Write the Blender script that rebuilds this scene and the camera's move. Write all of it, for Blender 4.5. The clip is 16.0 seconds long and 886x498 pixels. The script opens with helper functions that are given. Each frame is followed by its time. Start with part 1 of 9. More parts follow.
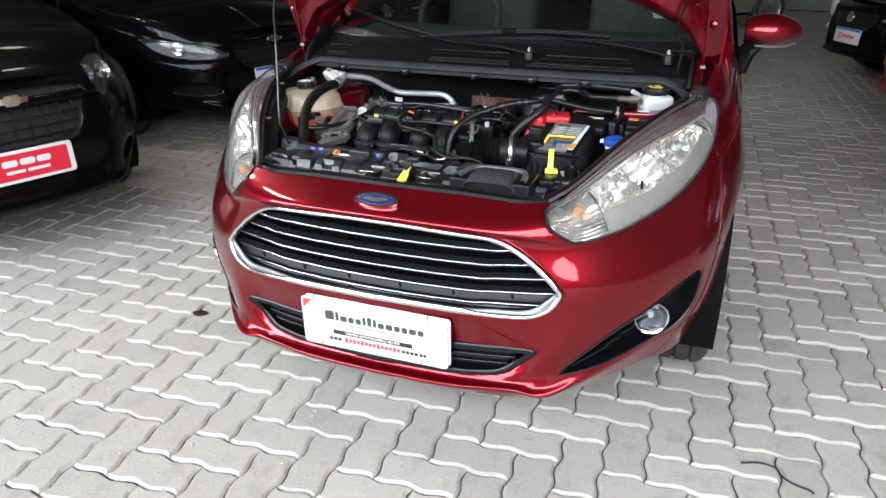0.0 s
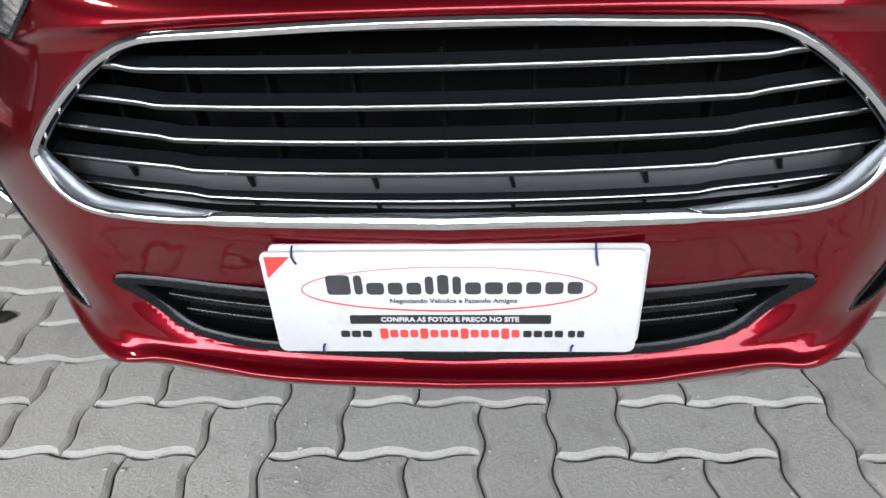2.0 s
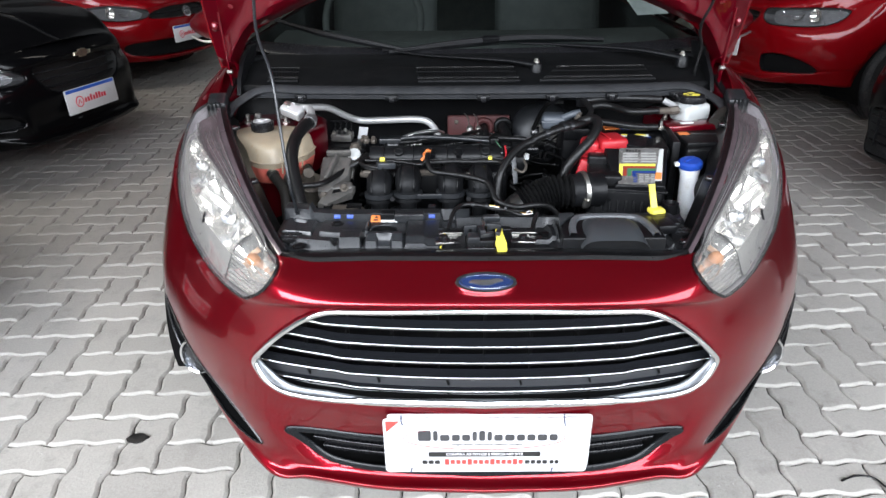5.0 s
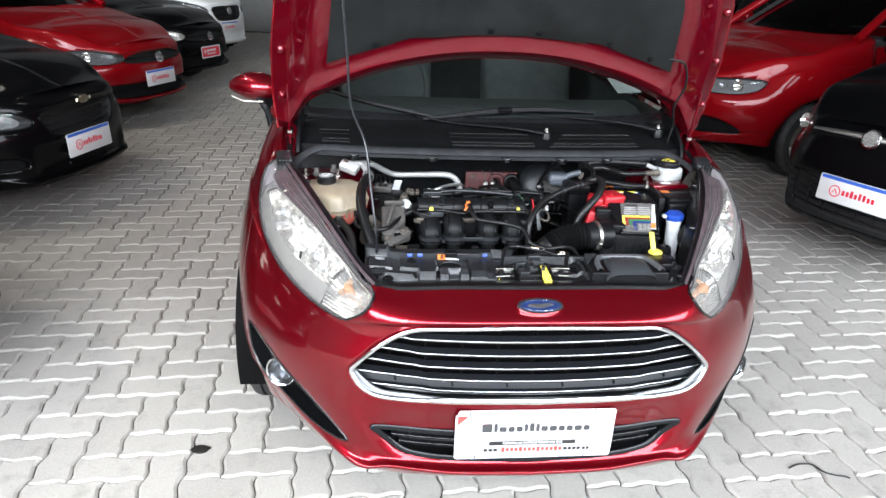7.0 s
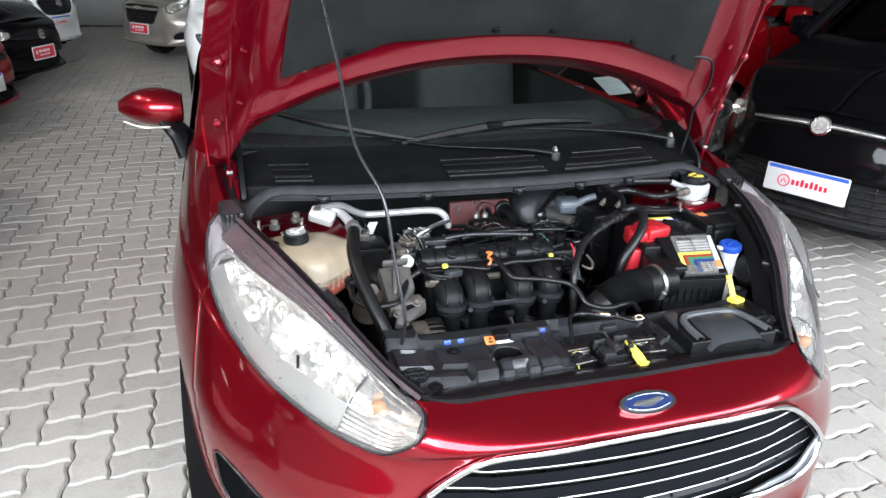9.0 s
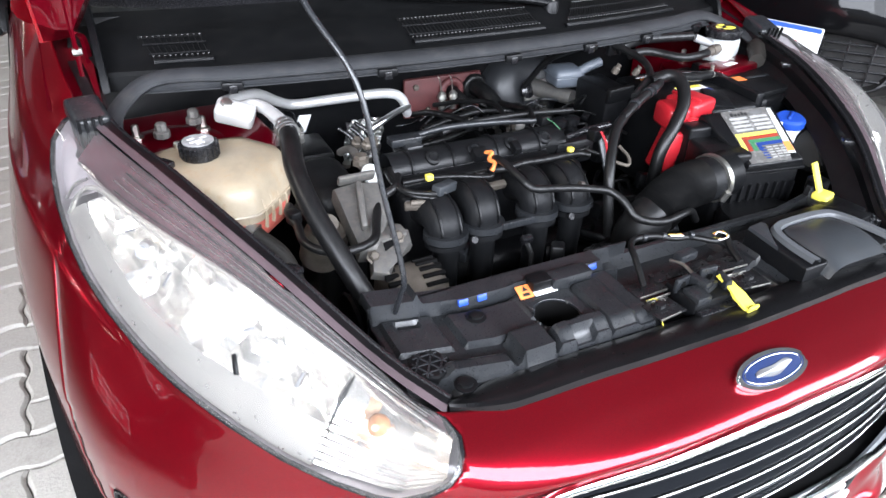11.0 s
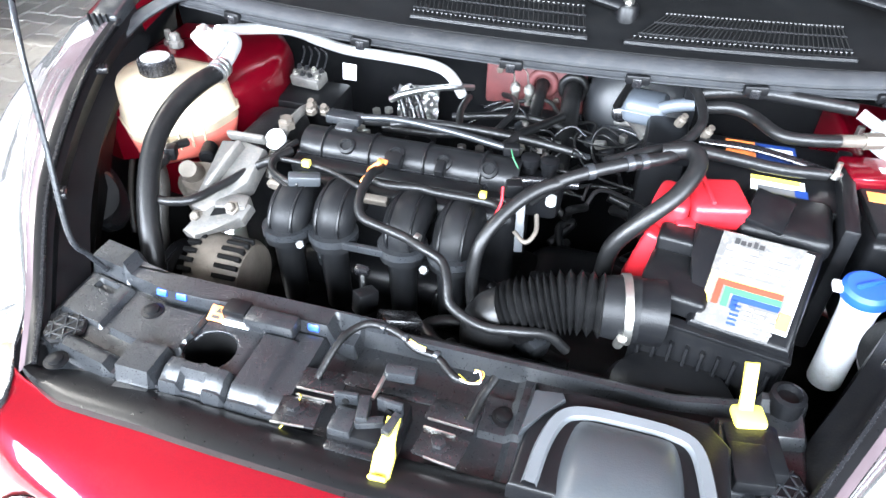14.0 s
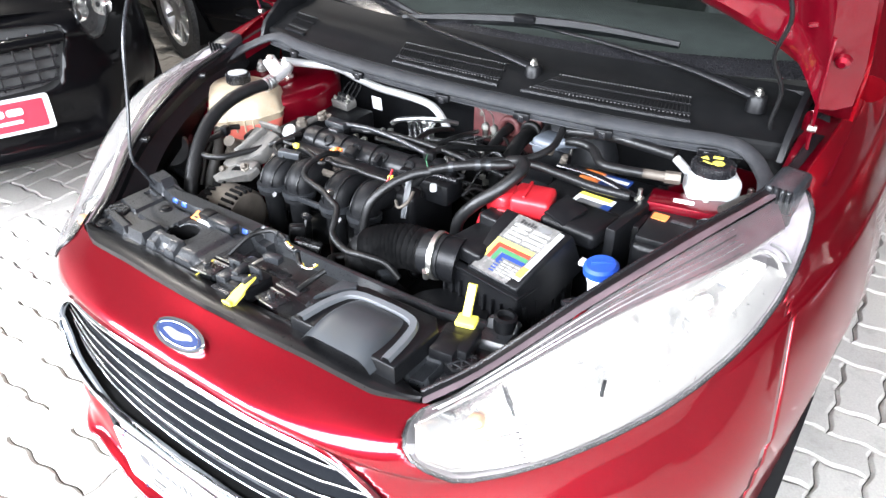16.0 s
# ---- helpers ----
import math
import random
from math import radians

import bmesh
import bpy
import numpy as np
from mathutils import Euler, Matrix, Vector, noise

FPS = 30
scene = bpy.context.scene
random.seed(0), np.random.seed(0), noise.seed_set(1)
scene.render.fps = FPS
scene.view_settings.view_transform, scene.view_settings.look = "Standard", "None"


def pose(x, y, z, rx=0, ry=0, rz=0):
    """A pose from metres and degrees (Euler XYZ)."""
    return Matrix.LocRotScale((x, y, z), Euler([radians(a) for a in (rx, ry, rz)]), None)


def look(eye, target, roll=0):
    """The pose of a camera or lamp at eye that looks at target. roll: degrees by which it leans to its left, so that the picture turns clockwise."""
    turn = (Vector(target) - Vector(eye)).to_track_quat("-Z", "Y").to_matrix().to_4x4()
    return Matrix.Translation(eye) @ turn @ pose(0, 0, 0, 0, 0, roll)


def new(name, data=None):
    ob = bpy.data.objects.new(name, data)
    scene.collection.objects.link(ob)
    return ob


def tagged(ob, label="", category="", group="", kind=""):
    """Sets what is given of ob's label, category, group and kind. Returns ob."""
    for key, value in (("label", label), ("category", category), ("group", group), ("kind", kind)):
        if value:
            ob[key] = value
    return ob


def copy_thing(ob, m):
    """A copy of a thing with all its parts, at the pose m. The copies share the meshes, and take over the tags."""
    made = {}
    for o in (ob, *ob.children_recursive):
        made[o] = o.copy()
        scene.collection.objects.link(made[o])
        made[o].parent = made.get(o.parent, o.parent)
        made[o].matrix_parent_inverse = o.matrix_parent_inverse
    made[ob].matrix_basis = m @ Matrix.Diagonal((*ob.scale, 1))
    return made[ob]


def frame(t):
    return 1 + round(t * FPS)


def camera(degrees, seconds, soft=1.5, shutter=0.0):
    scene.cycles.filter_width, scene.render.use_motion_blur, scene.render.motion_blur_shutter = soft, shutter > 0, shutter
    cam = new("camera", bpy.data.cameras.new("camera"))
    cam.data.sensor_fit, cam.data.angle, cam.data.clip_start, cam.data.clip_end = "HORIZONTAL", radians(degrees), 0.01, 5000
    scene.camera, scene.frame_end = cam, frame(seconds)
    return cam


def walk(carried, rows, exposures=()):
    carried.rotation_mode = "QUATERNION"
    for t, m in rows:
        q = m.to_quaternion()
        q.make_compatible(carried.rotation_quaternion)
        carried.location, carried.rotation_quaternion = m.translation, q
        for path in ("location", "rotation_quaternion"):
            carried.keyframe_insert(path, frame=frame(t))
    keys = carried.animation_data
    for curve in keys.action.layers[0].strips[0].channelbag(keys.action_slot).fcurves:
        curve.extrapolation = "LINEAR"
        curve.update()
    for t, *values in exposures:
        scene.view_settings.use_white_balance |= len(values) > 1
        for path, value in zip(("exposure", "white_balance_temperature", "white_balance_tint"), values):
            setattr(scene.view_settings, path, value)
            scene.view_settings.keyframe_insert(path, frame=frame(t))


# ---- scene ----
cam = camera(65.1, 16.0)
PATH = [
    (0, (0.703, -1.406, 1.288), (0.06, 0.302, 0.471), 0.0),
    (0.5, (0.462, -1.293, 1.265), (-0.041, 0.442, 0.406), -2.4),
    (1, (0.282, -1.081, 1.12), (-0.117, 0.649, 0.198), -5.5),
    (1.5, (0.126, -0.783, 0.953), (-0.157, 0.9, -0.088), -6.2),
    (2, (0.051, -0.655, 0.83), (-0.1, 1.035, -0.23), -2.9),
    (2.5, (0.029, -0.598, 0.757), (-0.074, 1.125, -0.254), -0.4),
    (3, (0.024, -0.546, 0.731), (-0.088, 1.197, -0.243), -0.2),
    (3.5, (0.024, -0.561, 0.769), (-0.085, 1.18, -0.209), -0.2),
    (4, (-0.017, -0.71, 0.931), (-0.115, 1.025, -0.058), 0.1),
    (4.5, (-0.079, -0.888, 1.149), (-0.096, 0.87, 0.196), -0.2),
    (4.7, (-0.056, -0.983, 1.235), (-0.088, 0.796, 0.323), -0.7),
    (6.8, (-0.316, -1.499, 1.47), (-0.196, 0.344, 0.7), 2.0),
    (7, (-0.385, -1.461, 1.464), (-0.204, 0.382, 0.709), 2.3),
    (7.5, (-0.572, -1.382, 1.47), (-0.245, 0.445, 0.725), 1.0),
    (8, (-0.654, -1.268, 1.454), (-0.191, 0.533, 0.719), 1.2),
    (8.2, (-0.657, -1.189, 1.456), (-0.166, 0.607, 0.728), 1.4),
    (10.3, (-0.716, -0.478, 1.35), (0.003, 1.106, 0.363), 2.3),
    (10.5, (-0.71, -0.437, 1.328), (0.042, 1.11, 0.307), 2.3),
    (11, (-0.655, -0.375, 1.285), (0.117, 1.117, 0.2), 2.1),
    (11.5, (-0.571, -0.334, 1.268), (0.116, 1.159, 0.13), 1.6),
    (12, (-0.446, -0.322, 1.269), (0.103, 1.199, 0.092), 0.9),
    (12.5, (-0.331, -0.315, 1.278), (-0.064, 1.268, 0.085), -0.7),
    (13, (-0.211, -0.273, 1.287), (-0.082, 1.323, 0.088), -0.1),
    (13.5, (-0.018, -0.243, 1.324), (-0.106, 1.31, 0.067), -0.4),
    (14, (0.193, -0.257, 1.331), (-0.238, 1.224, 0.058), 0.7),
    (14.5, (0.324, -0.298, 1.328), (-0.319, 1.148, 0.105), -0.4),
    (15, (0.448, -0.395, 1.385), (-0.289, 1.055, 0.222), -0.2),
    (15.5, (0.65, -0.438, 1.415), (-0.213, 0.986, 0.307), 0.0),
    (16, (0.807, -0.437, 1.405), (-0.16, 0.94, 0.325), 0.2),
]
walk(cam, [(t, look(eye, target, roll)) for t, eye, target, roll in PATH], exposures=[(0, -0.25, 6500, 10), (1, -0.30, 6450, 10), (1.8, -0.82, 6350, 11), (2.5, -1.12, 6350, 11), (3.3, -1.24, 6350, 11), (4, -1.05, 6350, 11), (4.7, -0.37, 6350, 11), (6.8, 0.22, 6350, 10), (8.2, 0.24, 6350, 10), (10.3, 0.60, 6300, 12), (11.5, 0.66, 6250, 13), (12.3, 0.94, 6250, 13), (13, 1.34, 6100, 12), (13.5, 1.8, 6000, 11), (14, 2.14, 6050, 9), (14.5, 2.24, 6000, 8), (15, 2.24, 6000, 9), (15.5, 1.76, 6200, 11), (16, 1.38, 6350, 12)])

# ---- world, light ----
world = bpy.data.worlds.new("sky")
scene.world = world
world.use_nodes = True
wn = world.node_tree
sky = wn.nodes.new("ShaderNodeTexSky")
sky.sky_type = "NISHITA"
sky.sun_disc = False
sky.sun_elevation, sky.sun_rotation = radians(52), radians(200)
wn.links.new(sky.outputs[0], wn.nodes["Background"].inputs[0])
wn.nodes["Background"].inputs[1].default_value = 0.05


def area(name, eye, target, sx, sy, power, colour=(1, 1, 1)):
    d = bpy.data.lights.new(name, "AREA")
    d.shape, d.size, d.size_y, d.energy, d.color = "RECTANGLE", sx, sy, power, colour
    ob = new(name, d)
    ob.matrix_world = look(eye, target)
    return ob


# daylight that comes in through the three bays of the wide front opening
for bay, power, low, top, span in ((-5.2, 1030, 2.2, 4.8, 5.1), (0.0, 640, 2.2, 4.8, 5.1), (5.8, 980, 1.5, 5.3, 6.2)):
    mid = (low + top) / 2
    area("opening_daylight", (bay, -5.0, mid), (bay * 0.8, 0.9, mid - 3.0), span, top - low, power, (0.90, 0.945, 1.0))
# small round lamps under the hall's ceiling, over the western row of cars
for at, power in (((-4.6, 0.0, 5.4), 55), ((-5.4, 2.2, 5.4), 90), ((-4.6, 4.2, 5.4), 12), ((-2.2, 6.4, 5.4), 4), ((-2.0, 9.4, 5.4), 3)):
    lamp = area("ceiling_lamp", at, (at[0] - 0.01, at[1], 0), 0.5, 0.5, power, (1.0, 0.94, 0.84))
    lamp.data.shape = "DISK"

# ---- materials ----
def nodes_of(name):
    m = bpy.data.materials.new(name)
    m.use_nodes = True
    nt = m.node_tree
    return m, nt, nt.nodes["Principled BSDF"]


def node(nt, kind, **inputs):
    n = nt.nodes.new(kind)
    for k, v in inputs.items():
        n.inputs[k.replace("_", " ")].default_value = v
    return n


def mat(name, colour, rough=0.5, metal=0.0, vary=0.12, scale=6.0, bump=0.0, bump_scale=60.0, coat=0.0, dirt=None, spec=0.5, rand=0.0):
    """A surface with colour variation at two scales, uneven gloss and fine relief."""
    m, nt, b = nodes_of(name)
    L = nt.links.new
    tc = nt.nodes.new("ShaderNodeTexCoord")
    big = node(nt, "ShaderNodeTexNoise", Scale=scale, Detail=5.0, Roughness=0.6)
    fine = node(nt, "ShaderNodeTexNoise", Scale=bump_scale, Detail=4.0, Roughness=0.6)
    L(tc.outputs["Object"], big.inputs["Vector"])
    L(tc.outputs["Object"], fine.inputs["Vector"])
    ramp = nt.nodes.new("ShaderNodeValToRGB")
    c = Vector(colour)
    lo, hi = c * (1 - vary), c * (1 + vary)
    ramp.color_ramp.elements[0].color = (*lo, 1)
    ramp.color_ramp.elements[1].color = (*hi, 1)
    ramp.color_ramp.elements[0].position, ramp.color_ramp.elements[1].position = 0.35, 0.65
    L(big.outputs["Fac"], ramp.inputs["Fac"])
    col = ramp.outputs["Color"]
    if dirt:
        spots = node(nt, "ShaderNodeTexNoise", Scale=scale * 4, Detail=8.0, Roughness=0.75)
        L(tc.outputs["Object"], spots.inputs["Vector"])
        lim = nt.nodes.new("ShaderNodeMapRange")
        lim.inputs["From Min"].default_value, lim.inputs["From Max"].default_value = 0.5, 0.75
        L(spots.outputs["Fac"], lim.inputs["Value"])
        mix = nt.nodes.new("ShaderNodeMixRGB")
        mix.inputs["Color2"].default_value = (*dirt, 1)
        L(lim.outputs["Result"], mix.inputs["Fac"])
        L(col, mix.inputs["Color1"])
        col = mix.outputs["Color"]
    if rand:
        info = nt.nodes.new("ShaderNodeObjectInfo")
        hsv = nt.nodes.new("ShaderNodeHueSaturation")
        r = nt.nodes.new("ShaderNodeMapRange")
        r.inputs["To Min"].default_value, r.inputs["To Max"].default_value = 1 - rand, 1 + rand
        L(info.outputs["Random"], r.inputs["Value"])
        L(r.outputs["Result"], hsv.inputs["Value"])
        L(col, hsv.inputs["Color"])
        col = hsv.outputs["Color"]
    L(col, b.inputs["Base Color"])
    rr = nt.nodes.new("ShaderNodeMapRange")
    rr.inputs["To Min"].default_value, rr.inputs["To Max"].default_value = max(rough - 0.1, 0.02), min(rough + 0.12, 1)
    if rough < 0.15:
        rr.inputs["To Min"].default_value, rr.inputs["To Max"].default_value = rough * 0.7, rough * 1.6
    L(fine.outputs["Fac"], rr.inputs["Value"])
    L(rr.outputs["Result"], b.inputs["Roughness"])
    b.inputs["Metallic"].default_value = metal
    b.inputs["Specular IOR Level"].default_value = spec
    b.inputs["Coat Weight"].default_value = coat
    b.inputs["Coat Roughness"].default_value = 0.03
    if bump:
        bp = nt.nodes.new("ShaderNodeBump")
        bp.inputs["Strength"].default_value, bp.inputs["Distance"].default_value = bump, 0.004
        L(fine.outputs["Fac"], bp.inputs["Height"])
        L(bp.outputs["Normal"], b.inputs["Normal"])
    return m


def paint(name, colour, flake=0.25, metal=0.35, coat=1.0, spec=0.1, film=0.025):
    """Car lacquer: pigmented base with fine metal flakes under a clear coat, slight orange peel and dust."""
    m, nt, b = nodes_of(name)
    L = nt.links.new
    tc = nt.nodes.new("ShaderNodeTexCoord")
    vor = node(nt, "ShaderNodeTexVoronoi", Scale=1400.0)
    L(tc.outputs["Object"], vor.inputs["Vector"])
    mix = nt.nodes.new("ShaderNodeMixRGB")
    mix.blend_type = "MULTIPLY"
    mix.inputs["Fac"].default_value = flake
    mix.inputs["Color1"].default_value = (*colour, 1)
    L(vor.outputs["Color"], mix.inputs["Color2"])
    dust = node(nt, "ShaderNodeTexNoise", Scale=9.0, Detail=8.0, Roughness=0.7)
    L(tc.outputs["Object"], dust.inputs["Vector"])
    lim = nt.nodes.new("ShaderNodeMapRange")
    lim.inputs["From Min"].default_value, lim.inputs["From Max"].default_value, lim.inputs["To Max"].default_value = 0.55, 0.95, film
    L(dust.outputs["Fac"], lim.inputs["Value"])
    grey = nt.nodes.new("ShaderNodeMixRGB")
    grey.inputs["Color2"].default_value = (0.35, 0.3, 0.28, 1)
    L(lim.outputs["Result"], grey.inputs["Fac"])
    L(mix.outputs["Color"], grey.inputs["Color1"])
    L(grey.outputs["Color"], b.inputs["Base Color"])
    b.inputs["Metallic"].default_value = metal
    b.inputs["Specular IOR Level"].default_value = spec
    b.inputs["Coat IOR"].default_value = 1.42
    b.inputs["Roughness"].default_value = 0.29
    b.inputs["Coat Weight"].default_value = coat
    cr = nt.nodes.new("ShaderNodeMapRange")
    cr.inputs["To Min"].default_value, cr.inputs["To Max"].default_value = 0.01, 0.05
    L(dust.outputs["Fac"], cr.inputs["Value"])
    L(cr.outputs["Result"], b.inputs["Coat Roughness"])
    peel = node(nt, "ShaderNodeTexNoise", Scale=110.0, Detail=2.0)
    L(tc.outputs["Object"], peel.inputs["Vector"])
    bp = nt.nodes.new("ShaderNodeBump")
    bp.inputs["Strength"].default_value, bp.inputs["Distance"].default_value = 0.03, 0.002
    L(peel.outputs["Fac"], bp.inputs["Height"])
    L(bp.outputs["Normal"], b.inputs["Coat Normal"])
    return m


def glass(name, tint=(1, 1, 1), rough=0.02, ior=1.45, haze=0.0):
    """Clear or tinted pane: sees through, with true surface gloss; haze adds a thin milky film."""
    m, nt, b = nodes_of(name)
    L = nt.links.new
    out = nt.nodes["Material Output"]
    tr = node(nt, "ShaderNodeBsdfTransparent", Color=(*tint, 1))
    gl = node(nt, "ShaderNodeBsdfGlossy", Roughness=rough)
    fr = node(nt, "ShaderNodeFresnel", IOR=ior)
    mx = nt.nodes.new("ShaderNodeMixShader")
    L(fr.outputs[0], mx.inputs[0]), L(tr.outputs[0], mx.inputs[1]), L(gl.outputs[0], mx.inputs[2])
    last = mx
    if haze:
        df = node(nt, "ShaderNodeBsdfDiffuse", Color=(0.75, 0.74, 0.72, 1))
        tc = nt.nodes.new("ShaderNodeTexCoord")
        nz = node(nt, "ShaderNodeTexNoise", Scale=14.0, Detail=6.0, Roughness=0.7)
        L(tc.outputs["Object"], nz.inputs["Vector"])
        mr = nt.nodes.new("ShaderNodeMapRange")
        mr.inputs["From Min"].default_value, mr.inputs["From Max"].default_value = 0.3, 0.8
        mr.inputs["To Min"].default_value, mr.inputs["To Max"].default_value = haze * 0.5, haze * 1.4
        L(nz.outputs["Fac"], mr.inputs["Value"])
        last = nt.nodes.new("ShaderNodeMixShader")
        L(mr.outputs["Result"], last.inputs[0]), L(mx.outputs[0], last.inputs[1]), L(df.outputs[0], last.inputs[2])
    L(last.outputs[0], out.inputs["Surface"])
    return m


RED = paint("ruby_red_lacquer", (0.225, 0.0028, 0.0100), 0.2, 0.80)
# Darker, less metallic red than the outer body, for the inner panels.
RED_IN = paint("darker_inner_red", (0.125, 0.0010, 0.0070), 0.15, 0.55)
BRIGHT_RED = paint("bright_red_lacquer", (0.17, 0.0012, 0.0035), 0.0, 0.1, 0.6, 0.03, 0.004)
BLACK_PAINT = paint("black_lacquer", (0.0022, 0.0022, 0.0026), 0.1, 0.0, 0.30, 0.02, 0.004)
WHITE_PAINT = paint("white_lacquer", (0.75, 0.75, 0.74), 0.0, 0.0)
GREY_PAINT = paint("beige_grey_lacquer", (0.26, 0.24, 0.21), 0.2, 0.4)
CHROME = mat("chrome", (0.75, 0.75, 0.76), 0.09, 1.0, 0.03, 20, 0.02, 90)
SATIN = mat("satin_silver", (0.62, 0.62, 0.62), 0.32, 1.0, 0.08, 20, 0.05, 150)
ALLOY = mat("cast_aluminium", (0.145, 0.141, 0.133), 0.52, 0.7, 0.2, 25, 0.25, 260, dirt=(0.20, 0.175, 0.15))
STEEL = mat("zinc_steel", (0.55, 0.54, 0.50), 0.35, 1.0, 0.15, 40, 0.1, 200)
PLASTIC = mat("black_moulded_plastic", (0.0038, 0.0040, 0.0046), 0.34, 0, 0.2, 14, 0.12, 420, dirt=(0.0068, 0.0066, 0.0063), spec=0.19)
GREY_PLASTIC = mat("dark_grey_plastic", (0.0130, 0.0142, 0.0160), 0.29, 0, 0.22, 12, 0.04, 420, dirt=(0.021, 0.021, 0.021), spec=0.48)
GLOSS_BLACK = mat("black_trim", (0.007, 0.007, 0.008), 0.25, 0, 0.2, 14, 0.05, 300)
RUBBER = mat("black_rubber", (0.0046, 0.0047, 0.005), 0.36, 0, 0.25, 20, 0.12, 300, dirt=(0.011, 0.0105, 0.010), spec=0.30)
TYRE = mat("tyre_rubber", (0.022, 0.022, 0.023), 0.75, 0, 0.3, 18, 0.3, 200, dirt=(0.08, 0.075, 0.068))
# Near-black that puts the shade of openings and hidden depths into the colour.
SHADE_BLACK = mat("recess_shade_black", (0.0016, 0.0016, 0.0017), 0.8, 0, 0.3, 10, 0.2, 60, spec=0.12)
GLASS = glass("window_glass", (0.30, 0.34, 0.33))
LENS = glass("lamp_lens", (0.97, 0.97, 0.96), 0.02, 1.45, 0.055)

# ---- shape helpers ----
def part(name, bm, material, parent=None, label="", smooth=True, angle=35):
    """Links a bmesh as one mesh object, under a thing or a part."""
    me = bpy.data.meshes.new(name)
    bmesh.ops.recalc_face_normals(bm, faces=bm.faces[:])
    bm.to_mesh(me)
    bm.free()
    if smooth:
        me.shade_smooth()
        me.set_sharp_from_angle(angle=radians(angle))
    for m in material if isinstance(material, (list, tuple)) else [material]:
        me.materials.append(m)
    ob = new(name, me)
    if parent:
        ob.parent = parent
    if label:
        ob["label"] = label
    return ob


def thing(name, label, category, group="", kind="", m=None):
    ob = new(name)
    ob.empty_display_size = 0.05
    if m is not None:
        ob.matrix_world = m
    return tagged(ob, label, category, group, kind)


def catmull(pts, n=8, closed=False):
    """Points along a smooth curve through pts, n to a span."""
    pts = [Vector(p) for p in pts]
    k, out = len(pts), []
    for i in range(k if closed else k - 1):
        if closed:
            p0, p1, p2, p3 = pts[i - 1], pts[i], pts[(i + 1) % k], pts[(i + 2) % k]
        else:
            p1, p2 = pts[i], pts[i + 1]
            p0 = pts[i - 1] if i else p1 * 2 - p2
            p3 = pts[i + 2] if i + 2 < k else p2 * 2 - p1
        for j in range(n):
            f = j / n
            out.append(0.5 * (2 * p1 + (p2 - p0) * f + (2 * p0 - 5 * p1 + 4 * p2 - p3) * f * f + (3 * p1 - p0 - 3 * p2 + p3) * f ** 3))
    if not closed:
        out.append(pts[-1].copy())
    return out


def tube(pts, r, sides=10, closed=False, n=6, bm=None, smooth=True, ribs=0.0, flat=1.0):
    """A hose, pipe or wire along pts. r: one radius, or one for each point. ribs: corrugation depth. flat: squash across."""
    bm = bm or bmesh.new()
    sides = max(sides, 12) if sides >= 8 else sides
    way = catmull(pts, n, closed) if smooth else [Vector(p) for p in pts]
    k = len(way)
    rr = [r if not isinstance(r, (list, tuple)) else float(np.interp(i / max(k - 1, 1) * (len(r) - 1), range(len(r)), r)) for i in range(k)]
    if ribs:
        rr = [q + (ribs if i % 2 else -ribs) for i, q in enumerate(rr)]
    rings, up = [], None
    for i, p in enumerate(way):
        t = (way[(i + 1) % k] - way[i - 1]) if closed else (way[min(i + 1, k - 1)] - way[max(i - 1, 0)])
        t = t.normalized() if t.length > 1e-9 else Vector((0, 0, 1))
        if up is None:
            up = t.orthogonal().normalized() if abs(t.z) > 0.95 else Vector((0, 0, 1))
        side = t.cross(up).normalized()
        up = side.cross(t).normalized()
        rings.append([bm.verts.new(p + (side * math.cos(a) + up * math.sin(a) * flat) * rr[i]) for a in (2 * math.pi * j / sides for j in range(sides))])
    for i in range(k if closed else k - 1):
        a, b = rings[i], rings[(i + 1) % k]
        for j in range(sides):
            bm.faces.new((a[j], a[(j + 1) % sides], b[(j + 1) % sides], b[j]))
    if not closed:
        bm.faces.new(rings[0][::-1]), bm.faces.new(rings[-1])
    return bm


def box(sx, sy, sz, m=None, bevel=0.0, bm=None, seg=2, taper=1.0):
    """A block centred on x and y with its foot at z 0; bevelled edges; taper narrows the top."""
    bm = bm or bmesh.new()
    made = bmesh.ops.create_cube(bm, size=1)["verts"]
    for v in made:
        k = taper if v.co.z > 0 else 1
        v.co = Vector((v.co.x * sx * k, v.co.y * sy * k, (v.co.z + 0.5) * sz))
    if bevel:
        edges = list({e for v in made for e in v.link_edges})
        made = list({v for f in bmesh.ops.bevel(bm, geom=edges, offset=bevel, segments=seg, profile=0.5, affect="EDGES")["faces"] for v in f.verts} | {v for v in made if v.is_valid})
    if m is not None:
        bmesh.ops.transform(bm, matrix=m, verts=[v for v in made if v.is_valid])
    return bm


def turned(profile, m=None, n=24, bm=None, cap=True):
    """A body of revolution about z from (radius, height) pairs."""
    bm = bm or bmesh.new()
    rings = []
    for r, z in profile:
        rings.append([bm.verts.new((r * math.cos(2 * math.pi * j / n), r * math.sin(2 * math.pi * j / n), z)) for j in range(n)])
    for a, b in zip(rings, rings[1:]):
        for j in range(n):
            bm.faces.new((a[j], a[(j + 1) % n], b[(j + 1) % n], b[j]))
    if cap:
        bm.faces.new(rings[0][::-1]), bm.faces.new(rings[-1])
    if m is not None:
        bmesh.ops.transform(bm, matrix=m, verts=[v for r in rings for v in r])
    return bm


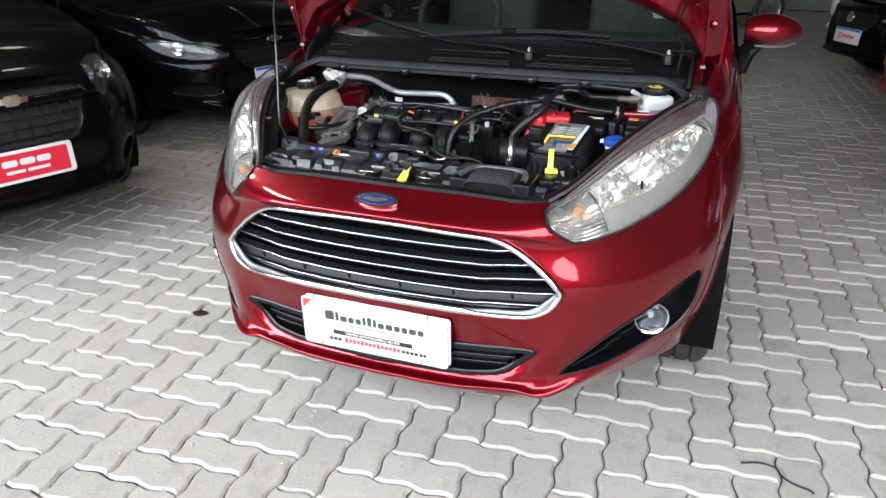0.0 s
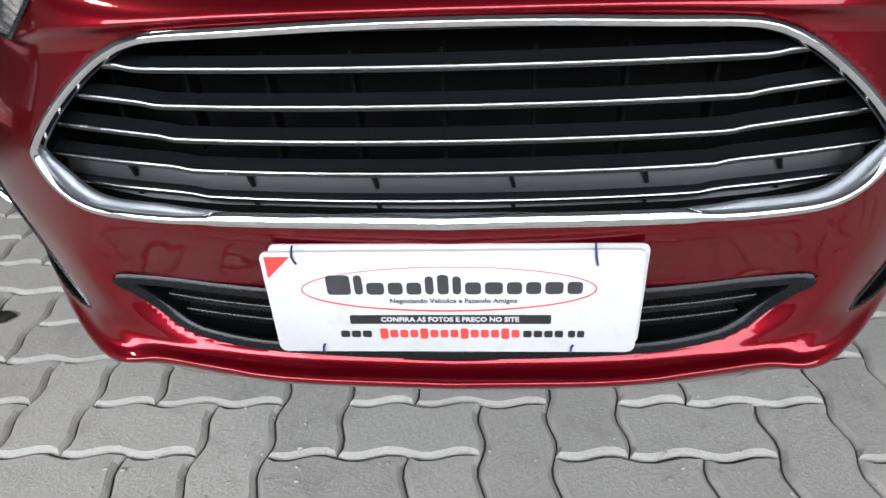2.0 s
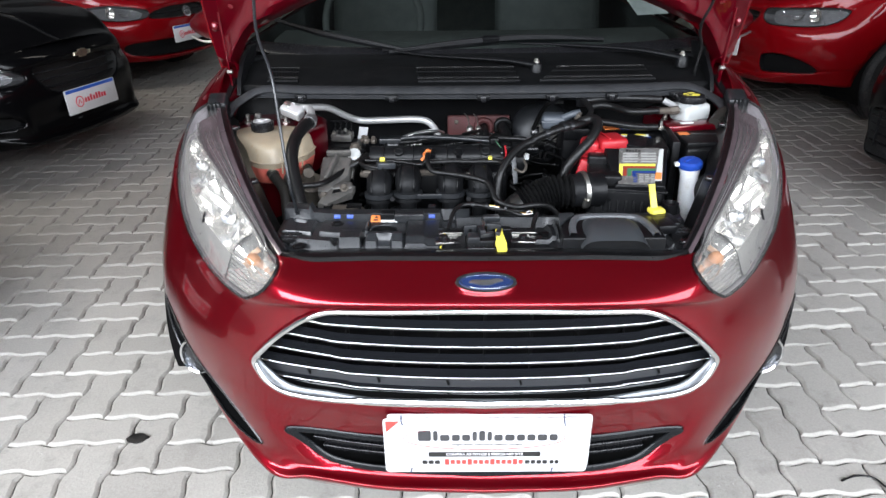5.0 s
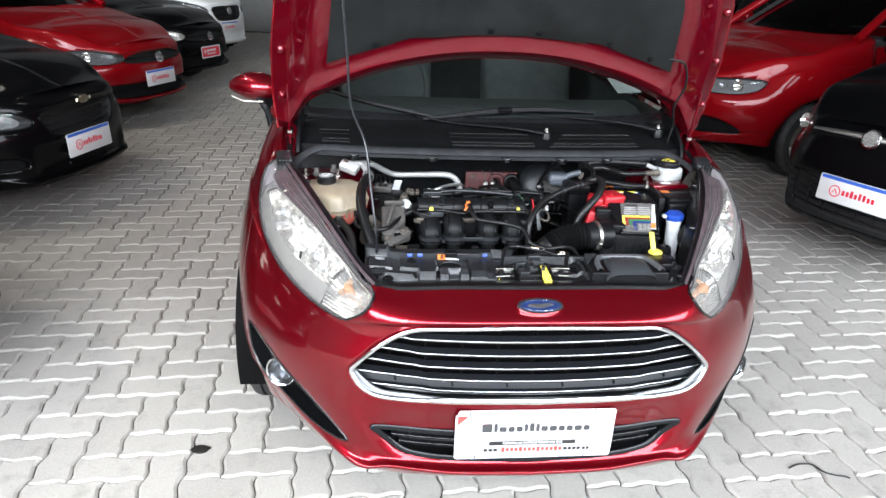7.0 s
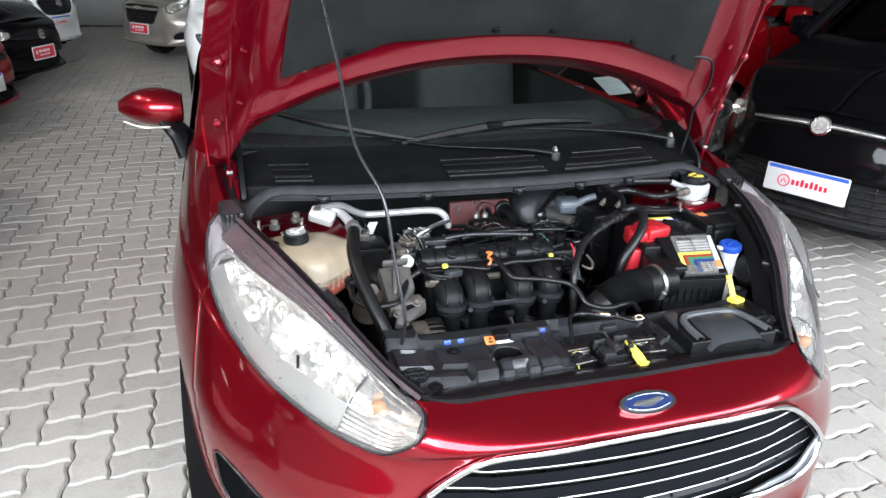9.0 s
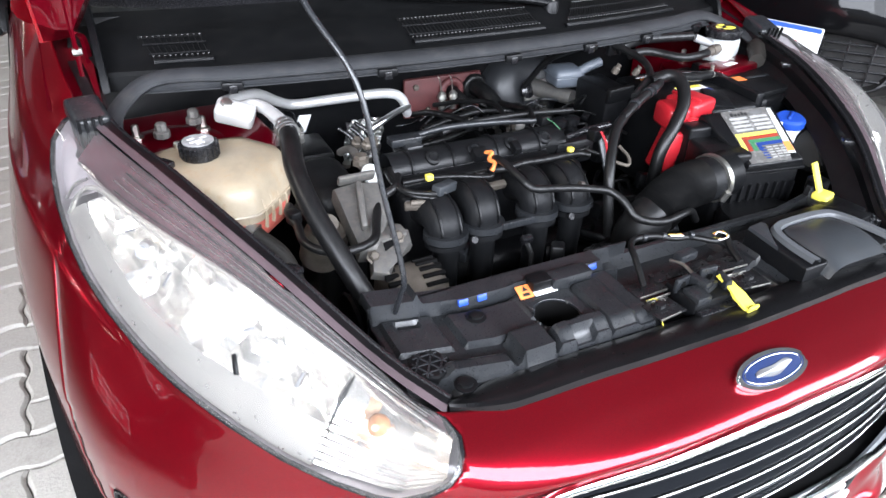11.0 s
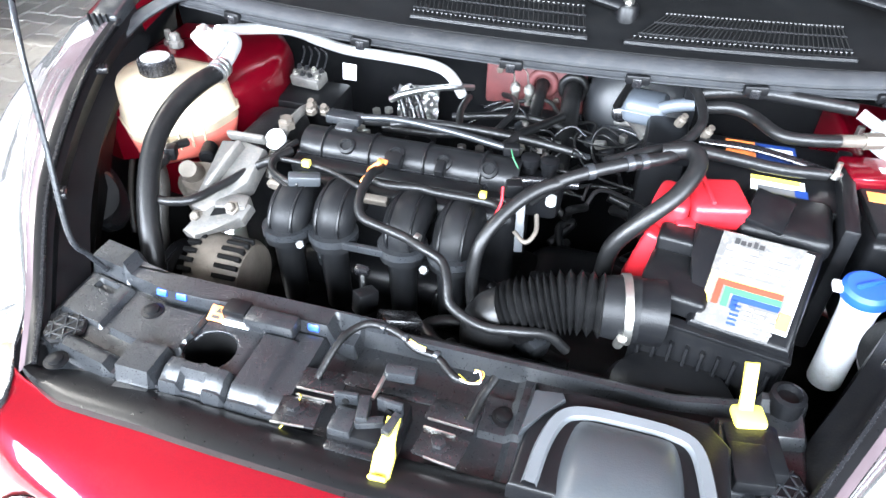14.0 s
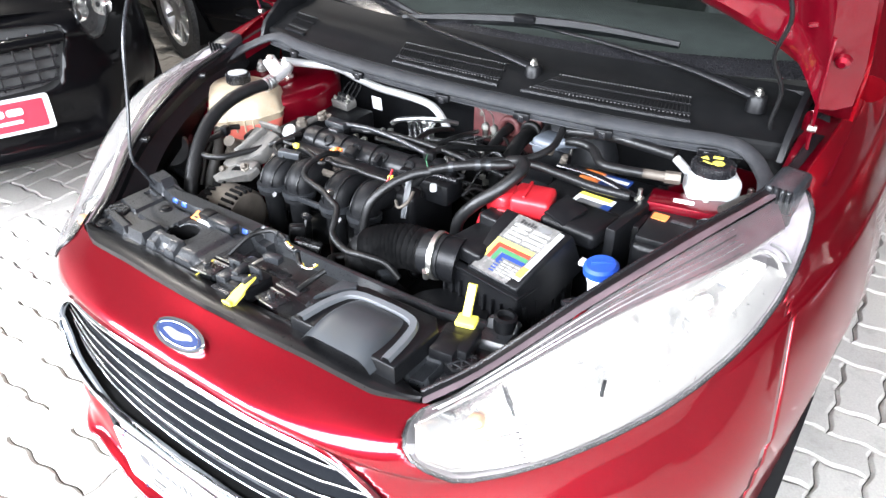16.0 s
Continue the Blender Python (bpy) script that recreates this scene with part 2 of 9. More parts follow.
def slab(outline, depth, m=None, bevel=0.0, bm=None, seg=2):
    """A plate of the given outline in x and y, from z 0 up to depth, with its upper rim bevelled."""
    bm = bm or bmesh.new()
    lo = [bm.verts.new((x, y, 0)) for x, y in outline]
    hi = [bm.verts.new((x, y, depth)) for x, y in outline]
    k = len(lo)
    bm.faces.new(lo[::-1])
    top = bm.faces.new(hi)
    for i in range(k):
        bm.faces.new((lo[i], lo[(i + 1) % k], hi[(i + 1) % k], hi[i]))
    made = lo + hi
    if bevel:
        got = bmesh.ops.bevel(bm, geom=list(top.edges), offset=bevel, segments=seg, profile=0.5, affect="EDGES")
        made = list({v for v in made if v.is_valid} | {v for v in got["verts"] if v.is_valid})
    if m is not None:
        bmesh.ops.transform(bm, matrix=m, verts=made)
    return bm


def rounded(w, h, r, n=5):
    """A rectangle's outline with rounded corners, centred."""
    out = []
    for cx, cy, a in ((w / 2 - r, h / 2 - r, 0), (-w / 2 + r, h / 2 - r, 90), (-w / 2 + r, -h / 2 + r, 180), (w / 2 - r, -h / 2 + r, 270)):
        out += [(cx + r * math.cos(radians(a + 90 * i / n)), cy + r * math.sin(radians(a + 90 * i / n))) for i in range(n + 1)]
    return out


def oval(a, b, n=40):
    return [(a * math.cos(2 * math.pi * i / n), b * math.sin(2 * math.pi * i / n)) for i in range(n)]


def grid(rows, bm=None, closed=False):
    """A sheet of quads through rows of points."""
    bm = bm or bmesh.new()
    vs = [[bm.verts.new(p) for p in r] for r in rows]
    for a, b in zip(vs, vs[1:]):
        k = len(a)
        for j in range(k if closed else k - 1):
            bm.faces.new((a[j], a[(j + 1) % k], b[(j + 1) % k], b[j]))
    return bm


def loft(levels, nu=8, nv=8):
    """A smooth sheet through control curves that have the same count of points."""
    rows = [catmull(l, nu) for l in levels]
    cols = [catmull([r[i] for r in rows], nv) for i in range(len(rows[0]))]
    return [[c[j] for c in cols] for j in range(len(cols[0]))]


def frame_to(x_axis, y_axis, at):
    """A pose whose x and y run along the two directions."""
    x = Vector(x_axis).normalized()
    z = x.cross(Vector(y_axis)).normalized()
    y = z.cross(x)
    return Matrix.Translation(at) @ Matrix((x, y, z)).transposed().to_4x4()


def words(body, size, depth=0.0006, bold=0.0):
    """Raised lettering in the built-in font, as a bmesh, centred on its line."""
    cu = bpy.data.curves.new("lettering", "FONT")
    cu.body, cu.size, cu.extrude, cu.offset, cu.align_x, cu.align_y, cu.resolution_u = body, size, depth, bold, "CENTER", "CENTER", 2
    ob = bpy.data.objects.new("lettering", cu)
    scene.collection.objects.link(ob)
    me = bpy.data.meshes.new_from_object(ob.evaluated_get(bpy.context.evaluated_depsgraph_get()))
    bpy.data.objects.remove(ob)
    bm = bmesh.new()
    bm.from_mesh(me)
    bpy.data.meshes.remove(me)
    return bm

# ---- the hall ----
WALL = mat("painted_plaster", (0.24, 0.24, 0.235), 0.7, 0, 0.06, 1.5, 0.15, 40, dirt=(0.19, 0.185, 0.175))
# Darker plaster for walls out of view, to dim what the lacquers reflect.
DARK_WALL = mat("unseen_side_plaster", (0.12, 0.12, 0.12), 0.7, 0, 0.06, 1.5, 0.15, 40)
CEIL = mat("ceiling_sheet", (0.045, 0.045, 0.046), 0.7, 0, 0.08, 1.2, 0.1, 30)
X0, X1, Y0, Y1, TOP = -9.5, 9.5, -6.2, 14.5, 5.6


def wall(name, sx, sy, sz, x, y, z=0.0, material=WALL):
    ob = part(name, box(sx, sy, sz, pose(x, y, z), 0.004), material, smooth=False)
    return tagged(ob, kind="structure")


wall("wall_back", X1 - X0 + 0.4, 0.2, TOP, 0, Y1 + 0.1)
# Unseen side walls, made darker than the back wall to dim reflections.
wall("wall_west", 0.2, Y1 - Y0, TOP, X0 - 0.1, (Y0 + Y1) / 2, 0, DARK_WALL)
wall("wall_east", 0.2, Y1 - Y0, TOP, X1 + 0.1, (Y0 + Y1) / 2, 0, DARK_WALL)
# The ceiling is unseen too, kept dark so the lacquers reflect little.
wall("ceiling", X1 - X0 + 0.4, Y1 - Y0 + 0.2, 0.15, 0, (Y0 + Y1) / 2, TOP, CEIL)
# Unseen front walls and pillars frame the opening.
wall("wall_front_west", 1.8, 0.2, TOP, X0 + 0.9, Y0)
wall("wall_front_east", 1.8, 0.2, TOP, X1 - 0.9, Y0)
for x in (-2.6, 2.6):
    wall("pillar", 0.5, 0.3, TOP, x, Y0)

GROUND = mat("paver_joint_sand", (0.30, 0.29, 0.26), 0.9, 0, 0.2, 8, 0.4, 120)
ground = part("ground", grid([[(-60, -60, -0.03), (60, -60, -0.03)], [(-60, 60, -0.03), (60, 60, -0.03)]]), GROUND)
tagged(ground, "sandy bed under grey concrete paving", kind="structure")

# ---- the red hatchback with its bonnet up ----
car = thing("hatchback_car", "dark red hatchback with raised bonnet and open engine bay", "car")


def levels():
    """Control curves of the nose's half, from the lower lip up to the bonnet's edge; each runs from the middle round to the wing."""
    lip = [(0, -0.036, 0.24), (0.2, -0.028, 0.24), (0.35, -0.004, 0.24), (0.44, 0.03, 0.24), (0.53, 0.115, 0.244), (0.64, 0.26, 0.248), (0.74, 0.43, 0.24), (0.8, 0.8, 0.228), (0.79, 1.25, 0.208)]
    crest = [(0, -0.06, 0.269), (0.2, -0.052, 0.270), (0.35, -0.024, 0.272), (0.45, -0.002, 0.268), (0.55, 0.1, 0.29), (0.66, 0.25, 0.31), (0.765, 0.43, 0.3175), (0.825, 0.8, 0.2975), (0.81, 1.25, 0.2775)]
    tuck = [(0, -0.031, 0.289), (0.2, -0.023, 0.289), (0.35, 0.001, 0.289), (0.445, 0.016, 0.296), (0.553, 0.108, 0.319), (0.665, 0.252, 0.332), (0.772, 0.43, 0.3435), (0.832, 0.8, 0.3285), (0.818, 1.25, 0.3085)]
    low = [(0, -0.022, 0.375), (0.2, -0.014, 0.375), (0.36, 0.008, 0.372), (0.452, 0.018, 0.365), (0.57, 0.118, 0.36), (0.68, 0.25, 0.36), (0.785, 0.43, 0.37), (0.845, 0.80, 0.39), (0.83, 1.25, 0.38)]
    mid = [(0, -0.046, 0.470), (0.2, -0.037, 0.468), (0.36, -0.008, 0.462), (0.47, 0.032, 0.455), (0.58, 0.112, 0.445), (0.69, 0.24, 0.445), (0.795, 0.435, 0.46), (0.852, 0.80, 0.50), (0.84, 1.25, 0.50)]
    high = [(0, -0.044, 0.565), (0.2, -0.034, 0.563), (0.36, -0.004, 0.557), (0.47, 0.036, 0.545), (0.58, 0.122, 0.54), (0.69, 0.255, 0.55), (0.79, 0.45, 0.585), (0.848, 0.80, 0.64), (0.842, 1.25, 0.62)]
    brow = [(0, -0.022, 0.664), (0.2, -0.014, 0.661), (0.38, 0.022, 0.645), (0.48, 0.078, 0.628), (0.58, 0.178, 0.632), (0.68, 0.33, 0.668), (0.765, 0.52, 0.735), (0.815, 0.80, 0.78), (0.825, 1.25, 0.78)]
    nose = [(0, 0.012, 0.712), (0.2, 0.020, 0.709), (0.40, 0.044, 0.703), (0.512, 0.160, 0.728), (0.607, 0.300, 0.792), (0.688, 0.45, 0.829), (0.738, 0.66, 0.859), (0.772, 0.88, 0.886), (0.79, 1.25, 0.91)]
    rim = [(0, 0.072, 0.738), (0.2, 0.078, 0.736), (0.395, 0.094, 0.729), (0.448, 0.175, 0.746), (0.528, 0.31, 0.811), (0.612, 0.49, 0.855), (0.685, 0.71, 0.872), (0.715, 0.90, 0.925), (0.725, 1.25, 0.99)]
    push = (1, 1, 0.85, 0.4, 0, 0, 0, 0, 0)
    fold = [(a[0] * 0.76 + b[0] * 0.24, a[1] * 0.76 + b[1] * 0.24 - 0.0130 * k, a[2] * 0.76 + b[2] * 0.24 + 0.0125 * k) for a, b, k in zip(brow, nose, push)]
    return [lip, crest, tuck, low, mid, high, brow, fold, nose, rim]


NU, NV = 20, 15
half = loft(levels(), NU, NV)
HORN = [Vector((p.x, p.z)) for p in catmull([(0.452, 0, 0.420), (0.445, 0, 0.407), (0.417, 0, 0.356), (0.387, 0, 0.318), (0.347, 0, 0.298), (0.297, 0, 0.290)], 8)]
CHIN = [Vector((p.x, p.z)) for p in catmull([(0.46, 0, 0.298), (0.42, 0, 0.290), (0.385, 0, 0.276), (0.42, 0, 0.262), (0.46, 0, 0.258)], 8)]


def beside(q, line):
    """The nearest distance from q to a line in the plane, positive on the line's left."""
    best = (9.0, 1.0)
    for a, b in zip(line, line[1:]):
        e = b - a
        f = min(max((q - a).dot(e) / e.length_squared, 0), 1)
        w = q - a - e * f
        if w.length < best[0]:
            best = (w.length, 1.0 if e.x * w.y - e.y * w.x > 0 else -1.0)
    return best


# the pressed ridges that run from the lower intake's corners down into the lip
for row in half:
    for p in row:
        if not (0.24 < p.x < 0.52 and 0.235 < p.z < 0.45):
            continue
        q = Vector((p.x, p.z))
        off, hand = beside(q, HORN)
        ease = min(max((p.x - 0.27) / 0.06, 0), 1) * min(max((0.412 - p.z) / 0.014, 0), 1)
        if hand > 0:
            p.y -= 0.0055 * math.exp(-off / 0.012) * ease
        else:
            p.y += (0.010 * min(off / 0.014, 1) - 0.0055 * max(1 - off / 0.006, 0)) * ease * min(max((0.388 - p.z) / 0.045, 0), 1)
        off, _ = beside(q, CHIN)
        p.y -= 0.006 * math.exp(-(off / 0.008) ** 2) * min(max((p.x - 0.37) / 0.03, 0), 1) * min(max((0.50 - p.x) / 0.05, 0), 1)
for _ in range(14):
    eased = {}
    for j in range(1, len(half) - 1):
        for i in range(1, len(half[0]) - 1):
            p = half[j][i]
            if 0.25 < p.x < 0.52 and 0.24 < p.z < 0.44:
                eased[j, i] = 0.4 * p.y + 0.15 * (half[j - 1][i].y + half[j + 1][i].y + half[j][i - 1].y + half[j][i + 1].y)
    for (j, i), y in eased.items():
        half[j][i].y = y
whole = [[Vector((-p.x, p.y, p.z)) for p in r[:0:-1]] + r for r in half]
skin = grid(whole)
bmesh.ops.recalc_face_normals(skin, faces=skin.faces[:])
from mathutils.bvhtree import BVHTree
shell = BVHTree.FromBMesh(skin)


def inside(p, poly):
    c, j = False, len(poly) - 1
    for i in range(len(poly)):
        (xi, yi), (xj, yj) = poly[i], poly[j]
        if (yi > p[1]) != (yj > p[1]) and p[0] < (xj - xi) * (p[1] - yi) / (yj - yi) + xi:
            c = not c
        j = i
    return c


def onto(p, d):
    """The place where the line through p along d meets the nose's skin."""
    d = Vector(d).normalized()
    hit = shell.ray_cast(Vector(p) + d * 0.6, -d, 1.5)[0]
    return hit or shell.find_nearest(p)[0]


def cut(bm, outline, d):
    """Cuts the outline's area, seen along d, out of the skin: a true opening. Returns the piece and the opening's rim."""
    d = Vector(d).normalized()
    a = d.orthogonal().normalized()
    b = d.cross(a)
    rim = [onto(p, d) for p in outline]
    poly = [(p.dot(a), p.dot(b)) for p in rim]
    mid = sum(rim, Vector()) / len(rim)
    far = max((p - mid).length for p in rim) + 0.03
    gone = []
    for f in bm.faces:
        c = f.calc_center_median()
        if (c - mid).length < far and f.normal.dot(d) > 0.05 and inside((c.dot(a), c.dot(b)), poly):
            gone.append(f)
    some = set(gone)
    for v in {v for f in gone for v in f.verts}:
        if any(f not in some for f in v.link_faces):
            q, best = (v.co.dot(a), v.co.dot(b)), None
            for i in range(len(poly)):
                p0, p1 = Vector(poly[i - 1]), Vector(poly[i])
                e = p1 - p0
                t = 0 if e.length < 1e-9 else min(max((Vector(q) - p0).dot(e) / e.length_squared, 0), 1)
                w = p0 + e * t
                if best is None or (w - Vector(q)).length < best[0]:
                    best = ((w - Vector(q)).length, rim[i - 1].lerp(rim[i], t))
            v.co = best[1]
    piece = bmesh.new()
    copy = {}
    for f in gone:
        for v in f.verts:
            if v not in copy:
                copy[v] = piece.verts.new(v.co)
        piece.faces.new([copy[v] for v in f.verts])
    bmesh.ops.delete(bm, geom=gone, context="FACES")
    return piece, rim


def both(pts):
    return [(-x, y, z) for x, y, z in pts]


def sunk(piece, rim, d, deep, shrink=0.9, bottom=True):
    """A recess behind an opening: walls from the rim back along d, and a floor shaped like the piece."""
    d = Vector(d).normalized() * deep
    mid = sum(rim, Vector()) / len(rim)
    bm = bmesh.new()
    k = len(rim)
    steps = [(0.002, 1.0), (0.5, (1 + shrink) / 2), (1.0, shrink)]
    rings = [[bm.verts.new(mid + (p - mid) * s - d * f) for p in rim] for f, s in steps]
    for r0, r1 in zip(rings, rings[1:]):
        for i in range(k):
            bm.faces.new((r0[i - 1], r0[i], r1[i], r1[i - 1]))
    if bottom:
        bm.faces.new(rings[-1])
    return bm


# openings, each given as a half or a side's outline
GR = [(-0.20, 0.6680), (-0.10, 0.6722), (0, 0.6735), (0.10, 0.6722), (0.20, 0.6680), (0.275, 0.6640), (0.306, 0.6585), (0.332, 0.6485), (0.3615, 0.6315), (0.395, 0.6065), (0.4255, 0.579), (0.449, 0.5535), (0.4615, 0.537), (0.4575, 0.521), (0.443, 0.499), (0.419, 0.4825), (0.391, 0.4745), (0.353, 0.4725), (0.294, 0.4730), (0.223, 0.4765)]
GR = GR + [(0.10, 0.4775), (0, 0.4768), (-0.10, 0.4775)] + [(-x, z) for x, z in GR[:4:-1]]
grille_line = [(p.x, 0, p.z) for p in catmull([(x, 0, z) for x, z in GR], 4, True)]
INT = [(-0.20, 0.372), (0, 0.370), (0.20, 0.372), (0.36, 0.375), (0.408, 0.377), (0.397, 0.362), (0.370, 0.331), (0.335, 0.305), (0.290, 0.294), (0.2, 0.288), (0, 0.284)]
INT = INT + [(-x, z) for x, z in INT[9:2:-1]]
intake_line = [(p.x, 0, p.z) for p in catmull([(x, 0, z) for x, z in INT], 4, True)]
FOG = [(0.465, 0.03, 0.316), (0.53, 0.07, 0.372), (0.60, 0.13, 0.424), (0.68, 0.22, 0.468), (0.755, 0.34, 0.505), (0.752, 0.36, 0.46), (0.735, 0.35, 0.40), (0.70, 0.30, 0.352), (0.62, 0.19, 0.325), (0.53, 0.08, 0.310)]
fog_line = [tuple(p) for p in catmull(FOG, 4, True)]
LAMP = [(0.394, 0.062, 0.700), (0.404, 0.062, 0.664), (0.44, 0.08, 0.638), (0.475, 0.10, 0.632), (0.56, 0.18, 0.648), (0.65, 0.31, 0.682), (0.71, 0.43, 0.730), (0.742, 0.53, 0.785), (0.738, 0.64, 0.835), (0.715, 0.72, 0.868)]
LAMP_IN = [(0.690, 0.71, 0.872), (0.617, 0.50, 0.855), (0.533, 0.315, 0.812), (0.450, 0.176, 0.746), (0.400, 0.096, 0.722)]
LAMP_MID = [(0.400, 0.070, 0.710), (0.446, 0.130, 0.732), (0.490, 0.196, 0.758), (0.575, 0.325, 0.812), (0.668, 0.495, 0.842), (0.722, 0.640, 0.860)]
lamp_line = [tuple(p) for p in catmull(LAMP + LAMP_IN, 4, True)]
FRONT, CORNER, LAMPWAY = (0, -1, 0.1), (0.55, -0.8, 0.1), (0.52, -0.62, 0.58)

grille_piece, grille_rim = cut(skin, grille_line, FRONT)
intake_piece, intake_rim = cut(skin, intake_line, FRONT)
sides = {}
for s in (1, -1):
    flip = (lambda q: q) if s > 0 else both
    way = lambda d: (d[0] * s, d[1], d[2])
    sides[s] = {"fog": cut(skin, flip(fog_line), way(CORNER)), "lamp": cut(skin, flip(lamp_line), way(LAMPWAY))}
    arch = [(0.85 * s, 0.80 + 0.345 * math.cos(a), 0.30 + 0.345 * math.sin(a)) for a in (2 * math.pi * i / 48 for i in range(48))]
    cut(skin, [(x, y, max(z, 0.16)) for x, y, z in arch], (s, -0.12, 0))

# the skin is parted into bumper and two wings along the joints that run from the lamps to the wheel arches
def wing_side(f):
    c = f.calc_center_median()
    if c.y > 0.545 - 0.20 * (0.76 - c.z) / 0.2 * (1 if c.z < 0.76 else 0) * 0.5 and abs(c.x) > 0.6:
        return 1 if c.x > 0 else -1
    return 0


pieces = {0: bmesh.new(), 1: bmesh.new(), -1: bmesh.new()}
known = {0: {}, 1: {}, -1: {}}
for f in skin.faces:
    k = wing_side(f)
    for v in f.verts:
        if v not in known[k]:
            known[k][v] = pieces[k].verts.new(v.co)
    pieces[k].faces.new([known[k][v] for v in f.verts])
skin.free()


def thick(ob, t=0.003):
    mod = ob.modifiers.new("thickness", "SOLIDIFY")
    mod.thickness, mod.offset = t, -1
    return ob


bumper = thick(part("front_bumper", pieces[0], RED, car, angle=60))
for s in (1, -1):
    thick(part("front_wing", pieces[s], RED, car, angle=60))

BAR_EDGE = mat("thin_bar_chrome", (0.50, 0.50, 0.51), 0.18, 1.0, 0.04, 20, 0.0, 150)
BLADE = mat("glossy_slate_blade", (0.010, 0.011, 0.013), 0.14, 0, 0.1, 20, 0.03, 200, spec=0.6)
BEVEL_GREY = mat("satin_grey_bevel", (0.16, 0.17, 0.18), 0.3, 0.6, 0.08, 20, 0.03, 200)
BAR_GREY = mat("slate_grey_plastic", (0.0085, 0.0097, 0.0120), 0.40, 0, 0.1, 20, 0.05, 300)
# radiator grille: recess with its shade painted in, bright surround, five bars with bright edges
grille = part("radiator_grille", sunk(grille_piece, grille_rim, (0, -1, 0), 0.10, 0.97), SHADE_BLACK, car)


def ribbon(pts, wide, deep, d, closed=True, bm=None, bevel=0.3):
    """A raised band along pts that faces d, with softened edges."""
    bm = bm or bmesh.new()
    d = Vector(d).normalized()
    k, rings = len(pts), []
    for i in range(k):
        p = Vector(pts[i])
        t = Vector(pts[(i + 1) % k]) - Vector(pts[i - 1]) if closed else Vector(pts[min(i + 1, k - 1)]) - Vector(pts[max(i - 1, 0)])
        side = t.cross(d).normalized()
        w = wide[i] if isinstance(wide, list) else wide
        e = bevel
        rings.append([bm.verts.new(p + side * w * x + d * deep * z) for x, z in ((-0.5, 0), (-0.5 + 0.08, 0.75), (-0.5 + e, 1), (0.5 - e, 1), (0.5 - 0.08, 0.75), (0.5, 0))])
    for i in range(k if closed else k - 1):
        a, b = rings[i], rings[(i + 1) % k]
        for j in range(5):
            bm.faces.new((a[j], a[j + 1], b[j + 1], b[j]))
    return bm


gmid = sum(grille_rim, Vector()) / len(grille_rim)
inner = [gmid + (p - gmid) * 0.985 + Vector((0, -0.004, 0)) for p in grille_rim]
wide = [0.011 + (0.004 if abs(p.x) < 0.25 and p.z < 0.5 else 0) for p in inner]
part("chrome_surround", ribbon(inner, wide, 0.010, (0, -1, 0.25), bevel=0.42), CHROME, grille, "bright chrome grille surround")
low = [max(0, min(1, (0.540 - p.z) / 0.04)) * max(0, min(1, (abs(p.x) - 0.22) / 0.10)) for p in inner]
bevel_mid = [p + (gmid - p).normalized() * (0.006 + 0.008 * k) + Vector((0, 0.003, 0)) for p, k in zip(inner, low)]
part("surround_bevel", ribbon(bevel_mid, [0.004 + 0.014 * k for k in low], 0.006, (0, -1, 0.35), bevel=0.3), BEVEL_GREY, grille, "satin grey inner bevel of the surround")


def face_y(x):
    """How far back the grille's face lies at x."""
    return -0.042 + 0.30 * x * x + 0.25 * x ** 4


def bar_z(bar, x):
    """Height of a bar's bright edge: it sags outwards, steps up at the kink and runs on a little flatter."""
    z, reach, kink, slope = bar
    return z - 0.05 * x * x + 0.0035 * min(max((abs(x) - kink) / 0.018, 0), 1) + slope * max(abs(x) - kink - 0.018, 0)


BARS = ((0.6350, 0.345, 0.308, 0.03), (0.5971, 0.392, 0.292, 0.075), (0.5609, 0.432, 0.281, 0.062), (0.5262, 0.453, 0.270, 0.030), (0.4949, 0.433, 0.259, 0.025))
for spec in BARS:
    line = []
    for i in range(65):
        x = spec[1] * (i / 32 - 1)
        line.append(Vector((x, face_y(x) + 0.014, bar_z(spec, x))))
    blade = grid([[p + Vector((0, 0.010, -0.0085)) for p in line], [p + Vector((0, 0, -0.0048)) for p in line], [p + Vector((0, 0, 0.001)) for p in line], [p + Vector((0, 0.020, 0.0068)) for p in line], [p + Vector((0, 0.026, -0.008)) for p in line]])
    bar = part("grille_bar", blade, BLADE, grille)
    part("chrome_edge", tube(line, 0.0028, 10, smooth=False, flat=0.9), BAR_EDGE, bar, "thin bright chrome strip")
# closed grey panels fill the two lowest gaps, with near-black bars for the shaded slits
for top, base, reach in ((BARS[3], BARS[4], 0.440), (BARS[4], None, 0.415)):
    foot = lambda x: bar_z(base, x) + 0.006 if base else 0.4800 + 0.06 * max(abs(x) - 0.33, 0)
    xs = [reach * (i / 24 - 1) for i in range(49)]
    panel = part("closed_panel", grid([[Vector((x, face_y(x) + 0.020 + dy, bar_z(top, x) - 0.006 + (foot(x) - bar_z(top, x) + 0.006) * f)) for x in xs] for f, dy in ((0, 0.006), (0.3, 0.003), (1, 0))]), BAR_GREY, grille, "slate-grey closed grille panel")
    for x in (-0.345, -0.205, -0.07, 0.07, 0.205, 0.345):
        h = bar_z(top, x) - foot(x)
        part("panel_slit", box(0.004, 0.006, h * 0.62, pose(x, face_y(x) + 0.021, foot(x) + h * 0.22, 6, -14), 0.0008), SHADE_BLACK, panel)
for i in range(9):
    x = -0.36 + 0.09 * i
    part("upright", box(0.004, 0.03, 0.13 - 0.3 * x * x, pose(x, face_y(x) + 0.066, 0.512 + 0.2 * x * x), 0.001), SHADE_BLACK, grille)

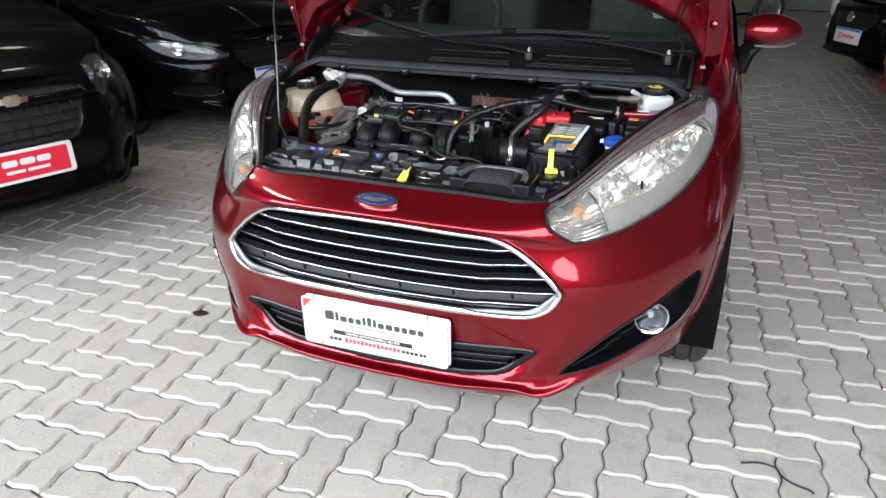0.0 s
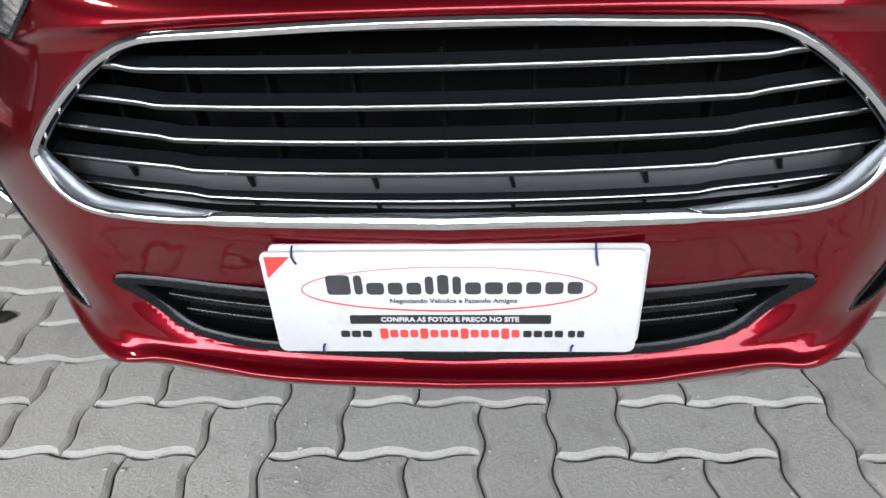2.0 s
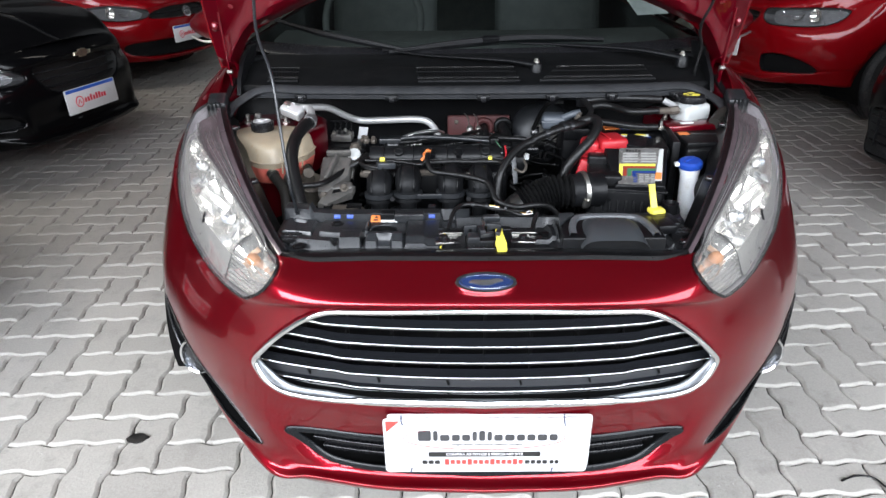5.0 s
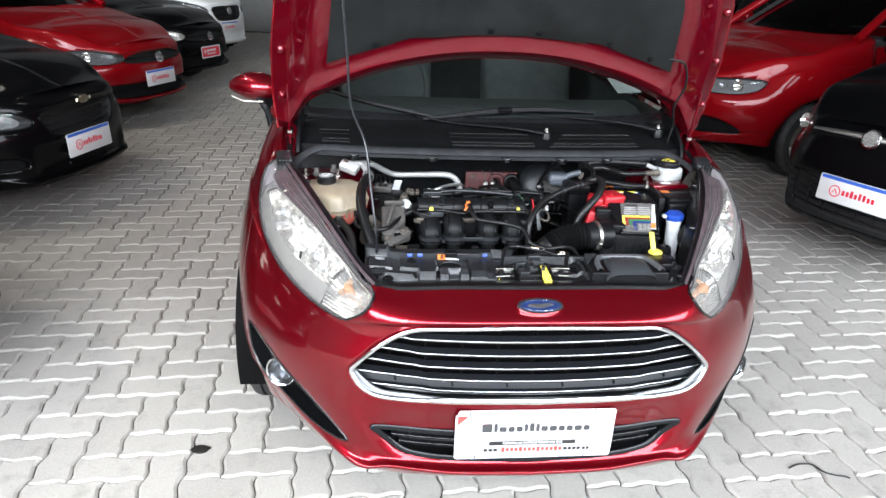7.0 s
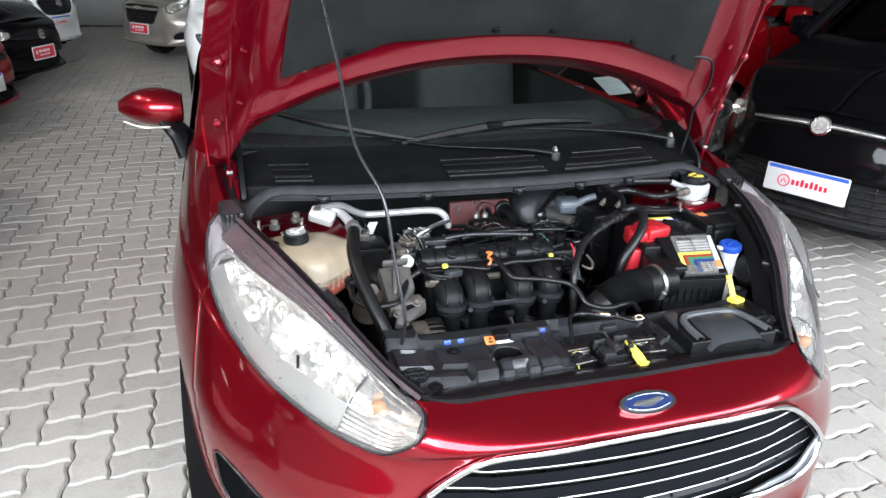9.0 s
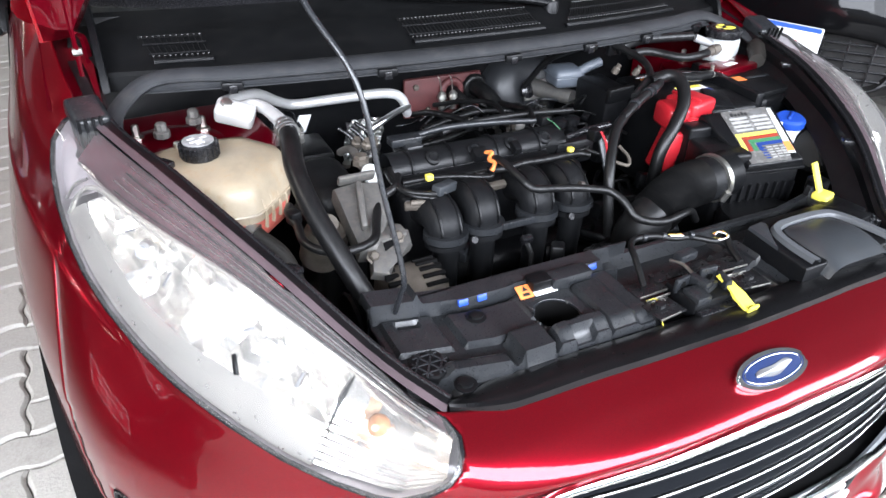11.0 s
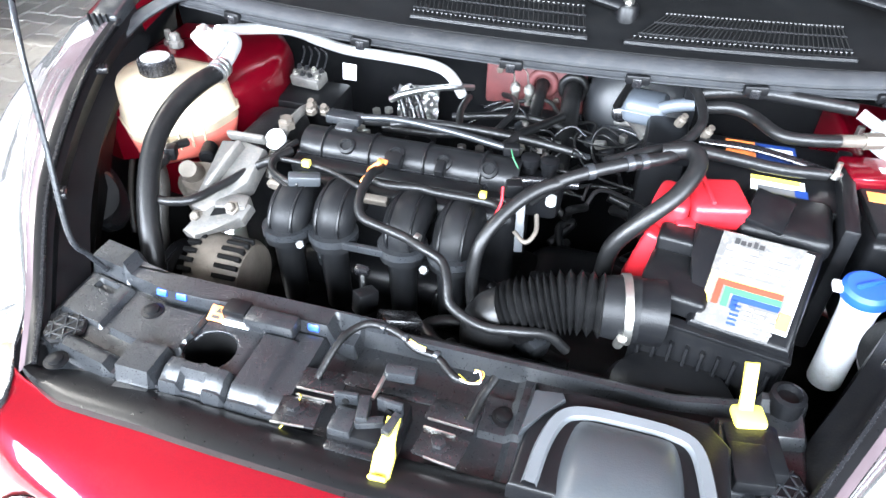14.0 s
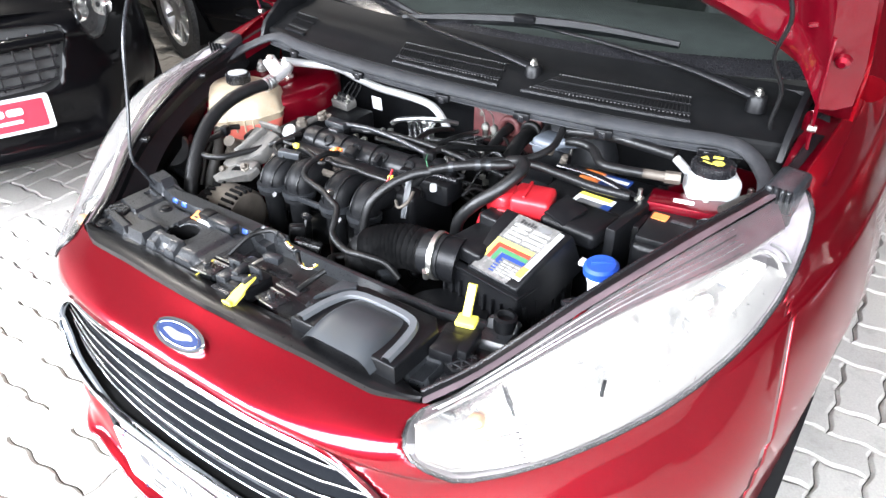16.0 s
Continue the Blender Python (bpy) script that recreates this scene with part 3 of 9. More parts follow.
FRAME_BLACK = mat("satin_frame_plastic", (0.006, 0.0068, 0.008), 0.24, 0, 0.1, 20, 0.0, 300, spec=0.26)
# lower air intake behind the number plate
intake = part("lower_air_intake", sunk(intake_piece, intake_rim, (0, -1, 0), 0.07, 0.97), SHADE_BLACK, car)
imid = sum(intake_rim, Vector()) / len(intake_rim)
part("intake_frame", ribbon([p + (Vector((imid.x + (p.x - imid.x) * 0.8, p.y, imid.z)) - p).normalized() * 0.0078 + Vector((0, -0.001, 0)) for p in intake_rim], 0.015, 0.005, (0, -1, 0.3)), FRAME_BLACK, intake, "satin black plastic intake frame")
for z, reach in ((0.352, 0.372), (0.333, 0.355), (0.314, 0.335)):
    xs = [reach * (i / 10 - 1) for i in range(21)]
    for half_bar in (xs,):
        rows = [[Vector((x, face_y(x) + 0.030 + dy, z + dz)) for x in half_bar] for dy, dz in ((0.02, -0.007), (0, -0.005), (0, 0.004), (0.03, 0.010))]
        blade = part("intake_bar", grid(rows), GLOSS_BLACK, intake)
        part("bar_lip", tube([p + Vector((0, -0.001, 0)) for p in rows[2]], 0.0032, 8, smooth=False), GLOSS_BLACK, blade)
def resample(pts, n):
    pts = [Vector(p) for p in pts]
    d = [0.0]
    for a, b in zip(pts, pts[1:]):
        d.append(d[-1] + (b - a).length)
    out = []
    for i in range(n):
        s = d[-1] * i / (n - 1)
        k = min(max(int(np.searchsorted(d, s)) - 1, 0), len(pts) - 2)
        f = (s - d[k]) / max(d[k + 1] - d[k], 1e-9)
        out.append(pts[k].lerp(pts[k + 1], min(max(f, 0), 1)))
    return out


REFLECTOR = mat("lamp_reflector", (0.80, 0.78, 0.745), 0.18, 0.90, 0.05, 30, 0.12, 50)
BEZEL = mat("lamp_bezel", (0.34, 0.31, 0.33), 0.32, 0.35, 0.1, 20)
AMBER = mat("amber_bulb", (0.34, 0.16, 0.080), 0.2, 0.0, 0.1, 60)
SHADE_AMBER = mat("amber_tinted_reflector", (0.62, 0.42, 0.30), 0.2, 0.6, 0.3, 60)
# Mauve puts the red body's reflection in the lens into the bezel's colour.
BEZEL_MAUVE = mat("red_reflection_bezel", (0.070, 0.036, 0.045), 0.22, 0.3, 0.25, 8, 0.03, 60)
SILL = mat("silver_lamp_sill", (0.46, 0.447, 0.425), 0.30, 0.75, 0.06, 12, 0.05, 60)
SLOT_GREY = mat("lamp_slot_grey", (0.10, 0.10, 0.11), 0.4, 0.2, 0.1, 30)
BULB = mat("bulb_glass", (0.55, 0.58, 0.62), 0.08, 0.6, 0.1, 60)


def headlight(s):
    """A long swept-back headlamp: clear cover, grey upper bezel with red reflection painted in, two faceted bowls,
    smooth silver sill, amber bulb in the tip.
    """
    piece, rim = sides[s]["lamp"]
    d = Vector((LAMPWAY[0] * s, LAMPWAY[1], LAMPWAY[2])).normalized()
    lens = piece
    for v in lens.verts:
        v.co += d * 0.004
    lamp = part("headlight", sunk(None, rim, d, 0.066, 0.93), BEZEL, car)
    part("lamp_housing", sunk(None, rim, d, 0.074, 0.955), PLASTIC, lamp, "black plastic lamp housing")
    cover = part("cover_lens", lens, LENS, lamp, "clear slightly hazed plastic lamp cover")
    cover.visible_shadow = False
    inner_line = [Vector((x * s, y, z)) for x, y, z in catmull(LAMP_IN, 6)]
    part("rubber_edge", tube([p + d * 0.001 for p in rim[::2]], [0.0012 if min((p - q).length for q in inner_line) < 0.02 else 0.0035 for p in rim[::2]], 6, True, 1), GLOSS_BLACK, lamp)
    n = 120
    lo = resample([(x * s, y, z) for x, y, z in catmull(LAMP[1:], 6)], n + 1)
    up = resample([(x * s, y, z) for x, y, z in catmull(LAMP_MID, 6)], n + 1)
    inn = resample([(x * s, y, z) for x, y, z in catmull(LAMP_IN[::-1], 6)], n + 1)
    spot = lambda t, f: onto(lo[int(t * n)].lerp(up[int(t * n)], f), d)
    at = lambda t, f, h: spot(t, f) - d * h
    # upper bezel between the inner edge and the bright line
    rows = [[onto(up[i].lerp(inn[i], f), d) - d * h for i in range(2, n - 3, 2)] for f, h in ((-0.10, 0.020), (0.0, 0.012), (0.25, 0.013), (0.6, 0.011), (0.97, 0.006))]
    part("upper_bezel", grid(rows), BEZEL_MAUVE, lamp, "glossy grey lamp bezel with the red body's reflection painted in")
    part("bright_line", tube([onto(up[i], d) - d * 0.008 for i in range(2, n - 3, 4)], 0.0026, 6, False, 2, flat=0.6), REFLECTOR, lamp, "bright silver line along the bezel")
    part("fine_line", tube([onto(up[i].lerp(inn[i], 0.30), d) - d * 0.009 for i in range(6, n - 18, 4)], 0.0011, 5, False, 2), SATIN, lamp)
    for f, r, m in ((0.12, 0.0010, GLOSS_BLACK), (0.48, 0.0009, SATIN), (0.62, 0.0014, GLOSS_BLACK), (0.80, 0.0010, SATIN)):
        part("bezel_line", tube([onto(up[i].lerp(inn[i], f), d) - d * 0.0085 for i in range(4, n - 22, 4)], r, 5, False, 2), m, lamp)
    # smooth silver sill below the bowls
    edge = lambda t: 0.40 + 0.06 * math.sin(9 * t) + 0.16 * max(t - 0.55, 0)
    ts = [0.215 + 0.60 * i / 40 for i in range(41)]
    part("silver_sill", grid([[at(t, 0.03 + (edge(t) - 0.03) * k, h) for t in ts] for k, h in ((0, 0.010), (0.3, 0.012), (0.7, 0.014), (1.0, 0.0165), (1.04, 0.024))]), SILL, lamp, "smooth pale silver lamp sill")
    # two faceted bowls
    fac = random.Random(5)
    for t0, t1 in ((0.212, 0.492), (0.492, 0.815)):
        rows, nu, nv = [], 11, 7
        for j in range(nv + 1):
            row = []
            for i in range(nu + 1):
                u, v = i / nu, j / nv
                t = t0 + (t1 - t0) * u
                f = edge(t) + (0.985 - edge(t)) * v
                w = (1 - abs(2 * u - 1) ** 3.2) * (1 - abs(2 * v - 1) ** 2.8)
                row.append(at(t, f, 0.016 + 0.046 * w + (fac.uniform(-0.004, 0.004) if w > 0.1 else 0)))
            rows.append(row)
        dish = part("bowl", grid(rows), REFLECTOR, lamp, "faceted mirrored lamp bowl", smooth=False)
        turn = d.to_track_quat("Z", "Y").to_matrix().to_4x4()
        tm = (t0 + t1) / 2
        part("bowl_shield", turned([(0.004, -0.010), (0.011, -0.006), (0.013, 0.006), (0.009, 0.010)], Matrix.Translation(at(tm, 0.70, 0.044)) @ turn, 18), SATIN, dish)
        part("bulb", turned([(0.005, 0), (0.009, 0.006), (0.010, 0.02), (0.007, 0.028), (0.003, 0.031)], Matrix.Translation(at(tm, 0.66, 0.058)) @ turn, 16), BULB, dish)
        for k in range(3):
            part("bowl_slot", box(0.0035, 0.020 - 0.003 * k, 0.002, Matrix.Translation(at(t0 + (t1 - t0) * (0.28 + 0.2 * k), 0.62 + 0.05 * k, 0.040)) @ turn @ pose(0, 0, 0, 0, 0, (20 + 25 * k) * s), 0.0006), SLOT_GREY, dish)
    # bright corner frame at the far end, dusky pocket behind it
    part("corner_frame", tube([at(0.80, 0.10, 0.008), at(0.825, 0.4, 0.010), at(0.845, 0.72, 0.010), at(0.83, 0.93, 0.008), at(0.76, 0.97, 0.008), at(0.62, 0.95, 0.010)], 0.0038, 6, False, 6), REFLECTOR, lamp, "bright curved corner frame")
    part("corner_frame", tube([at(0.835, 0.08, 0.012), at(0.86, 0.4, 0.014), at(0.875, 0.8, 0.012)], 0.0022, 6, False, 6), SATIN, lamp)
    part("corner_pocket", grid([[at(t, f, 0.014 + 0.012 * math.sin(math.pi * f)) for t in (0.835, 0.87, 0.91, 0.95, 0.985)] for f in (0.04, 0.3, 0.6, 0.98)]), BEZEL, lamp, "dusky grey lamp corner")
    # turn signal chamber in the tip
    rows = []
    for j in range(25):
        f = 0.05 + 0.92 * j / 24
        rows.append([at(t, f, 0.014 + 0.020 * math.sin(math.pi * min(max((t - 0.01) / 0.20, 0), 1)) * (1 if f > 0.4 else 0.5) + (0.0022 if j % 2 and f < 0.62 else 0)) for t in (0.012, 0.04, 0.08, 0.12, 0.16, 0.213)])
    part("signal_bowl", grid(rows), REFLECTOR, lamp, "ribbed silver turn signal bowl", smooth=False)
    turn = d.to_track_quat("Z", "Y").to_matrix().to_4x4()
    bulb = [(0.004, 0), (0.0105, 0.004), (0.0135, 0.015), (0.011, 0.024), (0.004, 0.030)]
    part("signal_bulb", turned(bulb, Matrix.Translation(at(0.135, 0.68, 0.040)) @ turn), AMBER, lamp, "orange indicator bulb")
    part("signal_shade", grid([[at(0.145 + 0.05 * k, f, 0.028 - 0.004 * k) for f in (0.46, 0.58, 0.72, 0.86)] for k in (0, 0.5, 1)]), SHADE_AMBER, lamp)
    part("divider", tube([at(0.205, f, 0.009) for f in (0.10, 0.3, 0.55, 0.78, 0.95)], [0.0005, 0.0006, 0.0012, 0.0030, 0.0012], 8), GLOSS_BLACK, lamp, "dark strip between bowls")
    part("marker", box(0.006, 0.024, 0.002, Matrix.Translation(at(0.37, 0.52, -0.0045)) @ turn @ pose(0, 0, 0, 0, 0, -18 * s), 0.0005), PLASTIC, lamp, "small dark mark on the lens")


FOG_GLASS = glass("fog_lamp_glass", (0.9, 0.92, 0.94), 0.03, 1.45, 0.02)
FOG_BOWL = mat("fog_lamp_bowl", (0.26, 0.265, 0.275), 0.22, 1.0, 0.1, 60)


def fog_lamp(s):
    piece, rim = sides[s]["fog"]
    piece.free()
    d = Vector((CORNER[0] * s * 0.8, CORNER[1], CORNER[2])).normalized()
    pocket = part("fog_lamp_pocket", sunk(None, rim, d, 0.045, 0.86), PLASTIC, car)
    mid = sum(rim, Vector()) / len(rim)
    part("pocket_edge", tube([mid + (p - mid) * 0.985 for p in rim[::2]], 0.003, 6, True, 2), GLOSS_BLACK, pocket)
    at = onto((0.660 * s, 0.21, 0.408), (0.3 * s, -1, 0))
    face = Vector((0.30 * s, -1, 0.05)).normalized()
    m = Matrix.Translation(at - face * 0.030) @ face.to_track_quat("Z", "Y").to_matrix().to_4x4()
    part("fog_ring", turned([(0.037, 0.0), (0.043, 0.004), (0.0455, 0.012), (0.0430, 0.019), (0.0395, 0.017), (0.0370, 0.004)], m, 40, cap=False), CHROME, pocket, "chrome ring round the fog lamp")
    part("fog_bowl", turned([(0.008, -0.03), (0.02, -0.024), (0.032, -0.012), (0.038, 0.002)], m, 32, cap=False), FOG_BOWL, pocket)
    part("fog_bulb", turned([(0.012, -0.028), (0.013, -0.008), (0.009, -0.002)], m, 20), BULB, pocket)
    dome = part("fog_lens", turned([(0.039, 0.006), (0.03, 0.011), (0.016, 0.0135), (0.002, 0.014)], m, 32, cap=False), FOG_GLASS, pocket)
    dome.visible_shadow = False
    for i in range(4):
        f = 0.22 + 0.09 * i
        a, b = Vector(rim[0]), mid
        p = onto(a.lerp(b, f * 1.6), d) - d * (0.018 + 0.01 * i)
        part("pocket_rib", box(0.10 + 0.02 * i, 0.006, 0.010, Matrix.Translation(p) @ frame_to((0.75 * s, 0.55, 0.42), (0, 0, 1), (0, 0, 0)), 0.002), PLASTIC, pocket)


for s in (1, -1):
    headlight(s)
    fog_lamp(s)

# oval badge on the nose
BLUE = mat("badge_blue", (0.007, 0.018, 0.070), 0.5, 0.0, 0.1, 40, spec=0.3)
at = onto((0, 0, 0.718), (0, -0.75, 0.65))
up = (onto((0, 0, 0.728), (0, -0.75, 0.65)) - onto((0, 0, 0.706), (0, -0.75, 0.65))).normalized()
bm_m = frame_to((1, 0, 0), up, at)
badge = part("oval_badge", slab(oval(0.0575, 0.0230, 64), 0.0075, bm_m, 0.004, seg=3), CHROME, car, "chrome-rimmed blue oval badge")
part("badge_field", slab(oval(0.0500, 0.0178, 64), 0.0012, bm_m @ pose(0, 0, 0.0074), 0.0005), BLUE, badge, "deep blue badge field")
part("badge_inner_line", ribbon([bm_m @ Vector((x, y, 0.0084)) for x, y in oval(0.0465, 0.0155, 64)], 0.0014, 0.0008, bm_m.to_3x3() @ Vector((0, 0, 1))), CHROME, badge)
mark = [(0.032 * math.cos(a), (0.0062 + 0.0022 * math.sin(3 * a)) * math.sin(a)) for a in (2 * math.pi * i / 40 for i in range(40))]
part("badge_mark", slab(mark, 0.0014, bm_m @ pose(0, -0.0005, 0.0084, 0, 0, 4), 0.0005), SATIN, badge, "plain silver mark")

# advertising plate in front of the lower intake
PAPER = mat("white_plate", (0.60, 0.60, 0.60), 0.35, 0, 0.03, 8, 0.02, 200, dirt=(0.52, 0.51, 0.49))
INK = mat("black_print", (0.02, 0.02, 0.02), 0.4, 0, 0.1, 60)
REDINK = mat("red_print", (0.62, 0.06, 0.05), 0.4, 0, 0.05, 60)
GREYINK = mat("grey_print", (0.10, 0.10, 0.10), 0.4, 0, 0.1, 60)
TITLE_INK = mat("dark_grey_print", (0.045, 0.045, 0.048), 0.4, 0, 0.1, 60)
TIE = mat("blue_cord", (0.01, 0.02, 0.09), 0.6, 0, 0.2, 60)
pm = frame_to((1, 0, 0.006), (0, -0.005, 0.136), (0.003, -0.0475, 0.3805))
plate = part("advertising_plate", slab(rounded(0.402, 0.138, 0.008), 0.003, pm, 0.0008), PAPER, car, "white plastic dealer plate with printed lettering")
part("backing_plate", slab(rounded(0.40, 0.134, 0.008), 0.0025, pm @ pose(0.006, 0.004, -0.009, 0, 0, -0.4), 0.0006), PAPER, plate)
F = pm @ pose(0, 0, 0.0032)


def on_plate(bm):
    bmesh.ops.transform(bm, matrix=F, verts=bm.verts[:])
    return bm


part("corner_flag", on_plate(slab([(-0.196, 0.064), (-0.168, 0.064), (-0.196, 0.036)], 0.0004)), REDINK, plate, "red corner triangle")
ring = [(0.158 * math.cos(a) - 0.004, 0.0295 * math.sin(a) + 0.020) for a in (2 * math.pi * i / 72 for i in range(72))]
part("oval_line", on_plate(ribbon([(x, y, 0) for x, y in ring], [0.0008 + 0.0013 * (0.5 - 0.5 * math.sin(2 * math.pi * i / 72)) for i in range(72)], 0.0004, (0, 0, 1))), REDINK, plate, "thin red oval line")
wide_run = (0.026, 0.009, 0.019, 0.016, 0.016, 0.009, 0.012, 0.009, 0.017, 0.019, 0.016, 0.016, 0.019, 0.016)
tall = (0.026, 0.026, 0.016, 0.016, 0.016, 0.024, 0.026, 0.024, 0.016, 0.016, 0.016, 0.016, 0.016, 0.016)
x = -0.134
for w, h in zip(wide_run, tall):
    part("title_bar", slab(rounded(w, h, 0.004, 2), 0.0004, F @ pose(x + w / 2, 0.0135 + h / 2, 0)), TITLE_INK, plate, smooth=False)
    x += w + 0.0042
slogan = words("Negociando Veículos e Fazendo Amigos", 0.0085, 0.0002, 0.0002)
bmesh.ops.transform(slogan, matrix=F @ pose(0.002, 0.0045, 0.0003), verts=slogan.verts[:])
part("slogan", slogan, GREYINK, plate, "small dark slogan line", smooth=False)
part("caption_band", on_plate(slab([(px - 0.003, py - 0.0215) for px, py in rounded(0.222, 0.0125, 0.002, 2)], 0.0004)), INK, plate, "black band with white words")
cap = words("CONFIRA AS FOTOS E PREÇO NO SITE", 0.0088, 0.0002, 0.0003)
bmesh.ops.transform(cap, matrix=F @ pose(-0.003, -0.0213, 0.0007), verts=cap.verts[:])
part("caption", cap, PAPER, plate, "white words on black", smooth=False)
for x0, n, w in ((-0.128, 3, 0.0125), (0.077, 4, 0.0115), (0.126, 2, 0.010)):
    for i in range(n):
        part("address_bar", slab(rounded(w - 0.0022, 0.0095, 0.002, 2), 0.0004, F @ pose(x0 + w * (i + 0.5), -0.0425, 0)), INK, plate, smooth=False)
for i in range(14):
    part("address_bar", slab(rounded(0.0088, 0.011 if i % 4 else 0.015, 0.002, 2), 0.0004, F @ pose(-0.083 + 0.0113 * (i + 0.5), -0.0420, 0)), REDINK, plate, smooth=False)
for x, y, z in ((-0.165, 0.064, 0.009), (0.150, 0.064, 0.013), (-0.150, -0.064, 0.007), (0.131, -0.064, 0.006)):
    sgn = 1 if y > 0 else -1
    part("cord_tie", tube([F @ Vector((x, y + 0.010 * sgn, -0.006)), F @ Vector((x, y + 0.004 * sgn, 0.002)), F @ Vector((x + 0.001, y - 0.004 * sgn, 0.0015)), F @ Vector((x + 0.003, y - z * sgn, 0.001))], 0.0012, 6), TIE, plate, "dark blue cord tie")

# raised bonnet: outer skin, ribbed red frame under it, black felt
HINGE, RISE = Vector((0, 0.875, 0.975)), radians(62.5)


def lid(x, s, h=0.0):
    """A place on the raised bonnet: x across, s up from the hinge, h out of its underside."""
    c, n = Vector((0, -math.cos(RISE), math.sin(RISE))), Vector((0, -math.sin(RISE), -math.cos(RISE)))
    return HINGE + c * s + n * (h - 0.10 * max(s - 0.45, 0) ** 2 - 0.03 * (1 - (x / 0.72) ** 2) * 1.0) + Vector((x, 0, 0))


def lid_half(s):
    return float(np.interp(s, [0, 0.06, 0.25, 0.45, 0.62, 0.78, 0.86], [0.735, 0.738, 0.725, 0.690, 0.615, 0.515, 0.45]))


def rear(x):
    """The bonnet's rear edge, which bows forward in the middle."""
    drop = 0.062 * min(max((abs(x) - 0.61) / 0.08, 0), 1) ** 1.5
    return (0.215 * (1 - (abs(x) / 0.70) ** 2.2) if abs(x) < 0.70 else 0.0) - drop


bonnet = thing("bonnet", "", "")
for key in ("label", "category"):
    if key in bonnet:
        del bonnet[key]
bonnet.parent = car
rows = []
for j in range(25):
    f = j / 24
    row = []
    for i in range(41):
        u = i / 20 - 1
        a = rear(u * 0.735)
        s = a + (0.86 - a) * f
        row.append(lid(u * lid_half(s), s, -0.028))
    rows.append(row)
part("bonnet_skin", grid(rows), RED, bonnet)
rows = []
for j in range(37):
    f = j / 36
    row = []
    for i in range(61):
        u = i / 30 - 1
        a = rear(u * 0.735) + 0.004
        s = a + (0.852 - a) * f
        x = u * (lid_half(s) - 0.006)
        e = min((s - a) / 0.03, 1) * min((1 - abs(u)) / 0.05, 1)
        h = -0.026 + 0.026 * min(max(e, 0), 1)
        side = (1 - abs(u)) * lid_half(s)
        h += 0.014 * math.exp(-((side - 0.055) / 0.022) ** 2) - 0.012 * math.exp(-((side - 0.115) / 0.030) ** 2)
        h += 0.016 * math.exp(-((s - a - 0.055) / 0.022) ** 2)
        row.append(lid(x, s, h))
    rows.append(row)
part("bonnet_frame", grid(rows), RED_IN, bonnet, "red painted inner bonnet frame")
FELT = mat("black_felt", (0.0080, 0.0086, 0.0084), 0.95, 0, 0.3, 9, 0.5, 240, spec=0.15)
rows = []
for j in range(20):
    f = j / 19
    row = []
    for i in range(41):
        u = i / 20 - 1
        top = 0.70
        a = 0.325 - 0.105 * abs(u) ** 2.2 + 0.012 * math.exp(-((abs(u) - 0.55) / 0.1) ** 2)
        s = a + (top - a) * f
        x = u * float(np.interp(s, [0.2, 0.45, 0.7], [0.555, 0.525, 0.42]))
        e = min(min(f, 1 - f) * 12, (1 - abs(u)) * 14, 1)
        row.append(lid(x, s, 0.012 + 0.006 * e + 0.002 * math.sin(7 * u) * math.sin(9 * f)))
    rows.append(row)
part("sound_felt", grid(rows), FELT, bonnet, "black felt sound-deadening mat")
for x, s in ((-0.40, 0.285), (-0.05, 0.337), (0.10, 0.335), (0.33, 0.305), (0.47, 0.262)):
    part("felt_clip", box(0.016, 0.010, 0.012, Matrix.Translation(lid(x, s, 0.016)) @ pose(0, 0, 0, 30), 0.003), PLASTIC, bonnet)
for k in (1, -1):
    for s in (0.10, 0.27, 0.44, 0.60):
        x = k * (lid_half(s) - 0.035)
        n = Vector((0, -math.sin(RISE), -math.cos(RISE)))
        part("rubber_stop", turned([(0.013, 0), (0.012, 0.008), (0.006, 0.013)], Matrix.Translation(lid(x, s, 0.004)) @ n.to_track_quat("Z", "Y").to_matrix().to_4x4(), 14), RED_IN, bonnet)
    for s in (0.16, 0.30, 0.46):
        x = k * (lid_half(s) - 0.075)
        part("pressed_rib", box(0.040, 0.008, 0.004, frame_to((1, 0.1 * k, 0.3 * k), (0, -0.46, 0.89), lid(x, s, 0.0)), 0.004), RED_IN, bonnet)
part("washer_hose", tube([lid(0.53, 0.27, 0.012), lid(0.585, 0.26, 0.02), lid(0.615, 0.18, 0.02), lid(0.60, 0.10, 0.03), lid(0.62, 0.03, 0.03), (0.615, 0.85, 0.93), (0.62, 0.86, 0.90)], 0.0038, 8), RUBBER, bonnet, "thin black washer hose")
# hinges
ROD = mat("dark_prop_steel", (0.014, 0.015, 0.017), 0.28, 0.0, 0.1, 30, 0.03, 200)
for k in (1, -1):
    hg = part("bonnet_hinge", tube([(0.684 * k, 0.850, 0.885), (0.683 * k, 0.835, 0.95), (0.682 * k, 0.815, 1.03), (0.681 * k, 0.800, 1.10)], 0.0048, 6, False, 3, flat=0.6), RED_IN, bonnet, "red painted hinge arm")
    part("hinge_link", tube([(0.668 * k, 0.885, 0.905), (0.670 * k, 0.868, 0.950), (0.680 * k, 0.845, 0.965)], 0.0055, 4, False, 3, flat=0.5), RED_IN, hg)
    part("hinge_base", box(0.026, 0.10, 0.010, pose(0.684 * k, 0.845, 0.878, 10), 0.003), RED_IN, bonnet)
    part("hinge_pin", turned([(0.006, -0.006), (0.007, 0), (0.006, 0.008)], pose(0.683 * k, 0.838, 0.938, 0, 90, 0), 10), STEEL, hg)
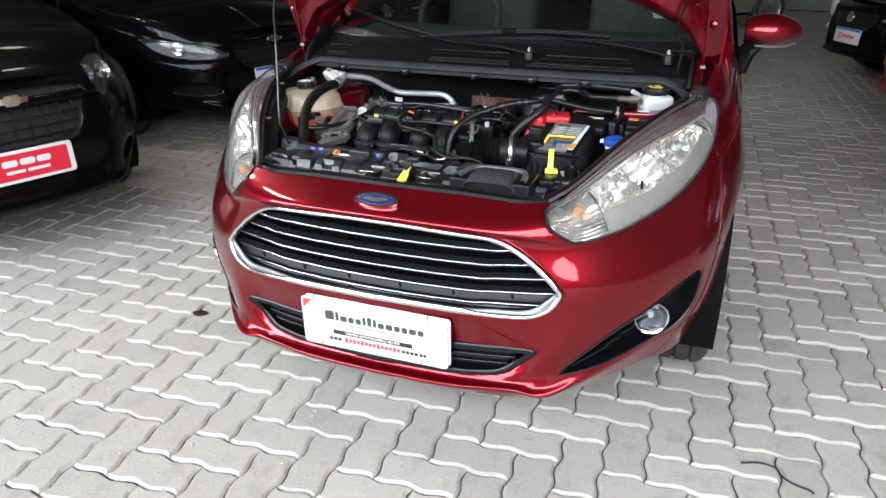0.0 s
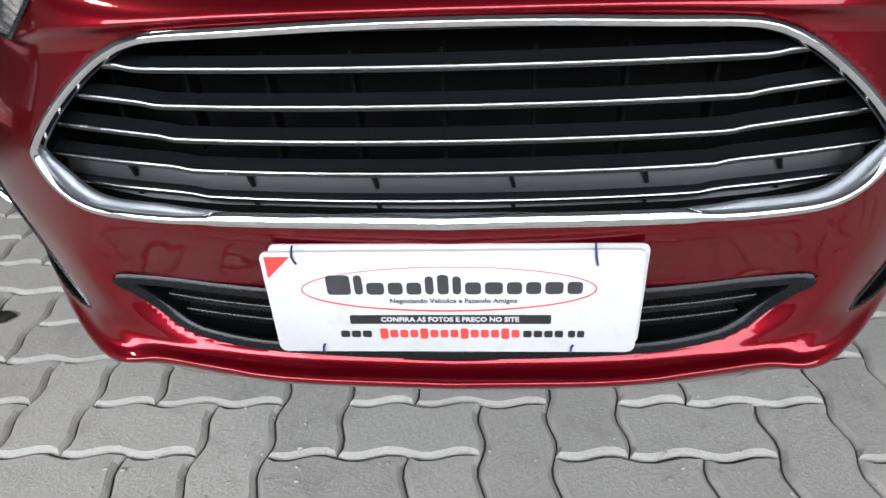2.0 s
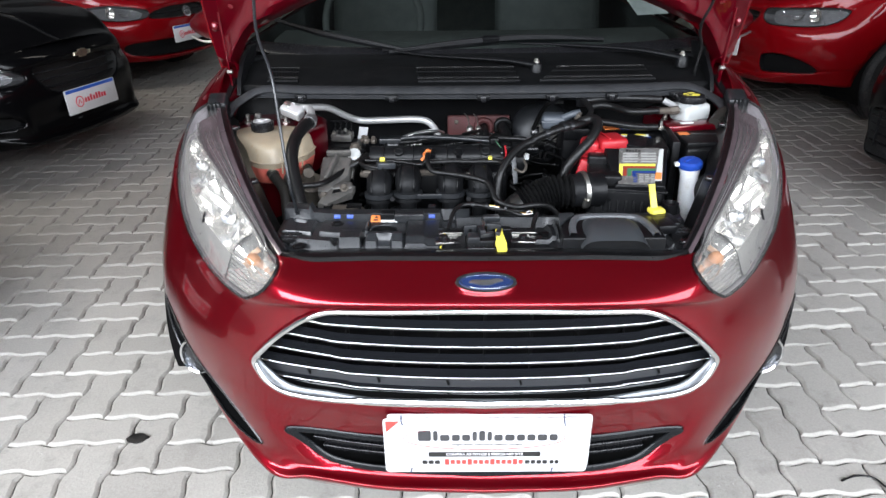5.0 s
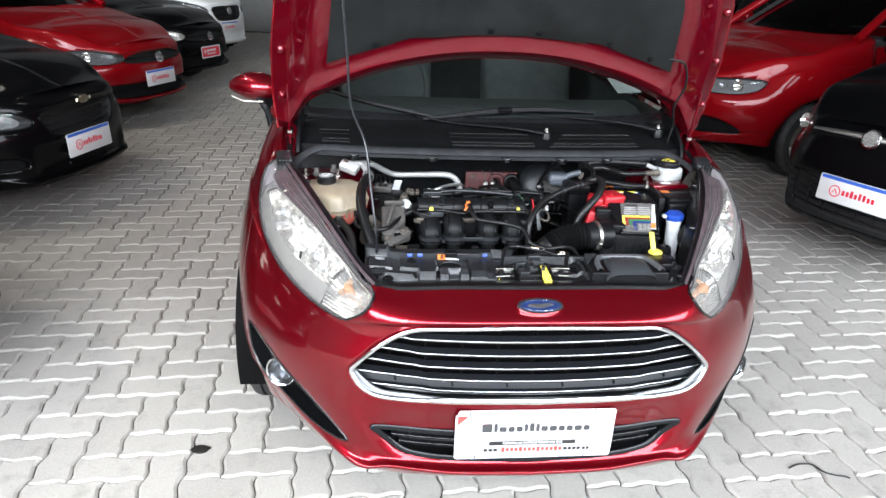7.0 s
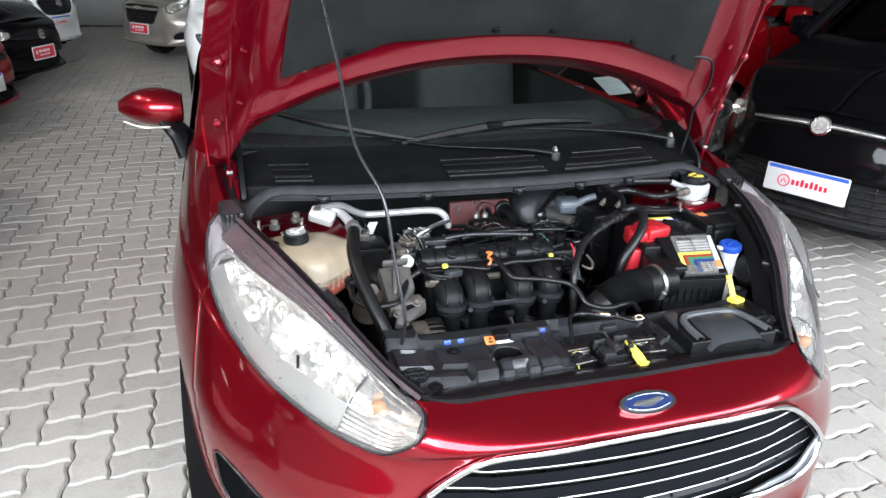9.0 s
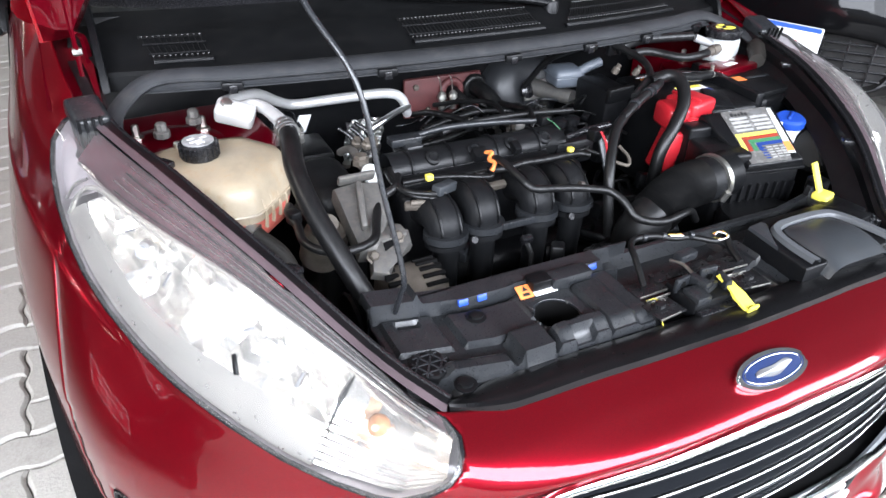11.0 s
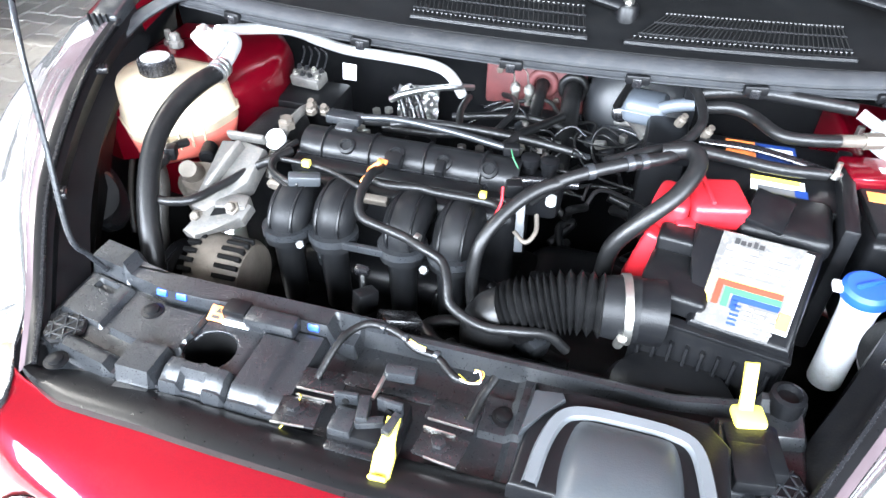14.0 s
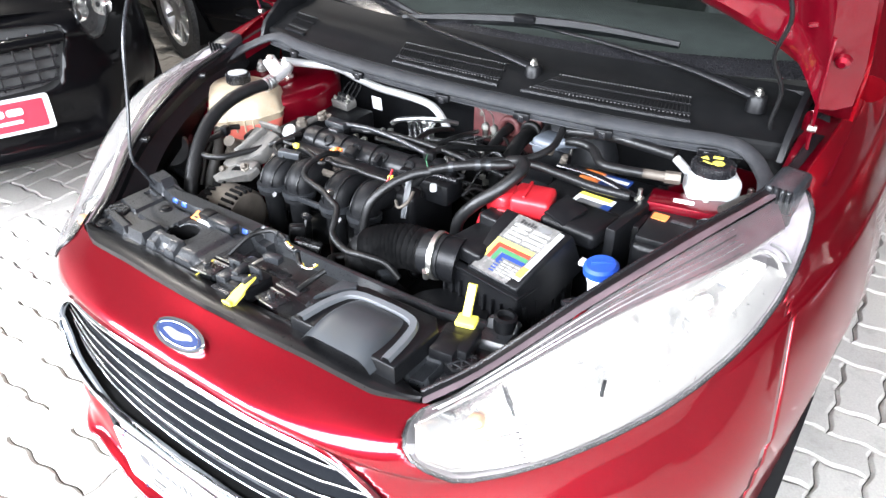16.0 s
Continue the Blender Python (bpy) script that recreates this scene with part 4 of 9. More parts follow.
# prop rod from the slam panel to the bonnet
part("prop_rod", tube([(-0.394, 0.252, 0.752), (-0.394, 0.235, 0.79), (-0.396, 0.222, 0.83), (-0.409, 0.25, 0.93), (-0.423, 0.281, 1.04), (-0.46, 0.345, 1.122), (-0.472, 0.43, 1.24), (-0.487, 0.545, 1.38), (-0.49, 0.60, 1.44)], 0.0034, 8, False, 5), ROD, car, "thin dark steel prop rod")

# ---- the red car behind the engine bay: cowl, windscreen, cabin, doors, wheels ----
def arc_row(y0, z0, half, bow, n=24, dz=0.0):
    """A line across the car that bows forward in the middle."""
    return [Vector((half * (i / n * 2 - 1), y0 + bow * (i / n * 2 - 1) ** 2, z0 + dz * (i / n * 2 - 1) ** 2)) for i in range(n + 1)]


COWL = mat("cowl_plastic", (0.0030, 0.0032, 0.0035), 0.5, 0, 0.2, 10, 0.1, 380, dirt=(0.0055, 0.0054, 0.0052), spec=0.13)
SEAL = mat("rubber_seal", (0.016, 0.017, 0.019), 0.62, 0, 0.25, 14, 0.15, 200, dirt=(0.028, 0.027, 0.026), spec=0.3)
BOW = 0.28


def scuttle(x, y, z):
    """A place on the scuttle, which bows forward and stands highest in the middle."""
    return Vector((x, y + BOW * x * x, z - 0.045 * x * x))


def scuttle_row(y, z, half):
    return [scuttle(half * (i / 16 - 1), y, z) for i in range(33)]


cowl = part("cowl_panel", grid([scuttle_row(y, z, w) for y, z, w in ((0.706, 0.892, 0.66), (0.707, 0.916, 0.66), (0.712, 0.922, 0.66), (0.728, 0.925, 0.66), (0.755, 0.936, 0.67), (0.785, 0.951, 0.68), (0.82, 0.956, 0.69), (0.86, 0.962, 0.70), (0.885, 0.974, 0.71))]), COWL, car, "black plastic scuttle panel with vents")
bead = [(-0.662, 0.690, 0.852), (-0.645, 0.745, 0.872)] + [tuple(scuttle(x, 0.692, 0.914)) for x in (-0.58, -0.45, -0.3, -0.15, 0, 0.15, 0.3, 0.45, 0.58)] + [(0.645, 0.745, 0.872), (0.662, 0.690, 0.852)]
part("bulkhead_seal", tube(bead, 0.0150, 12, False, 6, flat=0.55), SEAL, cowl, "dark grey rubber bulkhead seal")
part("seal_flange", grid([[p + Vector((0, dy, dz)) for p in scuttle_row(0.688, 0.908, 0.60)] for dy, dz in ((0.0, -0.002), (-0.005, -0.006), (-0.004, -0.011), (-0.008, -0.012), (-0.008, -0.014), (0.012, -0.015))]), SEAL, cowl, "grey flange under the seal")
for x in (-0.47, -0.22, 0.02, 0.20, 0.36, 0.54):
    p = scuttle(x, 0.680, 0.890)
    clip = part("seal_clip", box(0.034, 0.010, 0.014, Matrix.Translation(p) @ pose(0, 0, 0, 0, 0, math.degrees(math.atan(2 * BOW * x))), 0.003), PLASTIC, cowl)
    part("clip_tongue", box(0.014, 0.006, 0.014, Matrix.Translation(p + Vector((0, -0.004, -0.004))), 0.002), GLOSS_BLACK, clip)
SLAT = mat("dusty_vent_plastic", (0.0045, 0.0045, 0.0045), 0.75, 0, 0.2, 20, 0, 60, spec=0.12)
for x0, x1, x2, x3 in ((-0.575, -0.485, -0.59, -0.49), (-0.152, 0.118, -0.160, 0.104), (0.172, 0.490, 0.225, 0.470)):
    at_vent = lambda u, f, h=0.0: scuttle((x0 + (x1 - x0) * u) * (1 - f) + (x2 + (x3 - x2) * u) * f, 0.730 + 0.060 * f, 0.9275 + 0.027 * f + h)
    n = 26
    well = [[at_vent(i / n, f, h) for i in range(n + 1)] for f, h in ((0.0, 0.004), (0.04, 0.005), (0.05, -0.004), (0.5, -0.006), (0.95, -0.004), (0.96, 0.003), (1.0, 0.002))]
    vent = part("cowl_vent", grid(well), SHADE_BLACK, cowl, "black slatted air vent")
    part("vent_lip", tube([at_vent(i / 8, -0.03, 0.002) for i in range(9)], 0.0042, 6, False, 3), PLASTIC, vent)
    count = max(int((x1 - x0) / 0.0075), 6)
    slat = bmesh.new()
    for i in range(count):
        u = (i + 0.5) / count
        tube([at_vent(u, f, 0.002) for f in (0.04, 0.5, 0.97)], 0.0010, 4, bm=slat, smooth=False)
    part("vent_mesh", slat, SLAT, vent)["kind"] = "stuff"
    for f in (0.30, 0.66):
        part("vent_bar", tube([at_vent(i / 8, f, 0.001) for i in range(9)], 0.002, 5, False, 2), PLASTIC, vent)
    # Pale dots paint in the small reflections along the vent's edges.
    dots = bmesh.new()
    for f in (0.16, 0.90):
        for i in range(count):
            box(0.0030, 0.0016, 0.0010, Matrix.Translation(at_vent((i + 0.5) / count, f, 0.0036)), bm=dots)
    part("glint_dots", dots, mat("vent_glint_grey", (0.09, 0.09, 0.09), 0.5, 0, 0.2, 40), vent, "row of grey dots painted as vent glints")["kind"] = "stuff"

glass_rows = [arc_row(0.895 + 0.85 * f, 0.966 + 0.46 * f - 0.05 * f * f, 0.70 - 0.12 * f, 0.20 - 0.05 * f, 24, -0.02 * f) for f in (0, 0.25, 0.5, 0.75, 1)]
SCREEN = glass("windscreen_glass", (0.50, 0.58, 0.55), 0.015)
screen = part("windscreen", grid(glass_rows), SCREEN, car, "tinted windscreen")
screen.visible_shadow = False
part("screen_border", ribbon([p + Vector((0, -0.004, 0.004)) for p in glass_rows[0]], 0.05, 0.002, (0, -0.5, 0.87), False), GLOSS_BLACK, screen)
STICKER = mat("sticker_paper", (0.20, 0.24, 0.23), 0.5, 0, 0.1, 40)
part("sticker", box(0.11, 0.09, 0.0008, frame_to((1, 0.35, 0), (0, 0.87, 0.46), (0.545, 1.17, 1.066)), 0.0), STICKER, screen, "pale inspection sticker")
DASH = mat("dashboard_vinyl", (0.045, 0.048, 0.048), 0.7, 0, 0.2, 20, 0.3, 300)
part("dashboard", grid([arc_row(1.0, 0.90, 0.66, 0.12), arc_row(1.2, 0.955, 0.66, 0.10), arc_row(1.42, 0.96, 0.66, 0.05), arc_row(1.55, 0.86, 0.66, 0.0), arc_row(1.6, 0.5, 0.66, 0.0)]), DASH, car, "black dashboard")
for k in (0.36, -0.36):
    part("seat_back", box(0.46, 0.14, 0.62, pose(k, 2.05, 0.55, -14), 0.05, seg=3), DASH, car)
    part("headrest", box(0.26, 0.09, 0.17, pose(k, 2.22, 1.15, -12), 0.04, seg=3), DASH, car)
part("rear_seat", box(1.20, 0.14, 0.66, pose(0, 2.95, 0.55, -16), 0.05, seg=3), DASH, car)
part("headliner", grid([arc_row(1.74, 1.375, 0.57, 0.02), arc_row(2.4, 1.42, 0.56, 0.0), arc_row(3.2, 1.35, 0.56, 0.0)]), DASH, car)
part("tail_lining", grid([[(-0.66, 3.55, 0.45), (0.66, 3.55, 0.45)], [(-0.66, 3.5, 1.0), (0.66, 3.5, 1.0)]]), DASH, car)
for k in (1, -1):
    part("door_lining", grid([[(0.765 * k, y, 0.40) for y in (1.05, 1.8, 2.6, 3.5)], [(0.745 * k, y, 0.95) for y in (1.05, 1.8, 2.6, 3.5)]]), DASH, car)
wheel_rim = [(-0.36 + 0.18 * math.cos(a), 1.62 + 0.07 * math.sin(a), 0.97 + 0.17 * math.sin(a)) for a in (2 * math.pi * i / 24 for i in range(24))]
part("steering_wheel", tube(wheel_rim, 0.014, 8, True, 2), DASH, car)

# wipers
def wiper(name, way, radii):
    return part(name, tube(way, radii, 8, False, 6, flat=0.7), PLASTIC, car, "black wiper arm")


wa = wiper("wiper", [(0.166, 0.791, 0.958), (0.10, 0.798, 0.968), (0.018, 0.815, 0.972), (-0.13, 0.855, 0.975), (-0.26, 0.90, 0.985)], [0.013, 0.010, 0.007, 0.005, 0.004])
part("wiper_blade", tube([(-0.20, 0.895, 0.985), (-0.30, 0.925, 0.998), (-0.45, 0.99, 1.018), (-0.60, 1.08, 1.045)], [0.004, 0.008, 0.008, 0.004], 6, False, 6, flat=1.2), PLASTIC, wa)
wb = wiper("wiper", [(0.581, 0.871, 0.960), (0.50, 0.885, 0.974), (0.41, 0.905, 0.982), (0.22, 0.945, 0.988), (0.055, 0.962, 0.990)], [0.013, 0.010, 0.008, 0.006, 0.005])
part("wiper_blade", tube([(-0.24, 0.885, 0.978), (-0.10, 0.925, 0.988), (0.05, 0.962, 0.996), (0.20, 0.985, 0.998), (0.385, 1.005, 0.990)], [0.006, 0.011, 0.013, 0.012, 0.007], 6, False, 6, flat=1.1), PLASTIC, wb, "long black wiper blade")
part("blade_joint", box(0.050, 0.020, 0.016, pose(0.050, 0.957, 0.996, 20, 0, 10), 0.005), PLASTIC, wb)
for w, p in ((wa, (0.166, 0.791, 0.964)), (wb, (0.581, 0.871, 0.966))):
    part("wiper_nut", turned([(0.0085, 0), (0.0085, 0.006), (0.005, 0.008), (0.005, 0.012)], pose(*p), 6), STEEL, w)
    part("arm_base", turned([(0.018, -0.03), (0.017, -0.004), (0.014, 0.0)], pose(*p), 16), PLASTIC, w)

# body sides, roof and pillars
side_levels = []
for z, w in ((0.22, 0.78), (0.45, 0.835), (0.62, 0.84), (0.78, 0.825), (0.93, 0.79)):
    side_levels.append([(w, 1.25, z), (w, 1.7, z + 0.005), (w, 2.3, z + 0.012), (w - 0.01, 3.0, z + 0.03), (w - 0.06, 3.6, z + 0.04), (w - 0.25, 3.9, z + 0.05)])
for k in (1, -1):
    rows = [[Vector((p.x * k, p.y, p.z)) for p in r] for r in loft(side_levels, 5, 4)]
    part("body_side", grid(rows), RED, car)
    part("side_skirt_joint", tube([(0.836 * k, 1.26, 0.30), (0.842 * k, 1.255, 0.6), (0.795 * k, 1.25, 0.92)], 0.003, 6), SHADE_BLACK, car)
    part("windscreen_pillar", tube([(0.735 * k, 1.02, 0.965), (0.70 * k, 1.3, 1.12), (0.62 * k, 1.75, 1.385), (0.58 * k, 2.3, 1.44), (0.60 * k, 3.2, 1.36), (0.66 * k, 3.75, 1.05)], [0.035, 0.032, 0.032, 0.035, 0.045, 0.05], 8), RED, car)
    pane = part("side_window", grid([[Vector((0.755 * k, y, 0.965)) for y in (1.3, 1.8, 2.4, 3.2)], [Vector((0.60 * k, y, 1.40)) for y in (1.72, 2.0, 2.5, 2.95)]]), GLASS, car)
    gutter = []
    for j in range(9):
        y = 0.745 + 0.04 * j
        z = 0.878 + 0.20 * (y - 0.745)
        gutter.append([Vector((x * k, y, z + dz)) for x, dz in ((0.738, 0.006), (0.722, -0.006), (0.700, -0.010), (0.676, -0.006), (0.664, 0.004), (0.658, -0.04))])
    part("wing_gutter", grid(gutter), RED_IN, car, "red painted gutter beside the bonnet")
    part("scuttle_corner", slab([(0.80, 0.880), (0.99, 0.925), (1.02, 0.985), (0.96, 0.990), (0.88, 0.965), (0.82, 0.920)], 0.012, Matrix.Translation((0.654 * k - 0.006, 0, 0)) @ frame_to((0, 1, 0), (0, 0, 1), (0, 0, 0)), 0.004), PLASTIC, car, "black rubber corner flap")
part("roof", grid(loft([[(-0.6, 1.72, 1.40), (-0.3, 1.70, 1.43), (0, 1.69, 1.44), (0.3, 1.70, 1.43), (0.6, 1.72, 1.40)], [(-0.58, 2.4, 1.44), (-0.3, 2.4, 1.475), (0, 2.4, 1.48), (0.3, 2.4, 1.475), (0.58, 2.4, 1.44)], [(-0.58, 3.3, 1.36), (-0.3, 3.35, 1.40), (0, 3.38, 1.41), (0.3, 3.35, 1.40), (0.58, 3.3, 1.36)]], 4, 4)), RED, car)
part("tailgate", grid([[Vector((x, 3.92 - 0.1 * x * x, 0.3)) for x in (-0.6, -0.3, 0, 0.3, 0.6)], [Vector((x, 3.93 - 0.1 * x * x, 0.95)) for x in (-0.6, -0.3, 0, 0.3, 0.6)], [Vector((x, 3.35, 1.38)) for x in (-0.56, -0.3, 0, 0.3, 0.56)]]), RED, car)

# door mirrors
for k in (1, -1):
    cols = []
    for i in range(9):
        u = i / 8
        x = 0.805 + 0.185 * u
        r = 0.066 * math.sin(math.pi * min(0.16 + 0.80 * u, 1)) ** 0.55 * (1 - 0.12 * u)
        cols.append([Vector((x * k, 1.40 + 0.05 * u - 0.075 * math.cos(a) * (r / 0.066), 0.985 + r * math.sin(a) * (1.0 if math.sin(a) > 0 else 0.85))) for a in (2 * math.pi * j / 20 for j in range(20))])
    mir = part("door_mirror", grid(cols, closed=True), RED, car, "dark red door mirror")
    part("mirror_foot", tube([(0.785 * k, 1.36, 0.86), (0.815 * k, 1.375, 0.91), (0.855 * k, 1.395, 0.955)], [0.07, 0.05, 0.04], 8, flat=0.55), PLASTIC, mir)
    part("mirror_signal", tube([(0.84 * k, 1.325, 0.945), (0.92 * k, 1.350, 0.942), (0.972 * k, 1.39, 0.952)], 0.005, 6, flat=0.8), SATIN, mir)


def car_wheel(r=0.298, w=0.19, spokes=10):
    """A road wheel about x, centred on its hub."""
    wheel = thing("wheel", "", "")
    tread = [(r * 0.70, -w / 2), (r * 0.90, -w / 2 - 0.004), (r * 0.975, -w / 2 + 0.012), (r, -w / 2 + 0.03)]
    for g in (-0.25, 0, 0.25):
        tread += [(r, (g - 0.032) * w), (r - 0.008, (g - 0.026) * w), (r - 0.008, (g + 0.026) * w), (r, (g + 0.032) * w)]
    tread += [(r, w / 2 - 0.03), (r * 0.975, w / 2 - 0.012), (r * 0.90, w / 2 + 0.004), (r * 0.70, w / 2)]
    turn = pose(0, 0, 0, 0, 90, 0)
    tyre = part("tyre", turned(tread, turn, 56, cap=False), TYRE, wheel)
    rim = part("rim", turned([(r * 0.70, -w / 2 + 0.01), (r * 0.66, -w / 2 + 0.02), (r * 0.62, 0), (r * 0.66, w / 2 - 0.02), (r * 0.71, w / 2 - 0.004)], turn, 40, cap=False), SATIN, wheel)
    for i in range(spokes):
        a = 360 * i / spokes
        part("spoke", box(0.018, 0.030, r * 0.55, pose(0, 0, 0, a) @ pose(w / 2 - 0.03, 0, r * 0.13), 0.005, taper=0.8), SATIN, rim)
    part("hub", turned([(r * 0.2, w / 2 - 0.05), (r * 0.2, w / 2 - 0.02), (r * 0.1, w / 2 - 0.012)], turn, 20), SATIN, rim)
    part("brake_disc", turned([(r * 0.55, w / 2 - 0.075), (r * 0.55, w / 2 - 0.065)], turn, 28), STEEL, wheel)
    for key in ("label", "category"):
        if key in wheel:
            del wheel[key]
    return wheel


wheel = car_wheel()
wheel.parent = car
wheel.matrix_local = pose(0.725, 0.80, 0.298)
for x, y, rz in ((-0.725, 0.80, 180), (0.73, 3.29, 0), (-0.73, 3.29, 180)):
    copy_thing(wheel, pose(x, y, 0.298, 0, 0, rz)).parent = car
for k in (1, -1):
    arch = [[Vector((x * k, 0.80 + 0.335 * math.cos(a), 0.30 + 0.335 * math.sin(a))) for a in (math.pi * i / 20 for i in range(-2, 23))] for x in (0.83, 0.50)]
    part("wheel_liner", grid(arch), SHADE_BLACK, car)
part("underbody", box(1.30, 3.2, 0.05, pose(0, 2.0, 0.20), 0.01), SHADE_BLACK, car)

# ---- engine bay ----
PIPE = mat("dull_aluminium", (0.47, 0.47, 0.465), 0.38, 0.45, 0.08, 20, 0.1, 150)
TANK = mat("aged_tank_plastic", (0.315, 0.262, 0.188), 0.36, 0, 0.2, 14, 0.1, 120, dirt=(0.30, 0.21, 0.125))
COOLANT = mat("red_coolant_in_tank", (0.50, 0.115, 0.085), 0.4, 0, 0.15, 12, 0.1, 120)
RED_COVER = mat("red_terminal_plastic", (0.34, 0.010, 0.016), 0.40, 0, 0.1, 16, 0.1, 200)
YELLOW = mat("yellow_plastic", (0.72, 0.62, 0.08), 0.4, 0, 0.06, 20)
BLUE_CAP = mat("blue_plastic", (0.012, 0.052, 0.31), 0.38, 0, 0.1, 20)
ORANGE = mat("orange_print", (0.70, 0.20, 0.05), 0.5, 0, 0.08, 30)
WHITE_PLASTIC = mat("white_plastic", (0.72, 0.73, 0.74), 0.45, 0, 0.06, 12, 0.05, 200, dirt=(0.55, 0.53, 0.5))
COPPER = mat("copper_pipe", (0.55, 0.22, 0.14), 0.35, 0.8, 0.15, 20)
FOIL = mat("heat_foil", (0.46, 0.46, 0.45), 0.30, 1.0, 0.2, 40, 0.3, 90)
OLIVE = mat("old_hose_rubber", (0.013, 0.0112, 0.0088), 0.65, 0, 0.25, 20, 0.3, 160)
PALE_WHITE = mat("aged_white_plastic", (0.40, 0.415, 0.41), 0.42, 0, 0.08, 12, 0.05, 200, dirt=(0.38, 0.38, 0.36))
CAP_GREY = mat("worn_grey_plastic", (0.22, 0.22, 0.22), 0.5, 0, 0.3, 40, 0.1, 120)
DULL_RED = mat("dull_red_rubber", (0.075, 0.018, 0.018), 0.6, 0, 0.2, 30, 0.1, 120)
LABEL_PAPER = mat("worn_label_foil", (0.125, 0.122, 0.116), 0.46, 0.4, 0.15, 20, 0.05, 200, dirt=(0.34, 0.33, 0.32))
ORANGE_INK = mat("red_orange_print", (0.21, 0.026, 0.012), 0.5, 0, 0.08, 30)
LABEL_GREY = mat("label_white_panel", (0.26, 0.26, 0.25), 0.5, 0, 0.1, 40)
MATT = mat("matt_black_plastic", (0.0052, 0.0055, 0.0062), 0.45, 0, 0.2, 14, 0.12, 420, dirt=(0.0092, 0.0092, 0.0088), spec=0.17)
RAIL = mat("satin_black_plastic", (0.0052, 0.0055, 0.0061), 0.34, 0, 0.15, 12, 0.06, 420, dirt=(0.009, 0.009, 0.009), spec=0.22)
DULL = mat("grimy_aluminium", (0.115, 0.100, 0.084), 0.6, 0.6, 0.25, 30, 0.25, 200, dirt=(0.09, 0.075, 0.06))
SERVO = mat("dark_satin_steel", (0.016, 0.017, 0.019), 0.40, 0.0, 0.15, 16, 0.08, 160, spec=0.3)
# Clear lens edge in reality; its mauve is the red reflection as colour.
FLANGE = mat("red_reflection_lens_edge", (0.066, 0.049, 0.054), 0.20, 0.0, 0.2, 12, 0.03, 60, spec=0.6)
STRIP = mat("smooth_rubber_strip", (0.004, 0.004, 0.0044), 0.30, 0, 0.2, 14, 0.05, 200, spec=0.28)
PALE_ARCH = mat("mid_grey_plastic", (0.074, 0.079, 0.085), 0.40, 0, 0.10, 12, 0.10, 420)
ARCH = mat("grey_black_plastic", (0.027, 0.030, 0.0335), 0.36, 0, 0.12, 12, 0.10, 420, dirt=(0.028, 0.028, 0.028))
GREEN_INK = mat("green_print", (0.03, 0.125, 0.055), 0.5, 0, 0.05, 40)
BLUE_INK = mat("blue_print", (0.007, 0.028, 0.14), 0.5, 0, 0.05, 40)


def inner_wall(s):
    """The black inner wing behind a headlamp, with a folded top flange and clips."""
    top = catmull([(0.392, 0.110, 0.718), (0.438, 0.186, 0.738), (0.516, 0.324, 0.801), (0.597, 0.510, 0.845), (0.660, 0.69, 0.862), (0.69, 0.9, 0.90)], 6)
    f = lambda p, dx, dz: Vector(((p.x + dx) * s, p.y + dx * 0.3, p.z + dz))
    rows = [[f(p, 0.012, 0.006) for p in top], [f(p, -0.004, 0.008) for p in top], [f(p, -0.012, 0.0) for p in top], [f(p, -0.010, -0.03) for p in top], [f(p, 0.02, -0.10) for p in top], [f(p, 0.03, -0.22) for p in top], [f(p, 0.02, -0.45) for p in top]]
    w = part("inner_wing", grid(rows), PLASTIC, car, "black inner wing panel")
    edge_up = catmull([(x, y, z) for x, y, z in LAMP_IN[::-1]], 6)
    edge_up = resample([(p.x * s, p.y, p.z) for p in edge_up], 25)
    edge_low = resample([f(p, -0.002, 0.0115) for p in top[:25]], 25)
    band = lambda ks: [[a.lerp(b, k) + Vector((0, 0, 0.0060 + 0.005 * k * (1 - k))) for a, b in zip(edge_up, edge_low)] for k in ks]
    lensband = band((0.42, 0.6, 0.8, 0.95))
    part("lens_flange", grid(band((-0.06, 0.1, 0.25, 0.43))), FLANGE, w, "edge of the lamp cover with a painted-in red reflection")
    part("lens_margin", grid(lensband), STRIP, w, "black rubber margin beside the lamp")
    part("margin_lip", tube([p + Vector((-0.002 * s, 0, -0.001)) for p in lensband[-1]], 0.0030, 6, False, 2), GLOSS_BLACK, w)
    for k in (4, 12, 20):
        q = f(top[k], -0.016, -0.004)
        part("wing_clip", box(0.018, 0.024, 0.010, Matrix.Translation(q) @ pose(0, 0, 0, 0, 0, -35 * s), 0.003), GLOSS_BLACK, w)
    part("hinge_cover", box(0.050, 0.072, 0.050, pose(0.688 * s, 0.722, 0.846, 12, 0, -10 * s), 0.008, seg=3), GREY_PLASTIC, w, "ribbed dark grey end block")
    for k in range(4):
        part("cover_rib", box(0.004, 0.006, 0.042, pose((0.672 + 0.010 * k) * s, 0.684 - 0.002 * k, 0.850, 12, 0, -10 * s), 0.001), PLASTIC, w)


